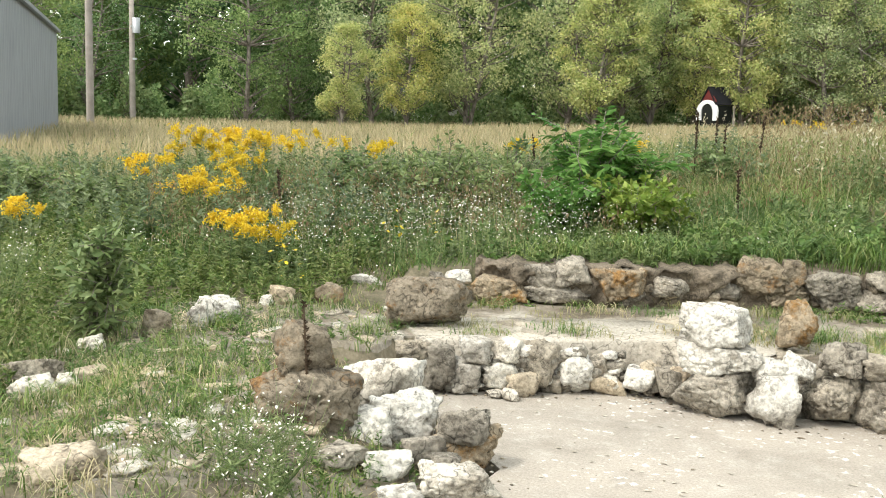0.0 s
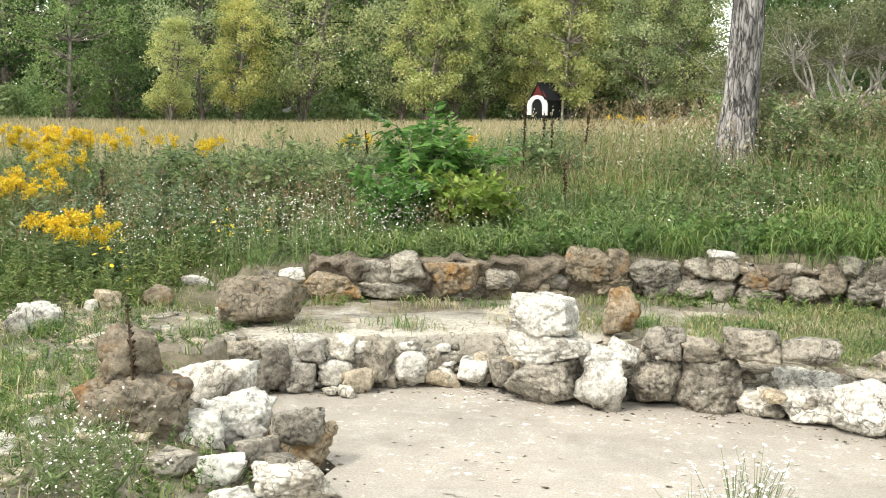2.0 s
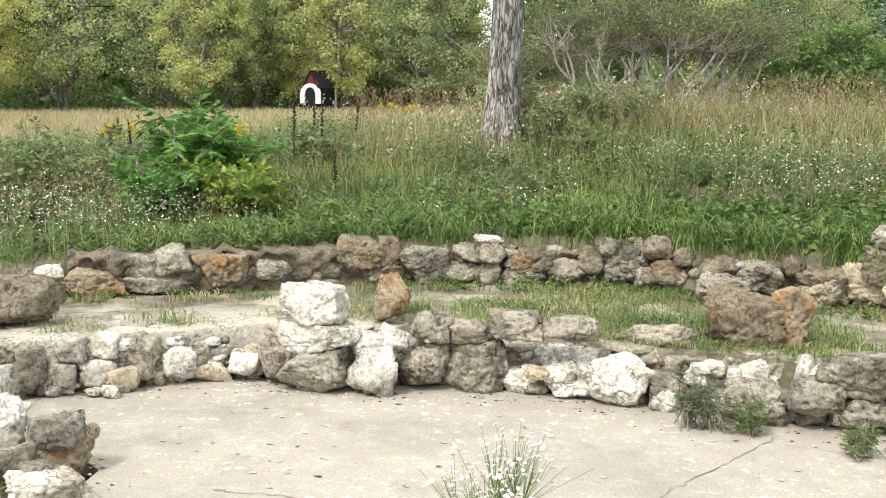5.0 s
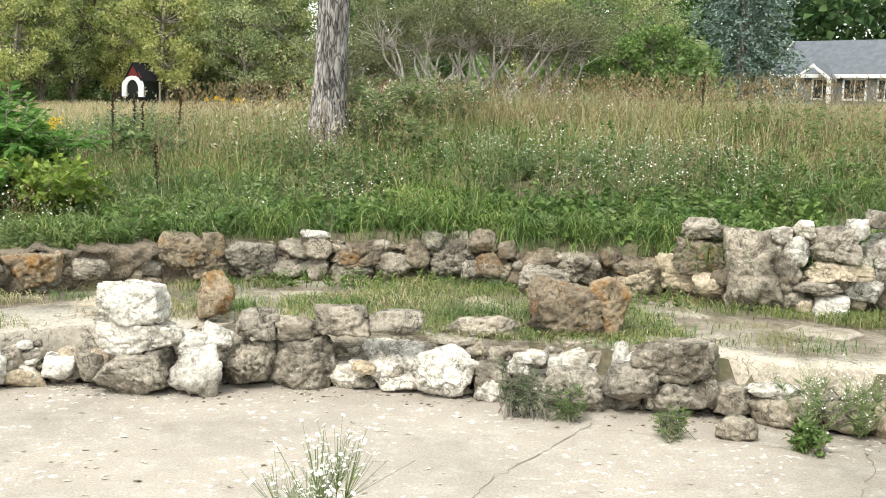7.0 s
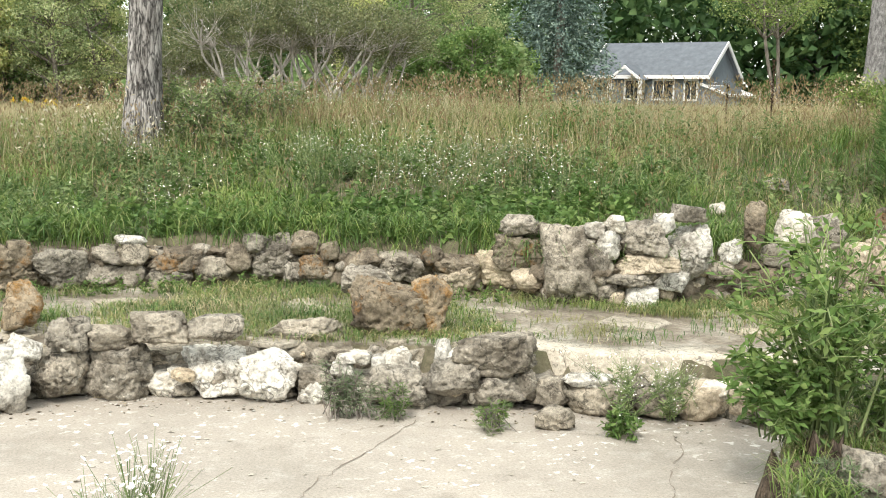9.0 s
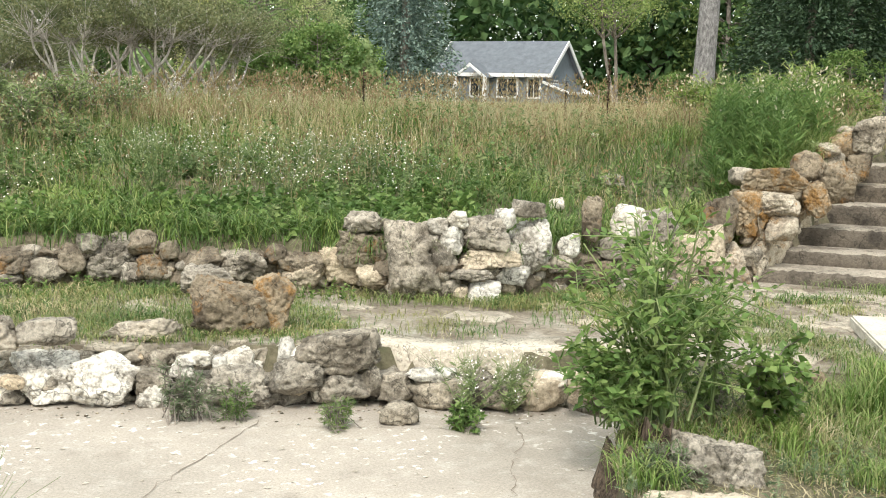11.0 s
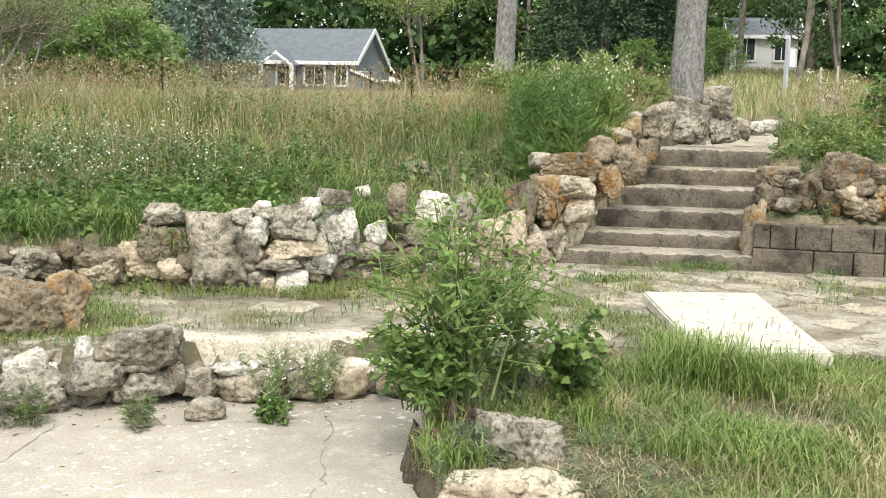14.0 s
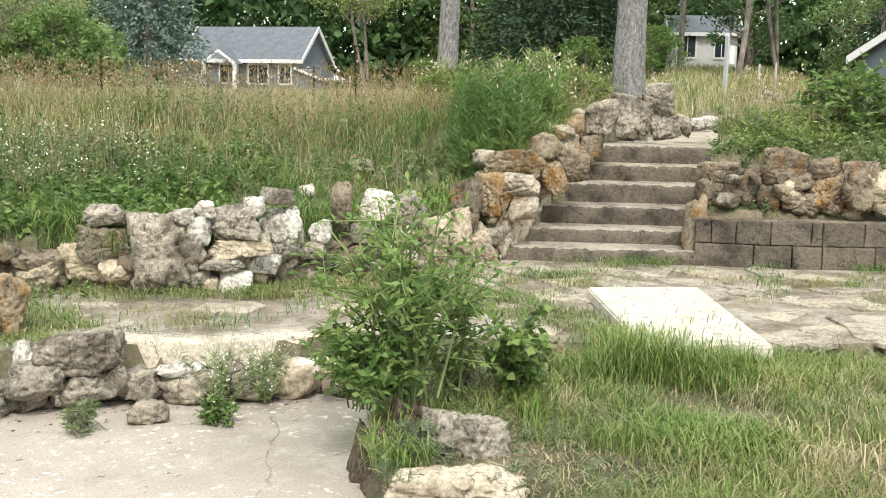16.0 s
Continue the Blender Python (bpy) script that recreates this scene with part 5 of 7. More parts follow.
stuff("asters", sp, [M["forb"], M["white_petal"]], "small white asters in bloom on the slope", "flowers")
# pale seed heads in the meadow
x, y = wedge(1500, 10.5, 22, -14, 60, seed=8)
ok = free_ground(x, y, 1.2) & clumpy(x, y, 0.9, 15, 0.2)
x, y = x[ok], y[ok]
p = on_ground(x, y)
p[:, 2] += RNG.uniform(0.4, 0.8, len(x))
sp = Soup()
q = np.repeat(p, 7, 0) + RNG.normal(0, 0.03, (7 * len(p), 3)) * [1, 1, 2]
add_leaves(sp, q, RNG.normal(0, 1, q.shape) + [0, 0, 1], 0.05, 0.022, 0)
stuff("seed_heads", sp, [M["pale_seed"]], "pale fluffy seed heads above the grass", "weeds")
# broad weeds at the foot of the slope above the wall
x, y = wedge(420, 8.2, 9.4, -8, 30, seed=10)
ok = free_ground(x, y, 0.25)
x, y = x[ok], y[ok]
sp = Soup()
forbs(sp, x, y, RNG.uniform(0.12, 0.25, len(x)), 18, 0.10, 0.06)
stuff("broad_weeds", sp, [M["shrub"]], "broad-leaved weeds creeping over the wall top", "weeds")

# terrace grass
sp = Soup()
for k in range(1900):
    x0, y0 = RNG.uniform(-3.4, 9.5), RNG.uniform(3.0, 8.3)
    sd = -line_dist(np.array([x0]), np.array([y0]), UPPER)[0]
    if not inside(x0, y0, TERRACE) or sd < 0.05 or inside(x0, y0, quad):
        continue
    edge = sd < 0.45 or 0.9 < sd < 1.2
    if RNG.random() > (0.6 if edge else 0.18) * (0.35 if x0 > 5.6 else 1.0) * (0.6 if x0 < -0.5 else 1.0):
        continue
    n = RNG.integers(30, 110)
    q = np.stack([x0 + RNG.normal(0, 0.13, n), y0 + RNG.normal(0, 0.07, n), np.full(n, 0.28)], 1)
    add_arcs(sp, q, RNG.uniform(0.03, 0.11, n) * (1.2 if edge else 0.7), RNG.uniform(0.003, 0.007, n), RNG.uniform(0.7, 1.5, n), int(RNG.choice([0, 0, 1, 1, 2, 2, 3])))
x, y = wedge(3800, 5.6, 9.2, -26, 52, seed=57)
sd = -line_dist(x, y, UPPER)
ok = inside(x, y, TERRACE) & (sd > 0.04) & ~inside(x, y, quad) & clumpy(x, y, 2.2, 58, 0.12) & ((x < 5.6) | (RNG.random(len(x)) < 0.25))
q = np.repeat(np.stack([x[ok], y[ok], np.full(ok.sum(), 0.275)], 1), 26, 0)
q[:, :2] += RNG.normal(0, 0.06, (len(q), 2))
add_arcs(sp, q, RNG.uniform(0.03, 0.10, len(q)), RNG.uniform(0.003, 0.007, len(q)), RNG.uniform(0.6, 1.5, len(q)), 0)
sp.m[-1] = np.repeat(RNG.choice(4, len(q), p=[0.38, 0.34, 0.21, 0.07]), 5)
stuff("terrace_grass", sp, [M["grass"], M["olive"], M["deep"], M["dry"]], "tufts of grass growing between the terrace stones", "grass")

# weeds along the foot of the upper wall
x, y = wedge(2600, 6.8, 9.2, -24, 45, seed=66)
sd = line_dist(x, y, UPPER)
ok = (sd < -0.03) & (sd > -0.32) & inside(x, y, TERRACE) & clumpy(x, y, 2.6, 67, 0.0) & (x < 6.4)
sp = Soup()
forbs(sp, x[ok], y[ok], RNG.uniform(0.06, 0.17, ok.sum()), 16, 0.055, 0.022)
stuff("wall_foot_weeds", sp, [M["shrub"]], "green weeds along the foot of the upper wall", "weeds")

# left foreground ground cover
sp = Soup()
x, y = wedge(30000, 3.4, 8.2, -50, -14, seed=12)
ok = ~inside(x, y, [(a * 1.03, b + 0.1) for a, b in POOL]) & (x < -1.9) & clumpy(x, y, 2.2, 17, -0.55) & ~inside(x, y, TERRACE)
dens = clumpy(x, y, 3.0, 19, -0.08) | (x < -4.2)
ok &= dens
x, y = x[ok], y[ok]
g = RNG.random(len(x)) < 0.72
p = on_ground(x, y)
hh = RNG.uniform(0.03, 0.12, len(x)) * np.where(x < -4, 2.2, 1.0)
add_blades(sp, p[g], hh[g], RNG.uniform(0.004, 0.010, g.sum()), 1.1, 0)
add_blades(sp, p[~g], hh[~g], RNG.uniform(0.003, 0.007, (~g).sum()), 0.6, 1)
stuff("path_grass", sp, [M["grass"], M["dry"]], "thin grass and straw over stony ground", "grass")
x, y = wedge(1100, 3.4, 8.0, -48, -14, seed=64)
ok = inside(x, y, SIDE_PATH) & clumpy(x, y, 3.0, 65, 0.0)
forbs(sp2 := Soup(), x[ok], y[ok], RNG.uniform(0.03, 0.10, ok.sum()), 14, 0.05, 0.020)
stuff("path_weeds", sp2, [M["shrub"]], "low leafy weeds creeping over the stony path", "weeds")
sp = Soup()
x, y = wedge(520, 3.2, 7.6, -50, -15, seed=68)
ok = (inside(x, y, SIDE_PATH) & clumpy(x, y, 2.4, 69, -0.25)) | ((x < -3.3) & ~inside(x, y, TERRACE) & (line_dist(x, y, UPPER) < 0.5))
for cx, cy in zip(x[ok], y[ok]):
    n = RNG.integers(18, 46)
    qx, qy = cx + RNG.normal(0, 0.06, n), cy + RNG.normal(0, 0.06, n)
    add_arcs(sp, on_ground(qx, qy), RNG.uniform(0.06, 0.22, n), RNG.uniform(0.0025, 0.006, n), RNG.uniform(0.4, 1.3, n), int(RNG.integers(0, 4)))
stuff("path_tufts", sp, [M["grass"], M["deep"], M["lush"], M["dry"]], "tufts of green and dry grass along the stony path", "grass")
sp = Soup()
x, y = wedge(900, 3.2, 7.8, -50, -15, seed=78)
ok = (inside(x, y, SIDE_PATH) & clumpy(x, y, 2.0, 79, 0.1)) | ((x < -3.1) & ~inside(x, y, TERRACE) & (y < 6.5))
forbs(sp, x[ok], y[ok], RNG.uniform(0.06, 0.20, ok.sum()), 20, 0.045, 0.012)
stuff("path_herbs", sp, [M["deep"]], "feathery green herbs spreading over the stony ground", "weeds")
left_patch = tagged(new("stony_ground", None), "bare stony path with flat limestone pieces", "ground", kind="structure")
rng = np.random.default_rng(31)
for k in range(190):
    x, y = rng.uniform(-4.4, -1.9), rng.uniform(3.2, 7.0)
    if inside(x, y, POOL) or inside(x, y, TERRACE) or x > -1.7 - 0.1 * y:
        continue
    ob = part_me("flat_stone", rock_mesh("flat_stone", ("t", "w", "t", "g")[k % 4], rng.uniform(0.07, 0.26), rng.uniform(0.06, 0.18), rng.uniform(0.03, 0.06), 500 + k, 3), left_patch)
    ob.matrix_basis = pose(x, y, float(ground_z(x, y)) + 0.01, 0, 0, rng.uniform(0, 360))

# lawn by the pond
sp = Soup()
x, y = wedge(70000, 2.9, 8.5, 30, 72, seed=14)
ok = inside(x, y, LAWN)
bare = clumpy(x, y, 1.7, 23, 0.42) | (np.hypot(x - 3.45, y - 2.75) < 0.28)
rocky = (np.hypot(x - 3.15, y - 3.2) < 0.36) | (np.hypot(x - 2.8, y - 2.88) < 0.40)
ok &= (~bare | (RNG.random(len(x)) < 0.2)) & (~rocky | (RNG.random(len(x)) < 0.06))
x, y = x[ok], y[ok]
p = on_ground(x, y)
k3 = RNG.random(len(x))
hh = RNG.uniform(0.03, 0.13, len(x)) * np.where(clumpy(x, y, 2.5, 47, 0.0), 1.2, 0.6)
for idx, sel in enumerate((k3 < 0.42, (k3 >= 0.42) & (k3 < 0.60), k3 >= 0.60)):
    add_blades(sp, p[sel], hh[sel], RNG.uniform(0.003, 0.008, sel.sum()), 0.9, idx)
x, y = wedge(700, 2.9, 7.5, 30, 72, seed=15)
ok = inside(x, y, LAWN) & ~(clumpy(x, y, 1.7, 23, 0.42) | (np.hypot(x - 3.45, y - 2.75) < 0.3) | (np.hypot(x - 3.15, y - 3.2) < 0.4) | (np.hypot(x - 2.8, y - 2.88) < 0.45))
for cx, cy in zip(x[ok], y[ok]):
    n = RNG.integers(20, 60)
    qx, qy = cx + RNG.normal(0, 0.05, n), cy + RNG.normal(0, 0.05, n)
    add_arcs(sp, on_ground(qx, qy), RNG.uniform(0.07, 0.22, n), RNG.uniform(0.003, 0.006, n), RNG.uniform(0.4, 1.3, n), int(RNG.choice([0, 1, 1, 1, 2, 3])))
stuff("lawn_grass", sp, [M["grass"], M["lush"], M["dry"], M["olive"]], "rough grass growing beside the pond", "grass")
tuft = Soup()
SLAB_EDGE = ((4.70, 3.66, 240, 0.07, 0.36), (4.80, 3.54, 260, 0.07, 0.38), (4.93, 3.44, 240, 0.07, 0.34), (5.08, 3.34, 220, 0.07, 0.30), (5.22, 3.24, 200, 0.07, 0.27), (4.99, 3.99, 260, 0.07, 0.30), (5.03, 3.83, 340, 0.08, 0.30), (5.10, 3.68, 260, 0.07, 0.26), (5.23, 3.56, 260, 0.07, 0.20), (5.39, 3.44, 260, 0.07, 0.17), (5.57, 3.32, 240, 0.07, 0.16), (5.81, 3.19, 200, 0.10, 0.14))
for cx, cy, n, r, hgt in ((4.02, 2.62, 600, 0.15, 0.22), (4.3, 2.45, 240, 0.10, 0.17), (4.55, 3.75, 260, 0.12, 0.25), (4.85, 3.38, 200, 0.10, 0.18), (5.1, 3.28, 300, 0.10, 0.2), (5.35, 3.08, 300, 0.12, 0.19), (5.7, 2.95, 200, 0.15, 0.14), (4.0, 3.62, 160, 0.12, 0.2), (2.85, 3.3, 160, 0.06, 0.2)):
    q = np.stack([cx + RNG.normal(0, r, n), cy + RNG.normal(0, r, n), np.full(n, 0.17)], 1)
    add_arcs(tuft, q, RNG.uniform(0.6, 1.15, n) * hgt, RNG.uniform(0.004, 0.008, n), RNG.uniform(0.3, 1.1, n), 0)
for cx, cy, n, r, hgt in SLAB_EDGE:
    q = np.stack([cx + RNG.normal(0, r, n), cy + RNG.normal(0, r, n), np.full(n, 0.17)], 1)
    add_arcs(tuft, q, RNG.uniform(0.5, 1.2, n) * hgt, RNG.uniform(0.003, 0.007, n), RNG.uniform(0.2, 1.0, n), 0)
stuff("grass_tufts", tuft, [M["lush"]], "bright green thick grass tufts on the lawn", "grass")
fox = Soup()
for cx, cy in ((4.75, 3.6), (4.9, 3.5), (5.1, 3.36), (4.6, 3.5)):
    n = 6
    q = np.stack([cx + RNG.normal(0, 0.12, n), cy + RNG.normal(0, 0.12, n), np.full(n, 0.17)], 1)
    tip = q + np.c_[RNG.normal(0, 0.07, (n, 2)), RNG.uniform(0.24, 0.38, n)]
    sw = np.array([0.002, 0.0, 0.0])
    fox.add(np.stack([q - sw, q + sw, tip], 1).reshape(-1, 3), np.arange(3 * n).reshape(-1, 3), 0)
    for a in range(n):
        add_tube(fox, [tip[a], tip[a] + [0.006, 0, 0.025], tip[a] + [0.016, 0, 0.05]], [0.002, 0.0035, 0.0015], 1, 5)
stuff("foxtail_grass", fox, [M["grass"], M["dry"]], "foxtail grass with drooping seed heads by the slab", "grass")


x, y = wedge(900, 3.0, 7.0, 32, 70, seed=48)
ok = inside(x, y, LAWN) & clumpy(x, y, 2.0, 49, 0.1)
sp = Soup()
forbs(sp, x[ok], y[ok], RNG.uniform(0.05, 0.16, ok.sum()), 16, 0.045, 0.012)
stuff("lawn_weeds", sp, [M["bluish"]], "small feathery weeds in the rough grass", "weeds")
x, y = wedge(16000, 2.9, 7.5, 30, 72, seed=52)
ok = inside(x, y, LAWN)
sp = Soup()
add_blades(sp, on_ground(x[ok], y[ok], -0.004), 0.025, RNG.uniform(0.003, 0.007, ok.sum()), 3.2, 0)
x, y = wedge(6000, 3.2, 8.0, -48, -14, seed=53)
ok = inside(x, y, SIDE_PATH)
add_blades(sp, on_ground(x[ok], y[ok], -0.016), 0.025, RNG.uniform(0.003, 0.007, ok.sum()), 3.2, 0)
stuff("straw_litter", sp, [M["dry"]], "dry straw lying on the trodden ground", "litter")
# dry seeding stems over the slope
x, y = wedge(14000, 8.2, 16, -36, 62, seed=50)
ok = free_ground(x, y, 0.7) & ((x > -1) | (np.hypot(x, y) < 11.2)) & (RNG.random(len(x)) < np.interp(line_dist(x, y, UPPER), [1.0, 3.0, 4.5], [0.15, 0.6, 1.0]) + np.where(x < -1.5, 0.4, 0.0))
x, y = x[ok], y[ok]
p = on_ground(x, y)
hgt = np.clip(0.22 + 0.1 * line_dist(x, y, UPPER), 0.25, 0.7) * RNG.uniform(0.7, 1.2, len(x))
sp = Soup()
add_blades(sp, p, hgt, 0.0045, 0.35, 0)
q = np.repeat(p + np.c_[np.zeros((len(p), 2)), hgt * 0.95], 3, 0) + RNG.normal(0, 0.022, (3 * len(p), 3)) * [1, 1, 1.6]
add_leaves(sp, q, RNG.normal(0, 0.5, q.shape) + [0, 0, 1], 0.05, 0.014, 1)
stuff("seeding_grass", sp, [M["dry"], M["russet"]], "dry seeding grass stems over the slope", "grass")


# ---- single plants ----
def plant(name, soup, mats, label, category, group=""):
    return tagged(new(name, soup.mesh(name, mats)), label, category, group)


def thing_at(name, x, y, z, label, category, group=""):
    ob = new(name)
    ob.location = (x, y, z)
    return tagged(ob, label, category, group)


def local_soup_part(name, soup, mats, parent, label="", smooth=False):
    return tagged(part_me(name, soup.mesh(name, mats, smooth), parent, label), kind="stuff" if name in ("stem_growth", "branchwork", "foliage", "blossom", "flower_cloud", "crown") else "")


def goldenrod(x, y, h, spread, n, seed):
    r = np.random.default_rng(seed)
    ob = thing_at("goldenrod", x, y, float(ground_z(x, y)) - 0.02, "goldenrod clump in full yellow bloom in the meadow", "wildflower", "goldenrods in the meadow")
    st, fl = Soup(), Soup()
    for _ in range(n):
        b = np.r_[r.normal(0, spread, 2), 0]
        t = b + np.r_[r.normal(0, 0.06, 2), h * r.uniform(0.8, 1.1)]
        add_tube(st, [b, (b + t) / 2, t], [0.005, 0.004, 0.002], 0, 4)
        k = 26
        u = r.uniform(0.15, 0.9, (k, 1))
        a = r.uniform(0, 6.28, k)
        add_leaves(st, b + (t - b) * u, np.stack([np.cos(a), np.sin(a), np.full(k, 0.3)], 1), 0.08, 0.016, 0)
        for _ in range(9):
            e = np.r_[r.normal(0, 0.055, 2), r.uniform(-0.10, 0.05)]
            m = 26
            u = r.random((m, 1))
            add_leaves(fl, t + e * u + r.normal(0, 0.010, (m, 3)) + [0, 0, 0.02], r.normal(0, 1, (m, 3)) + [0, 0, 0.8], 0.020, 0.014, 0)
    local_soup_part("stem_growth", st, [M["forb"]], ob)
    local_soup_part("blossom", fl, [M["gold"]], ob, "arching yellow flower plumes")


for gx0, gy0, gh, gs, gn, gseed in ((-4.52, 7.36, 0.62, 0.10, 12, 1), (-4.22, 7.5, 0.5, 0.08, 5, 2), (-5.54, 8.61, 0.66, 0.12, 10, 3), (-5.84, 8.77, 0.6, 0.14, 11, 4), (-5.6, 9.3, 0.85, 0.14, 11, 5), (-6.33, 8.8, 0.78, 0.12, 8, 6),
                                    (-6.88, 10.48, 0.95, 0.2, 16, 7), (-6.61, 10.65, 0.95, 0.16, 14, 8), (-6.19, 10.9, 0.95, 0.16, 12, 9), (-6.17, 11.7, 0.9, 0.14, 6, 10), (-6.36, 7.12, 0.6, 0.08, 5, 11), (-5.23, 11.38, 0.9, 0.2, 10, 12)):
    goldenrod(gx0, gy0, gh * 0.8, gs, gn, gseed)
for gx0, gy0, gh, gs, gn, gseed in ((-0.65, 29.98, 0.9, 0.5, 14, 13), (-3.9, 13.45, 0.95, 0.1, 6, 14), (-2.46, 12.77, 0.85, 0.2, 8, 15)):
    goldenrod(gx0, gy0, gh * 0.6, gs, gn, gseed)


def leafy_shrub(name, x, y, z, stems, height, spread, leaves, ll, lw, mat, label, category, seed, pinnate=False, bark="bark_far", group=""):
    """A shrub of arching stems with leaves along twigs."""
    r = np.random.default_rng(seed)
    ob = thing_at(name, x, y, z, label, category, group)
    wood, lf = Soup(), Soup()
    for _ in range(stems):
        a, o = r.uniform(0, 6.28), r.uniform(0.15, 1.0)
        h = height * r.uniform(0.55, 1.0)
        tip = np.array([np.cos(a) * spread * o, np.sin(a) * spread * o, h * (1 - 0.25 * o)])
        b = r.normal(0, 0.05, 3) * [1, 1, 0]
        mid = b * 0.5 + tip * [0.4, 0.4, 0.62] + r.normal(0, 0.03, 3)
        pts = smooth_line([b, mid, tip], 5)
        add_tube(wood, pts, np.linspace(0.0055, 0.0018, len(pts)) * (height / 0.8 + 0.3), 0, 5)
        for _ in range(7):
            t = r.uniform(0.25, 1.0)
            s0 = pts[int(t * (len(pts) - 1))]
            tw = unit(r.normal(0, 1, 3) + [np.cos(a) * 0.8, np.sin(a) * 0.8, 0.5]) * height * r.uniform(0.12, 0.3)
            add_tube(wood, [s0, s0 + tw * 0.6, s0 + tw], [0.004, 0.003, 0.0015], 0, 4)
            k = leaves
            u = np.linspace(0.1, 1.0, k)[:, None]
            side = unit(np.cross(tw, [0, 0, 1.0]))
            sg = np.where(np.arange(k) % 2, 1.0, -1.0)[:, None]
            dirs = (side * sg + unit(tw) * 0.5 + r.normal(0, 0.22, (k, 3)) + [0, 0, -0.25]) if pinnate else (unit(tw) * 0.6 + side * sg * 0.9 + r.normal(0, 0.45, (k, 3)) + [0, 0, -0.1])
            add_leaves(lf, s0 + tw * u, dirs, ll * r.uniform(0.6, 1.15, k), lw * r.uniform(0.7, 1.1, k), 0)
    local_soup_part("branchwork", wood, [M[bark]], ob)
    local_soup_part("foliage", lf, [M[mat]], ob)
    return ob


def gz1(x, y):
    return float(ground_z(x, y)) - 0.02


leafy_shrub("sumac_shrub", -2.2, 9.75, gz1(-2.2, 9.75), 26, 1.15, 0.55, 16, 0.13, 0.042, "sumac", "bushy green sumac with long leaflets on the slope", "shrub", 1, True)
leafy_shrub("sumac_shrub", -1.9, 10.2, gz1(-1.9, 10.2), 16, 1.05, 0.4, 16, 0.13, 0.042, "sumac", "bushy green sumac with long leaflets on the slope", "shrub", 2, True)
leafy_shrub("leafy_bush", -1.62, 9.2, gz1(-1.62, 9.2), 34, 0.62, 0.5, 13, 0.085, 0.05, "lime", "low yellow-green bush glowing on the slope", "shrub", 3)
leafy_shrub("leafy_bush", -2.3, 9.05, gz1(-2.3, 9.05), 32, 0.66, 0.5, 12, 0.08, 0.045, "sumac", "low green bush with some browned leaves", "shrub", 4)
for k, (bx, by, bh) in enumerate(((-3.1, 10.4, 0.75), (-3.9, 10.3, 0.8), (-4.7, 10.2, 0.8), (-3.4, 11.4, 0.9), (-4.3, 11.6, 0.9), (-1.2, 11.8, 0.8), (-3.4, 9.4, 0.5), (-5.2, 9.8, 0.6), (-7.2, 9.0, 0.7), (-7.9, 8.6, 0.8))):
    leafy_shrub("weedy_bush", bx, by, gz1(bx, by), 20, bh * (0.95 if k < 5 else 0.75), 0.5, 12, 0.09, 0.034, "forb", "green weedy bush in the meadow", "shrub", 20 + k, group="weedy bushes in the meadow")
leafy_shrub("weedy_bush", -4.16, 5.25, 0.28, 14, 0.75, 0.16, 14, 0.09, 0.035, "forb", "tall leafy weed standing on the side slope", "shrub", 31)

# shrub on the rotten stump
stump = thing_at("tree_stump", 3.02, 3.55, 0.0, "broken dark rotting stump at the pond edge", "stump")
sp = Soup()
for cx, cy, r0, top, sd in ((0.0, 0.0, 0.15, 0.32, 3), (0.17, 0.11, 0.11, 0.36, 4), (-0.02, 0.14, 0.09, 0.26, 5)):
    r = np.random.default_rng(sd)
    ang = np.arange(40) * 2 * np.pi / 40
    rib = 1 + 0.13 * np.sin(ang * 5 + sd) + 0.08 * np.sin(ang * 11 + 2 * sd) + r.normal(0, 0.04, 40)
    crest = top * (0.78 + 0.22 * np.sin(ang * 3 + sd) * np.cos(ang * 2) + r.normal(0, 0.06, 40))
    v = []
    for lev in np.linspace(0, 1, 9):
        rad = r0 * (1.25 - 0.45 * lev) * rib * (1 + r.normal(0, 0.025, 40))
        v.append(np.stack([cx + rad * np.cos(ang) + 0.05 * lev, cy + rad * np.sin(ang) + 0.05 * lev, -0.02 + crest * lev], 1))
    v.append(np.stack([cx + 0.05 + 0.3 * r0 * np.cos(ang), cy + 0.05 + 0.3 * r0 * np.sin(ang), np.full(40, top * 0.62)], 1))
    f = [t for a in range(9) for b in range(40) for t in ((a * 40 + b, a * 40 + (b + 1) % 40, (a + 1) * 40 + (b + 1) % 40), (a * 40 + b, (a + 1) * 40 + (b + 1) % 40, (a + 1) * 40 + b))]
    f += [(360 + b, 360 + (b + 1) % 40, 380) for b in range(40)]
    sp.add(np.concatenate(v), f)
local_soup_part("stump_wood", sp, [M["stump"]], stump)
leafy_shrub("stump_shrub", 3.28, 3.80, 0.30, 30, 1.06, 0.47, 8, 0.062, 0.027, "shrub", "green leafy shrub sprouting from a rotten stump", "shrub", 5, bark="forb")
leafy_shrub("stump_shrub", 3.60, 3.84, 0.24, 9, 0.62, 0.30, 9, 0.055, 0.022, "shrub", "leafy green shoots spreading beside the stump", "shrub", 12, bark="forb")
leafy_shrub("stump_shrub", 3.10, 3.84, 0.26, 20, 0.46, 0.42, 9, 0.062, 0.028, "shrub", "drooping leafy shoots over the pond edge", "shrub", 6, bark="forb")
leafy_shrub("bindweed", 3.95, 3.72, 0.20, 12, 0.5, 0.2, 8, 0.062, 0.052, "shrub", "round-leaved vine climbing beside the shrub", "vine", 7)
leafy_shrub("spurge_clump", 2.98, 3.32, 0.14, 26, 0.22, 0.11, 20, 0.035, 0.005, "bluish", "feathery blue-green spurge clump by the stump", "weed", 8)
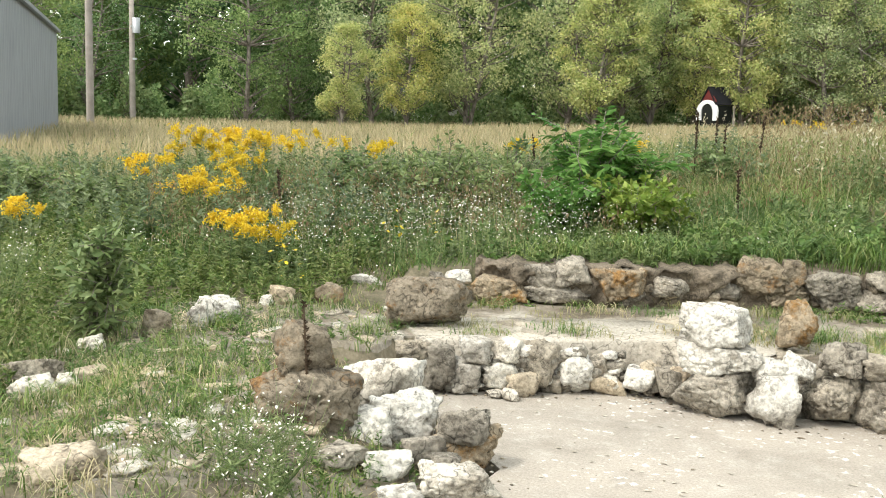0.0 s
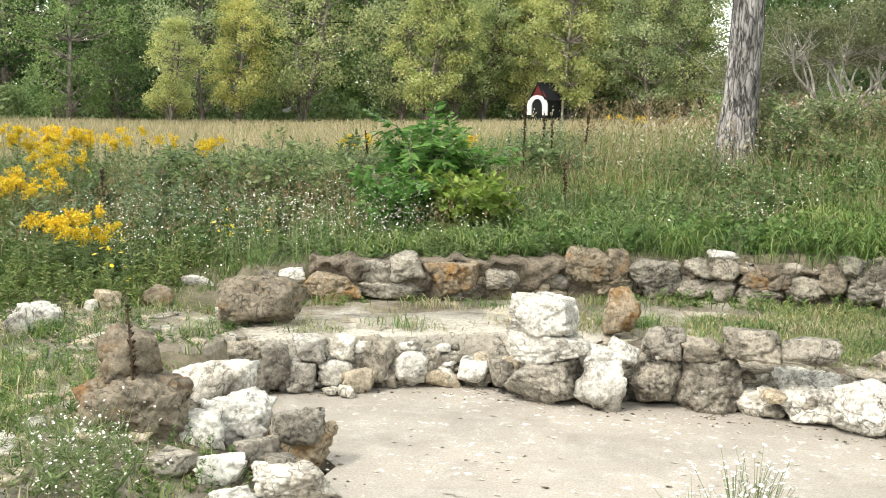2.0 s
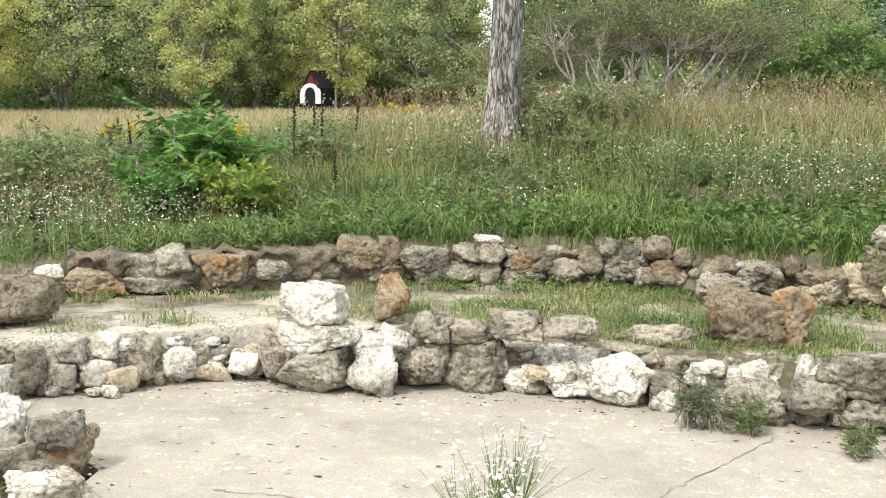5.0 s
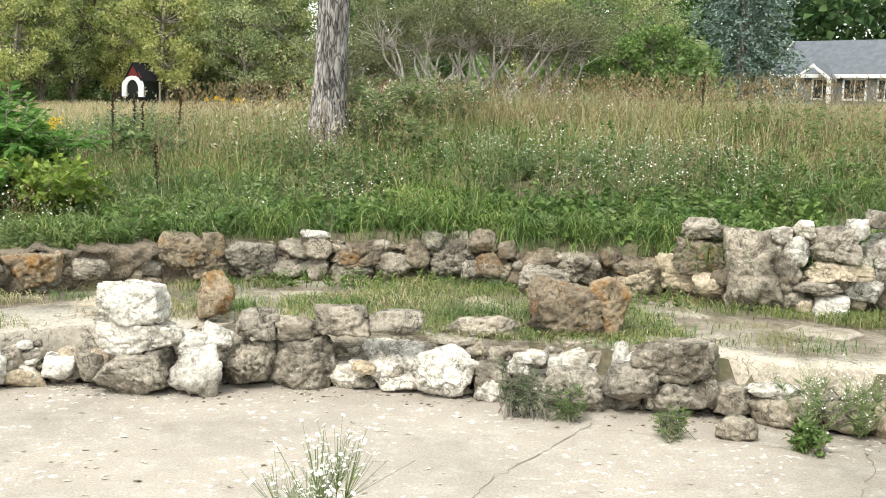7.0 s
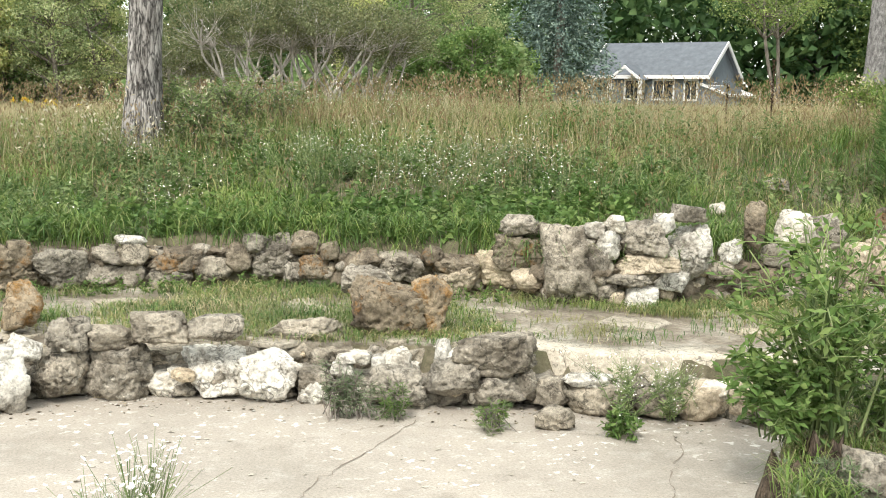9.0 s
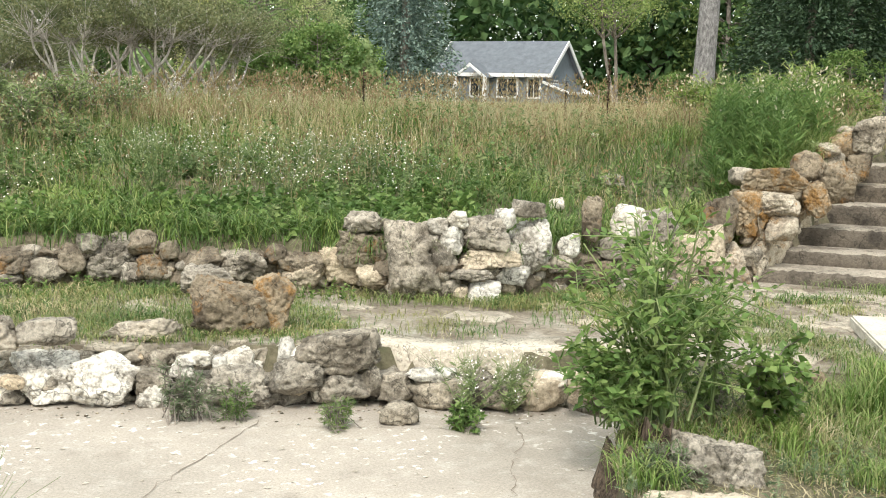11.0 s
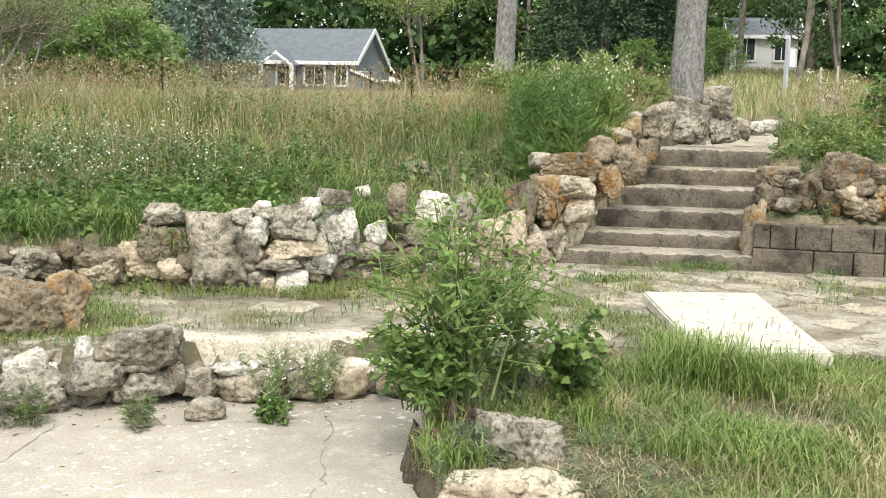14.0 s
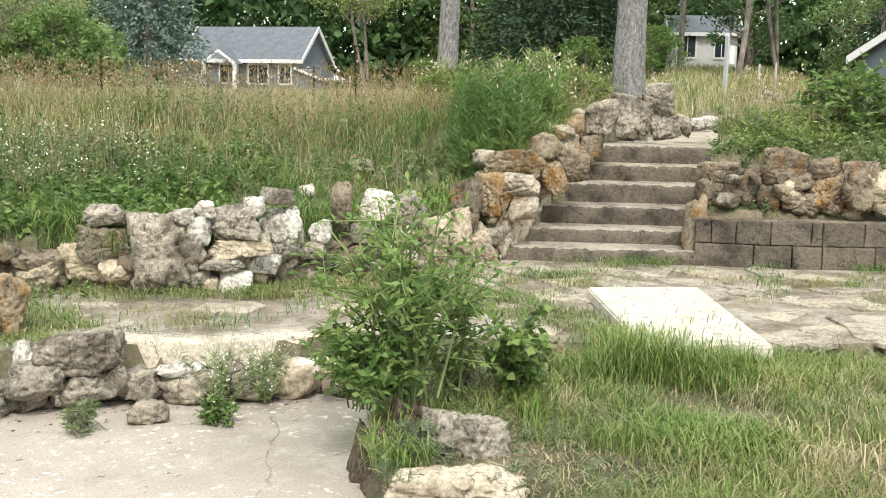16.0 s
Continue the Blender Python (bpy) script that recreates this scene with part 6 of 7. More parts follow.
leafy_shrub("spurge_clump", 3.75, 3.95, 0.2, 18, 0.3, 0.18, 18, 0.04, 0.006, "bluish", "feathery grey-green weed by the shrub", "weed", 9)

# weeds on the pond floor
for k, (bx, by, bh) in enumerate(((1.46, 5.52, 0.34), (1.56, 5.48, 0.26), (1.75, 5.42, 0.22), (2.2, 5.06, 0.2))):
    leafy_shrub("spurge", bx, by, 0.0, 14, bh, 0.07, 16, 0.032, 0.0045, "shrub" if k > 1 else "bluish", "feathery green spurge growing from a crack", "weed", 50 + k, group="spurges on the pond floor")


def aster(x, y, z, h, spread, n, seed, label, name="aster", petal="white_petal", size=0.0055, heads_per=14, leafy=22):
    r = np.random.default_rng(seed)
    ob = thing_at(name, x, y, z, label, "wildflower")
    st, fl = Soup(), Soup()
    for _ in range(n):
        t = np.r_[r.normal(0, spread, 2), h * r.uniform(0.7, 1.05)]
        b = r.normal(0, 0.025, 3) * [1, 1, 0]
        add_tube(st, [b, (b + t) / 2 + r.normal(0, 0.01, 3), t], [0.003, 0.0025, 0.001], 0, 4)
        k = leafy
        u = r.uniform(0.05, 0.95, (k, 1))
        a = r.uniform(0, 6.28, k)
        add_leaves(st, b + (t - b) * u, np.stack([np.cos(a), np.sin(a), np.full(k, 0.5)], 1), 0.045, 0.009, 0)
        heads = t + r.normal(0, 1, (heads_per, 3)) * [0.05, 0.05, 0.06]
        for hd in heads:
            add_tube(st, [b + (t - b) * 0.75, hd], [0.0012, 0.0008], 0, 3)
        flower_heads(fl, heads, 1, 0.002, size, 0)
    local_soup_part("stem_growth", st, [M["forb"]], ob)
    local_soup_part("flower_cloud", fl, [M[petal]], ob, "small daisy-like flowers")


aster(0.24, 3.25, 0.0, 0.64, 0.085, 10, 1, "white aster standing alone on the pond floor", size=0.0085, heads_per=22, leafy=6)
aster(-2.0, 3.5, 0.2, 0.26, 0.14, 15, 2, "spreading white aster clump among the rocks")
aster(-2.3, 3.55, 0.2, 0.28, 0.16, 13, 3, "spreading white aster clump among the rocks")
aster(2.95, 5.02, 0.02, 0.30, 0.16, 15, 4, "white aster clump against the pond wall")
aster(3.2, 4.95, 0.02, 0.28, 0.13, 10, 5, "white aster clump against the pond wall")
leafy_shrub("dock_weed", 2.85, 4.82, 0.0, 10, 0.14, 0.07, 8, 0.05, 0.02, "shrub", "low leafy weed rooted at the pond edge", "weed", 60)
aster(-5.0, 5.3, 0.3, 0.5, 0.2, 20, 6, "tall white aster clump on the side slope")
aster(2.2, 9.3, gz1(2.2, 9.3), 0.6, 0.3, 26, 7, "tall white aster clump on the slope")
aster(3.3, 9.0, gz1(3.3, 9.0), 0.55, 0.25, 22, 8, "tall white aster clump on the slope")

for cx, cy, cs in ((-3.2, 7.75, 31), (-3.0, 7.85, 32), (-4.0, 7.2, 33), (-3.85, 7.0, 34)):
    aster(cx, cy, gz1(cx, cy), 0.34, 0.06, 3, cs, "yellow coneflower clump blooming on the slope", "coneflower", "gold", 0.016, 2)


def stalk(x, y, z, h, r0, head, seed):
    r = np.random.default_rng(seed)
    sp = Soup()
    lean = r.normal(0, 0.03, 2)
    add_tube(sp, [(0, 0, 0), (lean[0] * 0.5, lean[1] * 0.5, h * (1 - head)), (lean[0], lean[1], h)], [r0 * 0.5, r0 * 0.5, r0 * 0.3], 0, 6)
    k = int(90 * head * h / 0.5) + 20
    t = r.uniform(1 - head, 1, (k, 1))
    a = r.uniform(0, 6.28, k)
    add_leaves(sp, np.c_[lean[0] * t, lean[1] * t, h * t], np.stack([np.cos(a), np.sin(a), r.uniform(0.2, 1.2, k)], 1), r0 * 2.0, r0 * 1.2, 0)
    ob = new("dead_stalk", sp.mesh("dead_stalk", [M["stalk"]]))
    ob.location = (x, y, z)
    tagged(ob, "dark brown dead mullein stalk standing upright", "dead plant", "dead stalks in the meadow")


for k, (sx, sy, sh) in enumerate(((-1.47, 11.91, 0.95), (-1.36, 12.92, 0.75), (-1.21, 12.43, 0.7), (-0.87, 12.96, 0.72), (-0.82, 9.86, 0.55), (5.24, 11.92, 0.85), (7.79, 10.46, 1.0), (7.93, 11.57, 0.75), (-3.6, 13.2, 0.7), (-5.0, 9.0, 0.6), (-2.75, 11.0, 0.65))):
    stalk(sx, sy, gz1(sx, sy), sh, 0.016, 0.55, k)
stalk(-2.30, 4.36, 0.25, 0.56, 0.013, 0.75, 40)

# bushes beside the landing
leafy_shrub("path_bush", 10.9, 5.7, 1.1, 30, 1.15, 0.7, 12, 0.12, 0.05, "shrub", "dark leafy bush beside the stone path", "shrub", 70)
leafy_shrub("path_bush", 11.8, 5.2, 1.1, 24, 1.2, 0.7, 12, 0.12, 0.05, "shrub", "dark leafy bush beside the stone path", "shrub", 71)
for k, (bx, by, bh) in enumerate(((9.75, 6.1, 0.6), (10.1, 6.3, 0.68), (10.4, 6.05, 0.66), (9.95, 5.8, 0.5), (10.8, 6.45, 0.6), (9.5, 5.9, 0.4), (10.3, 5.7, 0.5))):
    leafy_shrub("weed_clump", bx, by, 1.05, 30, bh, 0.3, 14, 0.10, 0.016, "lush", "narrow-leaved green weeds at the stair head", "weed", 72 + k, group="weeds at the stair head")
for k, (bx, by, bh) in enumerate(((9.2, 9.6, 0.8), (9.7, 9.2, 0.85), (9.9, 9.9, 0.95), (10.4, 9.6, 0.95), (9.0, 10.2, 0.8), (10.6, 10.2, 1.0), (8.8, 9.3, 0.6), (10.1, 8.9, 0.8))):
    leafy_shrub("weed_clump", bx, by, gz1(bx, by), 26, bh * 1.05, 0.34, 14, 0.12, 0.018, "lush", "tall narrow-leaved green weeds below the pines", "weed", 80 + k, group="weeds below the pines")
for k, (bx, by, bh) in enumerate(((1.4, 11.6, 0.7), (1.85, 12.0, 0.85), (1.3, 12.4, 0.9), (2.4, 12.3, 0.75), (1.7, 11.2, 0.5))):
    leafy_shrub("weedy_bush", bx, by, gz1(bx, by), 22, bh, 0.45, 12, 0.08, 0.022, "forb", "green weedy bush at the foot of the trunk", "shrub", 90 + k, group="weedy bushes in the meadow")


# ---- trees ----
def tree_meshes(seed, height, crown_w, crown_base, trunk_r, leaf, n, clumps, lean=0.0, multi=1):
    """Trunk with limbs, and a crown of leaf clumps round the limb ends."""
    r = np.random.default_rng(seed)
    wood, lf = Soup(), Soup()
    ends = []
    for k in range(multi):
        a0 = r.uniform(0, 6.28)
        off = np.array([np.cos(a0), np.sin(a0), 0]) * (0.12 * height * (multi > 1))
        base = np.array([np.cos(a0), np.sin(a0), 0]) * trunk_r * 0.8 * (multi > 1)
        pts = smooth_line([base, base + off * 0.5 + r.normal(0, 0.02 * height, 3) * [1, 1, 0] + [0, 0, height * 0.35], base + off + r.normal(0, 0.03 * height, 3) * [1, 1, 0] + [lean * height, 0, height * 0.72],
                           base + off * 1.2 + [lean * height, 0, height * 0.95]], 4)
        add_tube(wood, pts, np.linspace(trunk_r, trunk_r * 0.15, len(pts)) / multi ** 0.4, 0, 8)
        for _ in range(clumps // multi):
            u = r.uniform(crown_base, 1.0)
            s0 = pts[min(int(u * 0.95 * (len(pts) - 1)), len(pts) - 1)]
            a = r.uniform(0, 6.28)
            prof = np.sin(np.pi * np.clip((u - crown_base) / (1 - crown_base) * 0.85 + 0.12, 0, 1)) ** 0.7
            o = crown_w * 0.5 * prof * r.uniform(0.35, 1.0)
            e = np.array([s0[0] + np.cos(a) * o, s0[1] + np.sin(a) * o, height * min(u + 0.05, 0.97)])
            add_tube(wood, smooth_line([s0, (s0 + e) / 2 + r.normal(0, 0.02 * height, 3), e], 2), np.linspace(trunk_r * 0.3, trunk_r * 0.06, 5), 0, 5)
            ends.append(e)
    ends = np.array(ends)
    per = n // len(ends)
    rad = crown_w * 0.13
    c = np.repeat(ends, per, 0)
    g = r.normal(0, 1, c.shape)
    g = g / np.linalg.norm(g, axis=1, keepdims=True) * (r.random((len(g), 1)) ** 0.5) * rad * r.uniform(0.6, 1.4, (len(ends), 1)).repeat(per, 0) * [1, 1, 0.75]
    add_leaves(lf, c + g, r.normal(0, 1, c.shape) + [0, 0, -0.3], leaf * r.uniform(0.6, 1.3, len(c)), leaf * 0.62 * r.uniform(0.7, 1.2, len(c)), 0)
    return wood, lf


def make_tree(name, wood, lf, bark, leaf, label, category="tree", group=""):
    ob = new(name)
    tagged(ob, label, category, group)
    local_soup_part("trunk", wood, [M[bark]], ob)
    local_soup_part("crown", lf, [M[leaf]], ob)
    return ob


def conifer(seed, height, width, leaf, n, base=0.04):
    r = np.random.default_rng(seed)
    wood, lf = Soup(), Soup()
    add_tube(wood, [(0, 0, 0), (0, 0, height * 0.5), (0, 0, height)], [width * 0.05, width * 0.03, 0.02], 0, 8)
    tiers = 26
    for k in range(tiers):
        z = height * (base + (0.97 - base) * k / tiers)
        reach = width * 0.5 * (1 - k / tiers) ** 0.8 + 0.1
        for a in np.arange(9) * 0.7 + r.uniform(0, 6.28):
            rr = reach * r.uniform(0.7, 1.1)
            e = np.array([np.cos(a) * rr, np.sin(a) * rr, z - 0.12 * rr])
            s0 = np.array([0, 0, z + 0.08 * rr])
            m = max(6, int(n / tiers / 9 * (0.4 + rr / width * 2)))
            u = r.random((m, 1)) ** 0.7
            p = s0 + (e - s0) * u + r.normal(0, 0.06 * width * 0.5, (m, 3)) * [1, 1, 0.6]
            add_leaves(lf, p, (e - s0) * 0.8 + r.normal(0, 0.4 * rr + 0.05, (m, 3)) + [0, 0, -0.15], leaf * r.uniform(0.6, 1.2, m), leaf * 0.4, 0)
    return wood, lf


def polar(az, d):
    return d * math.sin(radians(az)), d * math.cos(radians(az))


def far_z(x, y):
    return float(ground_z(x, y)) - 0.1


VARIANTS = {"bush": [(tree_meshes(700 + v, 3.4, 3.6, 0.03, 0.06, 0.17, 4200, 60, 0.0, 2), "bark_far", "shrub", "bright green lilac bush beyond the meadow") for v in range(3)]}
for key, (bark, leaf, words) in {"green": ("bark_far", "tree_green", "broad green deciduous tree at the meadow edge"), "olive": ("bark_far", "tree_olive", "olive-green young tree at the meadow edge"),
                                 "yellow": ("bark_far", "tree_yellow", "young tree turning yellow at the meadow edge"), "dark": ("bark_far", "tree_dark", "tall dark green tree in the wood behind"), "high": ("bark_far", "tree_green", "tall spreading tree with a high green crown")}.items():
    VARIANTS[key] = []
    for v in range(3):
        h, wd, cb = {"green": (10, 7.0, 0.06), "olive": (10, 6.4, 0.12), "yellow": (8, 5.0, 0.12), "dark": (15, 9.5, 0.05), "high": (12, 9.0, 0.36)}[key]
        VARIANTS[key].append((tree_meshes(100 + 10 * v + len(key), h, wd, cb, 0.16 if key != "dark" else 0.28, 0.17 if key != "dark" else 0.32, 11500 if key != "dark" else 8000, 104 if key != "dark" else 70, 0.02 * v, 2 if v == 1 else 1), bark, leaf, words))
PROTO = {}


def place_tree(key, v, az, d, s=1.0, turn=0):
    x, y = polar(az, d)
    m = pose(x, y, far_z(x, y), 0, 0, turn) @ Matrix.Scale(s, 4)
    if (key, v) not in PROTO:
        (wood, lf), bark, leaf, words = VARIANTS[key][v]
        ob = make_tree("tree", wood, lf, bark, leaf, words, group="trees round the meadow")
        ob.matrix_basis = m
        PROTO[key, v] = ob
    else:
        ob = copy_thing(PROTO[key, v], Matrix.Identity(4))
        ob.matrix_basis = m
    return ob


# first row of the wood, then the dark wood behind it
for n, (key, az, d, s) in enumerate((("green", -41.5, 60, 0.9), ("green", -38.5, 66, 1.0), ("green", -30.5, 58, 0.95), ("green", -28.0, 60, 0.85), ("yellow", -25.6, 52, 0.62), ("olive", -23.8, 58, 0.95), ("yellow", -22.0, 56, 0.8),
                                     ("olive", -18.8, 58, 1.0), ("olive", -13.5, 58, 1.05), ("yellow", -10.6, 56, 1.0), ("yellow", -9.3, 58, 0.95), ("yellow", -6.8, 58, 0.85), ("olive", -5.6, 62, 1.0), ("olive", -3.4, 60, 1.05),
                                     ("green", -1.2, 60, 1.05), ("green", 1.0, 60, 1.0), ("yellow", -12.2, 54, 0.95), ("yellow", -4.4, 56, 1.0), ("olive", -0.2, 56, 0.9), ("olive", 1.9, 57, 0.9))):
    place_tree(key, n % 3, az, d, s, n * 67 % 360)
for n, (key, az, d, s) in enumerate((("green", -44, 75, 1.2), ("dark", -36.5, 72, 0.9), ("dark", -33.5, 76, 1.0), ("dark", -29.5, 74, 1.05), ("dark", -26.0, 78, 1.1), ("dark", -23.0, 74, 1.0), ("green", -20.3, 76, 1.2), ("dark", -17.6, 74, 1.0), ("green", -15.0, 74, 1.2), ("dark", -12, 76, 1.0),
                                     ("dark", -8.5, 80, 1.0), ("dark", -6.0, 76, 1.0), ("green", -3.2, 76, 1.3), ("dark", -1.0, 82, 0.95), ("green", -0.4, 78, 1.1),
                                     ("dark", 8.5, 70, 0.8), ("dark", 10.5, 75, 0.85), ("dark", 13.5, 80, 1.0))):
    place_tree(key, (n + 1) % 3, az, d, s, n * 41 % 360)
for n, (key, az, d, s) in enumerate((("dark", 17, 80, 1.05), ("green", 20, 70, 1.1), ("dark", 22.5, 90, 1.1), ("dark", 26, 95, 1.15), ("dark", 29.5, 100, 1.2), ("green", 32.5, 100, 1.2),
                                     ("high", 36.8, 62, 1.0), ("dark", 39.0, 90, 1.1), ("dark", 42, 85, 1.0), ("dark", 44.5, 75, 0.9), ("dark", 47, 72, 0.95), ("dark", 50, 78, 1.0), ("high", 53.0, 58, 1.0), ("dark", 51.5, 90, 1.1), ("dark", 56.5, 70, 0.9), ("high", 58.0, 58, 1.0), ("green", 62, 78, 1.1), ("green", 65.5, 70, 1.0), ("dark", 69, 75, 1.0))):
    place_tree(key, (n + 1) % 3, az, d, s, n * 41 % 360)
# maple and bushes beyond the meadow
place_tree("green", 0, 17.8, 48, 0.72, 30)
place_tree("olive", 1, 20.8, 50, 0.7, 200)
place_tree("yellow", 2, 15.2, 46, 0.62, 100)
place_tree("high", 2, 56.0, 52, 1.0, 80)
place_tree("high", 1, 62.5, 50, 0.9, 10)

# undergrowth along the wood's edge
sp = Soup()
n = 46000
a = np.radians(RNG.uniform(-48, 25, n))
d = RNG.uniform(60, 66, n) - np.where(np.degrees(a) > 2, 18, 0)
hmax = 1.6 + 0.9 * np.sin(np.degrees(a) * 1.7) + 0.6 * np.sin(np.degrees(a) * 4.3 + 1)
z = np.maximum(hmax, 0.5) * RNG.random(n) ** 0.8
x, y = d * np.sin(a), d * np.cos(a)
add_leaves(sp, np.stack([x, y, ground_z(x, y) + z], 1), RNG.normal(0, 1, (n, 3)), RNG.uniform(0.15, 0.38, n), RNG.uniform(0.1, 0.24, n), 0)
sp.m[-1] = np.repeat(np.sin(np.degrees(a) * 2.3) + 0.6 * RNG.normal(size=n) > 0.2, 2).astype(int)
stuff("wood_edge_undergrowth", sp, [M["forb"], M["tree_green"]], "dense green undergrowth along the edge of the wood", "undergrowth")
# leaf curtain without trunks, added so that gaps between the trees look dark
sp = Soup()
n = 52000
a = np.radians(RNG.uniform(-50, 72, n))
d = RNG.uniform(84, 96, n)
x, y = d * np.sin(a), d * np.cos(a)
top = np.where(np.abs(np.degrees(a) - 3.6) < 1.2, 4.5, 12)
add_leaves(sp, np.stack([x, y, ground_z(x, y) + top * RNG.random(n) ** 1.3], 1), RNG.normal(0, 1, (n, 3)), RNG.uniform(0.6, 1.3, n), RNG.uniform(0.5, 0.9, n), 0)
stuff("far_wood", sp, [M["tree_dark"]], "loose dark leaf curtain painting the shaded depth of the far wood", "woodland")
# lilac thicket in front of the house
for n, (az, d, s) in enumerate(((19.3, 42, 0.85), (20.6, 43, 1.0), (21.9, 44, 1.0), (18.0, 43, 0.8), (23.0, 46, 0.85))):
    place_tree("bush", n % 3, az, d, s, n * 50)
for n, (az, d, s) in enumerate(((36.5, 66, 0.6), (39.5, 60, 0.65), (48.5, 55, 0.85), (51.5, 52, 0.8))):
    place_tree("bush", n % 3, az, d, s, n * 70)


def scrub_tree(az, d, h, seed):
    """A sprawling old shrub with bare pale limbs."""
    r = np.random.default_rng(seed)
    wood, lf = Soup(), Soup()
    for k in range(8):
        a = k * 0.785 + r.uniform(-0.3, 0.3)
        o = h * r.uniform(0.3, 0.62)
        pts = smooth_line([(0, 0, 0), (np.cos(a) * o * 0.4, np.sin(a) * o * 0.4, h * 0.26 + r.normal(0, 0.1)), (np.cos(a) * o * 0.75 + r.normal(0, 0.22), np.sin(a) * o * 0.75, h * 0.52), (np.cos(a) * o, np.sin(a) * o, h * r.uniform(0.72, 0.92))], 4)
        add_tube(wood, pts, np.linspace(0.06, 0.02, len(pts)), 0, 6)
        for _ in range(15):
            e = pts[-1] + r.normal(0, 1, 3) * [0.62, 0.62, 0.34] + [0, 0, 0.05]
            m = 75
            add_leaves(lf, e + r.normal(0, 1, (m, 3)) * [0.17, 0.17, 0.09], r.normal(0, 1, (m, 3)), r.uniform(0.05, 0.11, m), 0.05, 0)
            add_tube(wood, [pts[-4], (pts[-4] + e) / 2 + r.normal(0, 0.08, 3), e], [0.012, 0.008, 0.003], 0, 4)
    x, y = polar(az, d)
    ob = make_tree("scrub_tree", wood, lf, "bark_pale", "scrub", "sprawling grey scrub tree with bare pale limbs", "tree", "scrub trees beyond the meadow")
    ob.location = (x, y, far_z(x, y))


for n, (az, d, h) in enumerate(((5.0, 36, 2.3), (6.6, 37, 2.4), (8.8, 32, 3.5), (10.8, 32, 3.5), (12.6, 32, 3.6), (14.3, 34, 3.6), (15.9, 35, 2.8))):
    scrub_tree(az, d, h, 300 + n)

spruce = make_tree("blue_spruce", *conifer(1, 15, 8.0, 0.30, 19000), "bark_far", "spruce", "large silvery blue spruce beside the grey house", "tree")
sx, sy = polar(25.4, 66)
spruce.location = (sx, sy, far_z(sx, sy))
for n, (az, d, h) in enumerate(((46.2, 58, 12), (48.0, 62, 13), (44.6, 66, 12), (64.0, 60, 12))):
    fx0, fy0 = polar(az, d)
    fir = make_tree("fir_tree", *conifer(10 + n, h, 6.5, 0.35, 11000), "bark_far", "fir", "dark drooping fir behind the meadow", "tree", "firs behind the meadow")
    fir.location = (fx0, fy0, far_z(fx0, fy0))


def pine(x, y, r0, bark, height, lean, seed, label):
    """A tall tree whose crown stands high above."""
    r = np.random.default_rng(seed)
    wood, lf = Soup(), Soup()
    k = 60
    t = np.linspace(0, 1, k)
    pts = np.stack([lean * height * t + 0.05 * np.sin(5 * t), 0.04 * np.sin(4 * t + 1), height * t], 1)
    rad = r0 * (1 - 0.72 * t) * (1 + 0.55 * np.exp(-t * height / 0.35))
    a = np.arange(28) * 2 * np.pi / 28
    ridge = 1 + 0.05 * np.sin(a * 9 + 1)[None] * np.ones((k, 1)) + r.normal(0, 0.022, (k, 28))
    v = pts[:, None] + (rad[:, None] * ridge)[..., None] * np.stack([np.cos(a), np.sin(a), 0 * a], 1)[None]
    i, j = np.meshgrid(np.arange(k - 1), np.arange(28), indexing="ij")
    j2 = (j + 1) % 28
    w = [i * 28 + j, i * 28 + j2, (i + 1) * 28 + j2, (i + 1) * 28 + j]
    wood.add(v.reshape(-1, 3), np.concatenate([np.stack([w[0], w[1], w[2]], -1).reshape(-1, 3), np.stack([w[0], w[2], w[3]], -1).reshape(-1, 3)]))
    for _ in range(40):
        u = r.uniform(0.55, 1.0)
        s0 = pts[int(u * (k - 1))]
        aa = r.uniform(0, 6.28)
        e = s0 + np.array([np.cos(aa) * 2.6 * (1.2 - u), np.sin(aa) * 2.6 * (1.2 - u), 0.5])
        add_tube(wood, [s0, (s0 + e) / 2 + [0, 0, 0.15], e], [0.05, 0.035, 0.01], 0, 5)
        m = 120
        add_leaves(lf, e + r.normal(0, 0.42, (m, 3)) * [1, 1, 0.5], r.normal(0, 1, (m, 3)), 0.2, 0.07, 0)
    ob = make_tree("pine_tree", wood, lf, bark, "tree_green", label)
    ob.location = (x, y, gz1(x, y) - 0.05)


pine(0.83, 11.97, 0.185, "bark", 13, 0.018, 1, "tall pine with deeply fissured grey bark")
pine(9.96, 11.3, 0.145, "bark_grey", 13, 0.02, 2, "slim pine with scaly grey bark")
pine(10.75, 8.7, 0.20, "bark_grey", 14, 0.012, 3, "stout pine with scaly grey bark beside the rocks")


# ---- buildings and poles ----
def window(parent, x, y, z, w, h, nx=0):
    """A white-framed window facing -y on a wall; nx turns it to +x."""
    win = new("window")
    win.parent = parent
    win.matrix_basis = pose(x, y, z, 0, 0, 90 if nx else 0)
    box_part("pane", (-w / 2, -0.02, -h / 2, w / 2, 0.02, h / 2), M["glass"], win, 0)
    for bx in ((-w / 2 - 0.12, -0.08, -h / 2 - 0.12, -w / 2, 0.02, h / 2 + 0.12), (w / 2, -0.08, -h / 2 - 0.12, w / 2 + 0.12, 0.02, h / 2 + 0.12), (-w / 2, -0.08, h / 2, w / 2, 0.02, h / 2 + 0.14), (-w / 2, -0.1, -h / 2 - 0.14, w / 2, 0.02, -h / 2), (-0.03, -0.05, -h / 2, 0.03, 0.01, h / 2)):
        box_part("frame", bx, M["trim"], win, 0.01)


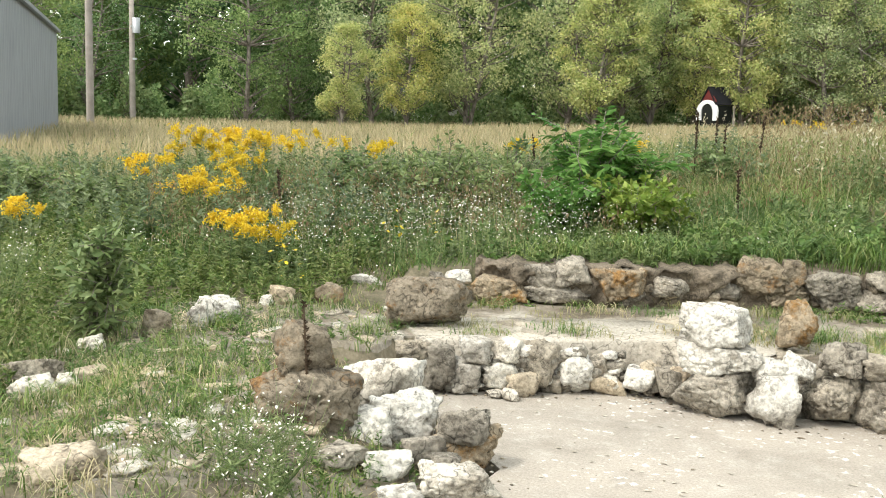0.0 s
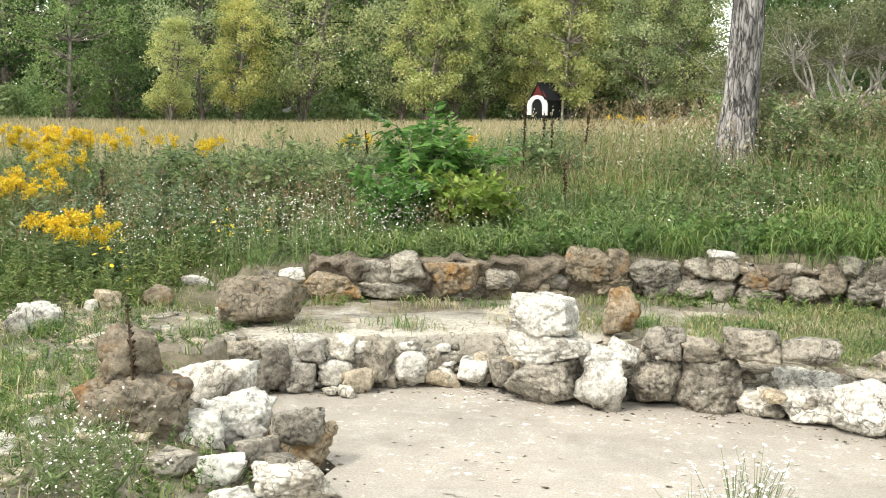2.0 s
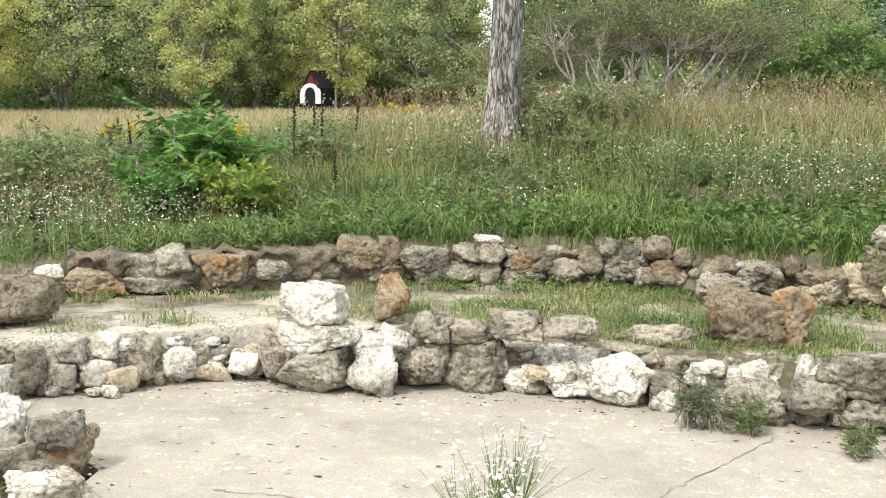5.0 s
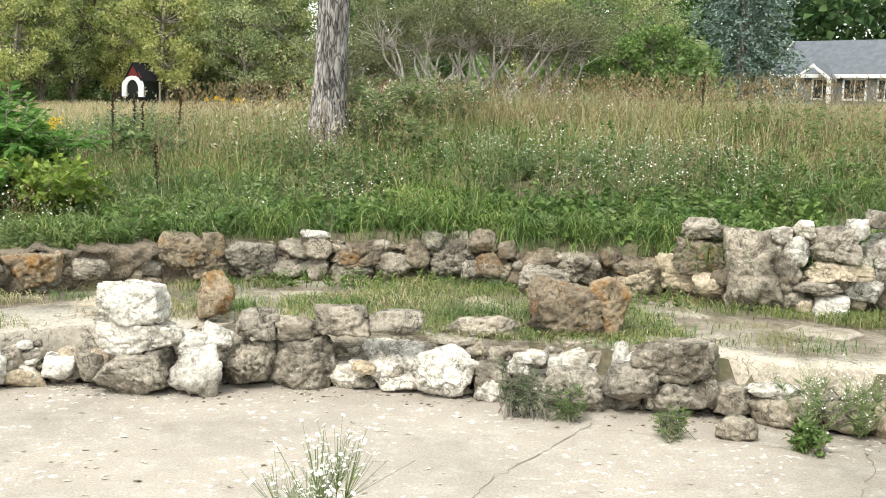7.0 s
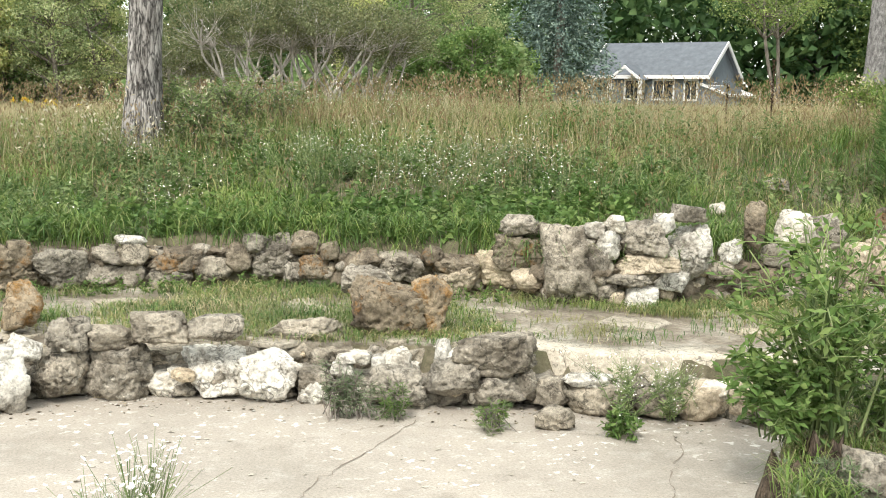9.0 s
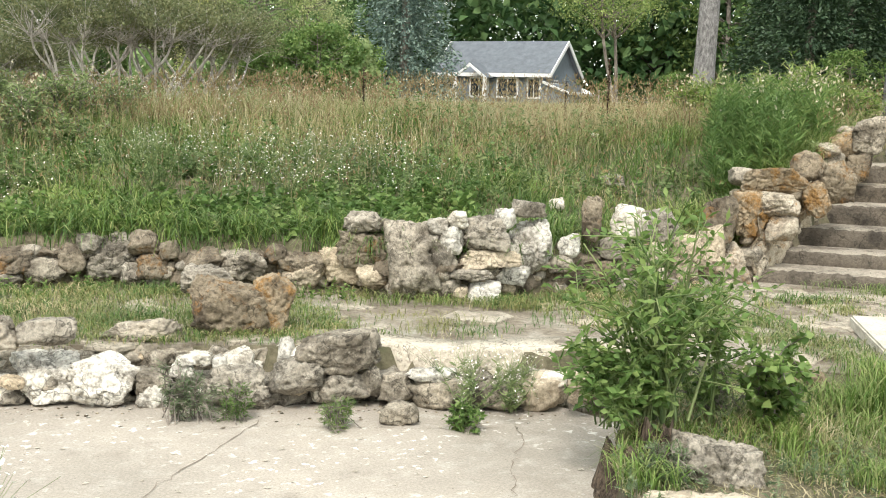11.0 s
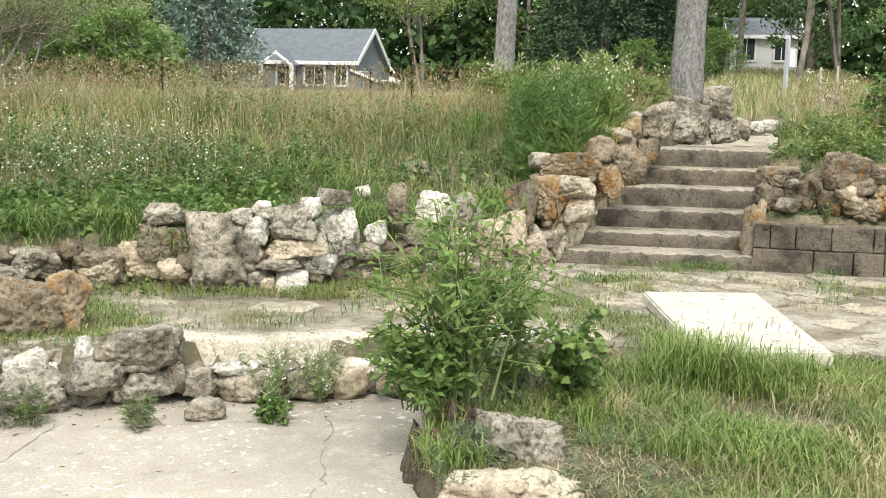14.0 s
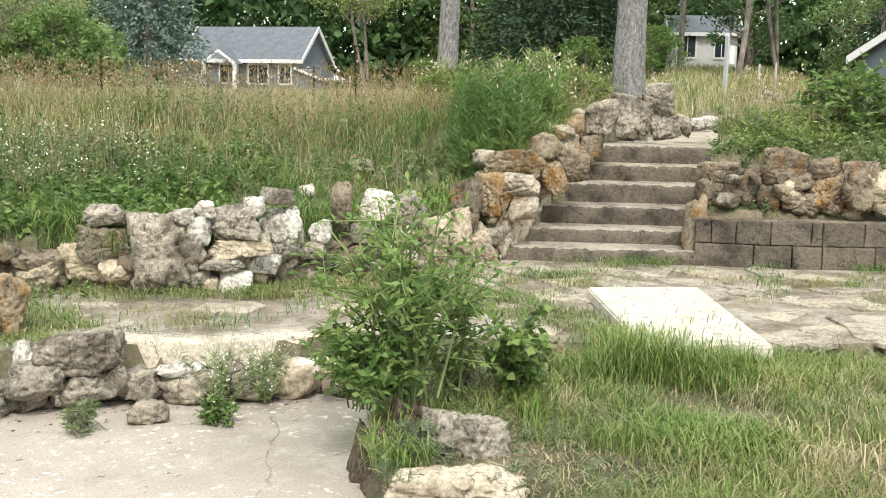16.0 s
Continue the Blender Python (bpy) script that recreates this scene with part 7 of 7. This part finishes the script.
def prism(bm, pts, x0, x1):
    """A profile in y and z drawn out along x."""
    va, vb = [bm.verts.new((x0, y, z)) for y, z in pts], [bm.verts.new((x1, y, z)) for y, z in pts]
    bm.faces.new(va)
    bm.faces.new(vb[::-1])
    for k in range(len(pts)):
        k2 = (k + 1) % len(pts)
        bm.faces.new((va[k], vb[k], vb[k2], va[k2]))


def gable_house(name, x, y, z, yaw, length, depth, eave, rise, wall, roof, label):
    h = thing_at(name, x, y, z, label, "house")
    h.rotation_euler = (0, 0, radians(yaw))
    bm = bmesh.new()
    prism(bm, [(0, -2), (depth, -2), (depth, eave), (depth / 2, eave + rise), (0, eave)], -length / 2, length / 2)
    part("wall", bm, M[wall], h)
    bm = bmesh.new()
    o = 0.35
    sl = rise / (depth / 2)
    prism(bm, [(-o, eave - o * sl + 0.02), (depth / 2, eave + rise + 0.02), (depth / 2, eave + rise + 0.2), (-o, eave - o * sl + 0.2)], -length / 2 - o, length / 2 + o)
    prism(bm, [(depth + o, eave - o * sl + 0.02), (depth / 2, eave + rise + 0.02), (depth / 2, eave + rise + 0.2), (depth + o, eave - o * sl + 0.2)], -length / 2 - o, length / 2 + o)
    part("roof", bm, M[roof], h)
    for xx in (-length / 2 - o - 0.06, length / 2 + o - 0.02):
        bm = bmesh.new()
        prism(bm, [(-o, eave - o * sl - 0.1), (depth / 2, eave + rise - 0.1), (depth / 2, eave + rise + 0.22), (-o, eave - o * sl + 0.22)], xx, xx + 0.08)
        prism(bm, [(depth + o, eave - o * sl - 0.1), (depth / 2, eave + rise - 0.1), (depth / 2, eave + rise + 0.22), (depth + o, eave - o * sl + 0.22)], xx, xx + 0.08)
        part("bargeboard", bm, M["trim"], h, "white bargeboard")
    box_part("fascia", (-length / 2 - o, -o - 0.08, eave - o * sl - 0.1, length / 2 + o, -o - 0.01, eave - o * sl + 0.16), M["trim"], h, 0, "white eaves board")
    return h


hx, hy = polar(30.0, 76)
hz = 1.35
house = gable_house("grey_house", hx, hy, hz, -55, 8.6, 5.6, 3.0, 2.1, "siding", "roof", "blue-grey house with white trim beyond the meadow")
for wx, ww in ((-3.4, 1.2), (-0.9, 1.3), (1.3, 1.4), (3.3, 0.8)):
    window(house, wx, -0.02, 1.9, ww, 1.2)
window(house, 4.22, 1.6, 1.8, 0.8, 1.2, 1)
window(house, 4.22, 3.6, 1.9, 1.2, 1.3, 1)
bm = bmesh.new()
prism(bm, [(-1.0, 2.45), (0.0, 3.35), (0.0, 3.5), (-1.25, 2.45)], -1.0, 1.0)
bmesh.ops.rotate(bm, verts=bm.verts, cent=(0, 0, 0), matrix=Matrix.Rotation(radians(90), 3, "Z"))
bmesh.ops.translate(bm, verts=bm.verts, vec=(-0.9, -0.6, 0.1))
prism2 = part("porch_roof", bm, M["roof"], house)
for s in (-1, 1):
    bm = bmesh.new()
    box_bm(bm, -0.08, -0.06, 0, 0.08, 0.06, 1.65)
    ob = part("porch_gable_board", bm, M["trim"], house, "white gable board")
    ob.matrix_basis = pose(-0.9 + s * 1.25, -1.65, 2.5, 0, -s * 54, 0)
    box_part("porch_post", (-0.9 + s * 1.15 - 0.12, -1.65, 0, -0.9 + s * 1.15 + 0.12, -1.45, 2.55), M["trim"], house, 0.01, "white porch post")
bm = bmesh.new()
prism(bm, [(-0.2, 0), (2.2, 0), (2.2, 2.2), (-0.2, 2.2)], 4.2, 6.0)
part("lean_to", bm, M["siding"], house, "low side wing")
bm = bmesh.new()
prism(bm, [(-0.4, 2.2), (5.2, 2.2), (5.2, 2.35), (-0.4, 2.35)], 4.1, 6.3)
bmesh.ops.rotate(bm, verts=bm.verts, cent=(4.2, 0, 2.4), matrix=Matrix.Rotation(radians(20), 3, "Y"))
part("lean_to_roof", bm, M["trim"], house, "pale sloping side roof")

wx, wy = polar(54.2, 80)
white = gable_house("white_house", wx, wy, 3.7, -48, 4.6, 5, 3.2, 1.2, "white_wall", "roof", "white house half hidden by trees")
for a, b in ((-1.2, 1.1), (1.2, 0.9)):
    window(white, a, -0.02, 2.2, b, 1.5)
wx, wy = polar(39.5, 92)
white2 = gable_house("white_house", wx, wy, 2.6, -38, 8.0, 6, 3.2, 2.2, "white_wall", "roof", "white house glimpsed behind the trees")
window(white2, 0, -0.02, 2.0, 1.4, 1.3)
wx, wy = polar(69.6, 46)
grey2 = gable_house("grey_cottage", wx, wy, 1.5, -20, 6.0, 6, 2.3, 1.3, "siding", "roof", "small grey house at the edge of the lot")
window(grey2, -1.6, -0.02, 1.6, 0.9, 1.1)
wx, wy = polar(-21.0, 84)
white3 = gable_house("white_house", wx, wy, 0.6, 10, 9.0, 6, 2.6, 2.2, "white_wall", "roof", "white house glimpsed through the wood")
window(white3, -1.5, -0.02, 1.6, 1.2, 1.2)
wx, wy = polar(5.8, 52)
brown = gable_house("brown_shed", wx, wy, 1.2, -5, 2.4, 3, 2.1, 0.6, "brick_wall", "roof", "brown shed behind the scrub trees")
window(brown, -0.4, -0.02, 1.5, 0.5, 0.8)

# arched shelter with a black roof
bx, by = polar(-6.15, 55)
booth = thing_at("garden_shelter", bx, by, far_z(bx, by) + 0.65, "small shelter with black roof, red gable and white arch", "shelter")
booth.rotation_euler = (0, 0, radians(-40))
booth.scale = (0.74, 0.74, 0.74)
bm = bmesh.new()
prism(bm, [(0, -1), (1.5, -1), (1.5, 1.0), (0, 1.0)], -0.72, 0.72)
part("side_wall", bm, M["dark"], booth)
bm = bmesh.new()
outer = [(0.98 * math.cos(t), 0.75 * math.sin(t) + 0.62) for t in np.linspace(0, math.pi, 13)]
inner = [(0.55 * math.cos(t), 0.62 * math.sin(t) + 0.5) for t in np.linspace(0, math.pi, 13)]
outer, inner = [(0.98, 0.0)] + outer + [(-0.98, 0.0)], [(0.55, 0.0)] + inner + [(-0.55, 0.0)]
fo, fi = [bm.verts.new((a, -0.12, b)) for a, b in outer], [bm.verts.new((a, -0.12, b)) for a, b in inner]
bo, bi = [bm.verts.new((a, 0.0, b)) for a, b in outer], [bm.verts.new((a, 0.0, b)) for a, b in inner]
for k in range(len(fo) - 1):
    bm.faces.new((fo[k], fo[k + 1], fi[k + 1], fi[k]))
    bm.faces.new((fo[k], bo[k], bo[k + 1], fo[k + 1]))
    bm.faces.new((fi[k], fi[k + 1], bi[k + 1], bi[k]))
part("arch", bm, M["trim"], booth, "white arched front")
# solid near-black panel in the arch; the shade inside is its colour
bm = bmesh.new()
box_bm(bm, -0.5, -0.06, 0, 0.5, -0.02, 1.1)
part("opening", bm, M["dark"], booth, "near-black panel painted as the shade inside the arch")
bm = bmesh.new()
va = [bm.verts.new(p) for p in ((-0.75, -0.05, 1.25), (0.75, -0.05, 1.25), (0, -0.05, 2.15), (-0.75, 0.05, 1.25), (0.75, 0.05, 1.25), (0, 0.05, 2.15))]
for idx in ((0, 1, 2), (5, 4, 3), (0, 3, 4, 1), (1, 4, 5, 2), (2, 5, 3, 0)):
    bm.faces.new([va[k] for k in idx])
part("gable", bm, M["red"], booth, "dark red gable")
for s in (-1, 1):
    bm = bmesh.new()
    box_bm(bm, -0.04, -0.12, -1.4, 0.04, 1.7, 0.05, 0.01)
    ob = part("roof", bm, M["black_roof"], booth, "steep black roof side")
    ob.matrix_basis = pose(0, 0, 2.2, 0, -s * 34, 0)
for s in (-0.95, 0.95):
    box_part("post", (s - 0.06, 1.4, -1.0, s + 0.06, 1.5, 1.0), M["pole"], booth)

# corrugated shed
shed = thing_at("metal_shed", -25.9, 31.0, 0.7, "large shed of corrugated grey metal sheets", "shed")
dv = Vector((9.1, -12.6, 0))
shed.rotation_euler = (0, 0, math.atan2(dv.y, dv.x))
n = 240
v, f = [], []
for k in range(n):
    xx = 17.0 * k / (n - 1)
    dy = 0.03 * math.sin(xx * 2 * math.pi / 0.32)
    v += [(xx, dy, -1), (xx, dy, 3.4)]
for k in range(n - 1):
    f += [(2 * k, 2 * k + 2, 2 * k + 3), (2 * k, 2 * k + 3, 2 * k + 1)]
wall = part_me("wall", mesh_np("wall", v, f, [M["tin"]]), shed, "ribbed metal wall")
box_part("wall_back", (0, -9, -1, 17, -0.06, 3.35), M["tin"], shed, 0)
bm = bmesh.new()
prism(bm, [(0.15, 3.35), (-4.5, 4.0), (-9.15, 3.35), (-9.15, 3.45), (-4.5, 4.1), (0.15, 3.45)], -0.2, 17.2)
part("roof", bm, M["tin"], shed)


def utility_pole(x, y, z, h, r, box, label):
    ob = thing_at("utility_pole", x, y, z, label, "pole", "poles at the meadow edge")
    sp = Soup()
    add_tube(sp, [(0, 0, 0), (0, 0, h / 2), (0, 0, h)], [r, r * 0.9, r * 0.75], 0, 10)
    local_soup_part("shaft", sp, [M["pole"]], ob, smooth=True)
    if box:
        sp = Soup()
        add_tube(sp, [(0.35, -0.1, h - 1.8), (0.35, -0.1, h - 1.0)], [0.2, 0.2], 0, 12)
        local_soup_part("transformer", sp, [M["post"]], ob, "pale metal transformer can")
        box_part("bracket", (0.02, -0.14, h - 1.5, 0.3, -0.06, h - 1.4), M["post"], ob, 0)
        box_part("lamp_arm", (0.0, -0.1, h - 3.2, 0.35, -0.02, h - 3.1), M["post"], ob, 0)
    return ob


px, py = polar(-38.3, 45)
utility_pole(px, py, far_z(px, py), 9.5, 0.16, False, "weathered grey wooden utility pole")
px, py = polar(-36.2, 60)
utility_pole(px, py, far_z(px, py), 6.6, 0.17, True, "wooden utility pole carrying a small transformer")
sp = Soup()
line = [Vector((px + 0.0, py, far_z(px, py) + 6.3)), Vector((px + 9, py + 3, far_z(px, py) + 5.3)), Vector((px + 20, py + 8, far_z(px, py) + 5.8))]
add_tube(sp, smooth_line([p[:] for p in line], 8), [0.025] * 17, 0, 5)
tagged(new("power_line", sp.mesh("power_line", [M["dark"]])), "thin sagging power line at the wood", "cable")

post = thing_at("sign_post", *polar(55.5, 32), 1.6, "galvanised square post with a pale metal box", "post")
box_part("shaft", (-0.05, -0.05, -0.2, 0.05, 0.05, 2.1), M["post"], post)
box_part("meter_box", (0.05, -0.1, 1.3, 0.24, 0.08, 1.8), M["white_wall"], post, 0.02, "pale metal box")
ux, uy = 14.3, 10.9
panel = thing_at("yellow_box", ux, uy, 1.2, "pale yellow box behind the rocks", "box")
box_part("body", (-0.14, -0.08, 0, 0.14, 0.08, 0.36), M["cream"], panel, 0.01)
box_part("lid", (-0.15, -0.09, 0.36, 0.15, 0.09, 0.39), M["cream"], panel, 0.008)
# fence posts beside the meadow path
for k, (az, d) in enumerate(((57.2, 26), (58.0, 27), (35.8, 40), (33.0, 45))):
    fxp, fyp = polar(az, d)
    sp = Soup()
    add_tube(sp, [(0, 0, -0.1), (0, 0, 0.5), (0.01, 0, 1.1)], [0.03, 0.03, 0.025], 0, 6)
    ob = new("fence_post", sp.mesh("fence_post", [M["pole"]]))
    ob.location = (fxp, fyp, far_z(fxp, fyp))
    tagged(ob, "thin weathered fence post in the grass", "post", "fence posts")
boulder("w", 7.35, 10.1, gz1(7.35, 10.1) + 0.1, 0.16, 0.12, 0.1, 20, 801)
boulder("g", 6.6, 8.75, gz1(6.6, 8.75) + 0.06, 0.5, 0.3, 0.12, 60, 802)
boulder("t", -0.7, 9.35, gz1(-0.7, 9.35) + 0.05, 0.3, 0.2, 0.12, 10, 803)

# grass beside the stair, narrow-leaved stand between the pines, asters and dry heads on the slope
b = RNG.uniform(0.0, 2.4, 5200)
a = np.interp(b, [0, 2.0], [0.0, 0.95]) - 0.16 - np.abs(RNG.normal(0, 0.32, len(b)))
x = STAIR_B[0] + a * STAIR_E[0] + b * STAIR_U[0]
y = STAIR_B[1] + a * STAIR_E[1] + b * STAIR_U[1]
ok = line_dist(x, y, UPPER) > 0.14
sp = Soup()
add_blades(sp, on_ground(x[ok], y[ok]), RNG.uniform(0.08, 0.30, ok.sum()), RNG.uniform(0.008, 0.016, ok.sum()), 0.9, 0)
stuff("stairside_grass", sp, [M["grass"]], "green grass growing behind the rocks beside the steps", "grass")
x, y = wedge(420, 10.6, 12.6, 42.0, 49.5, seed=71)
a, b = stair_ab(x, y)
ok = a < np.interp(b, [0, 2.0], [0.0, 0.95]) - 0.35
sp = Soup()
forbs(sp, x[ok], y[ok], RNG.uniform(0.40, 0.78, ok.sum()), 46, 0.15, 0.020, droop=0.25)
stuff("narrow_leaved_weeds", sp, [M["shrub"]], "dense stand of tall narrow-leaved weeds between the pines", "weeds")
x, y = wedge(110, 9.0, 10.6, 14.5, 26.5, seed=72)
ok = clumpy(x, y, 2.6, 73, -0.1)
sp = Soup()
top = forbs(sp, x[ok], y[ok], RNG.uniform(0.25, 0.5, ok.sum()), 18, 0.05, 0.012)
flower_heads(sp, top, 11, 0.085, 0.008, 1, 1.0)
stuff("aster_patch", sp, [M["forb"], M["white_petal"]], "patch of small white asters in full bloom", "flowers")
x, y = wedge(6000, 10.8, 13.2, 12, 41, seed=74)
ok = clumpy(x, y, 1.5, 75, -0.1)
sp = Soup()
add_blades(sp, on_ground(x[ok], y[ok]), RNG.uniform(0.3, 0.62, ok.sum()), RNG.uniform(0.005, 0.011, ok.sum()), 0.5, 0)
stuff("russet_grass", sp, [M["russet"]], "brown drying grass stalks on the upper slope", "grass")
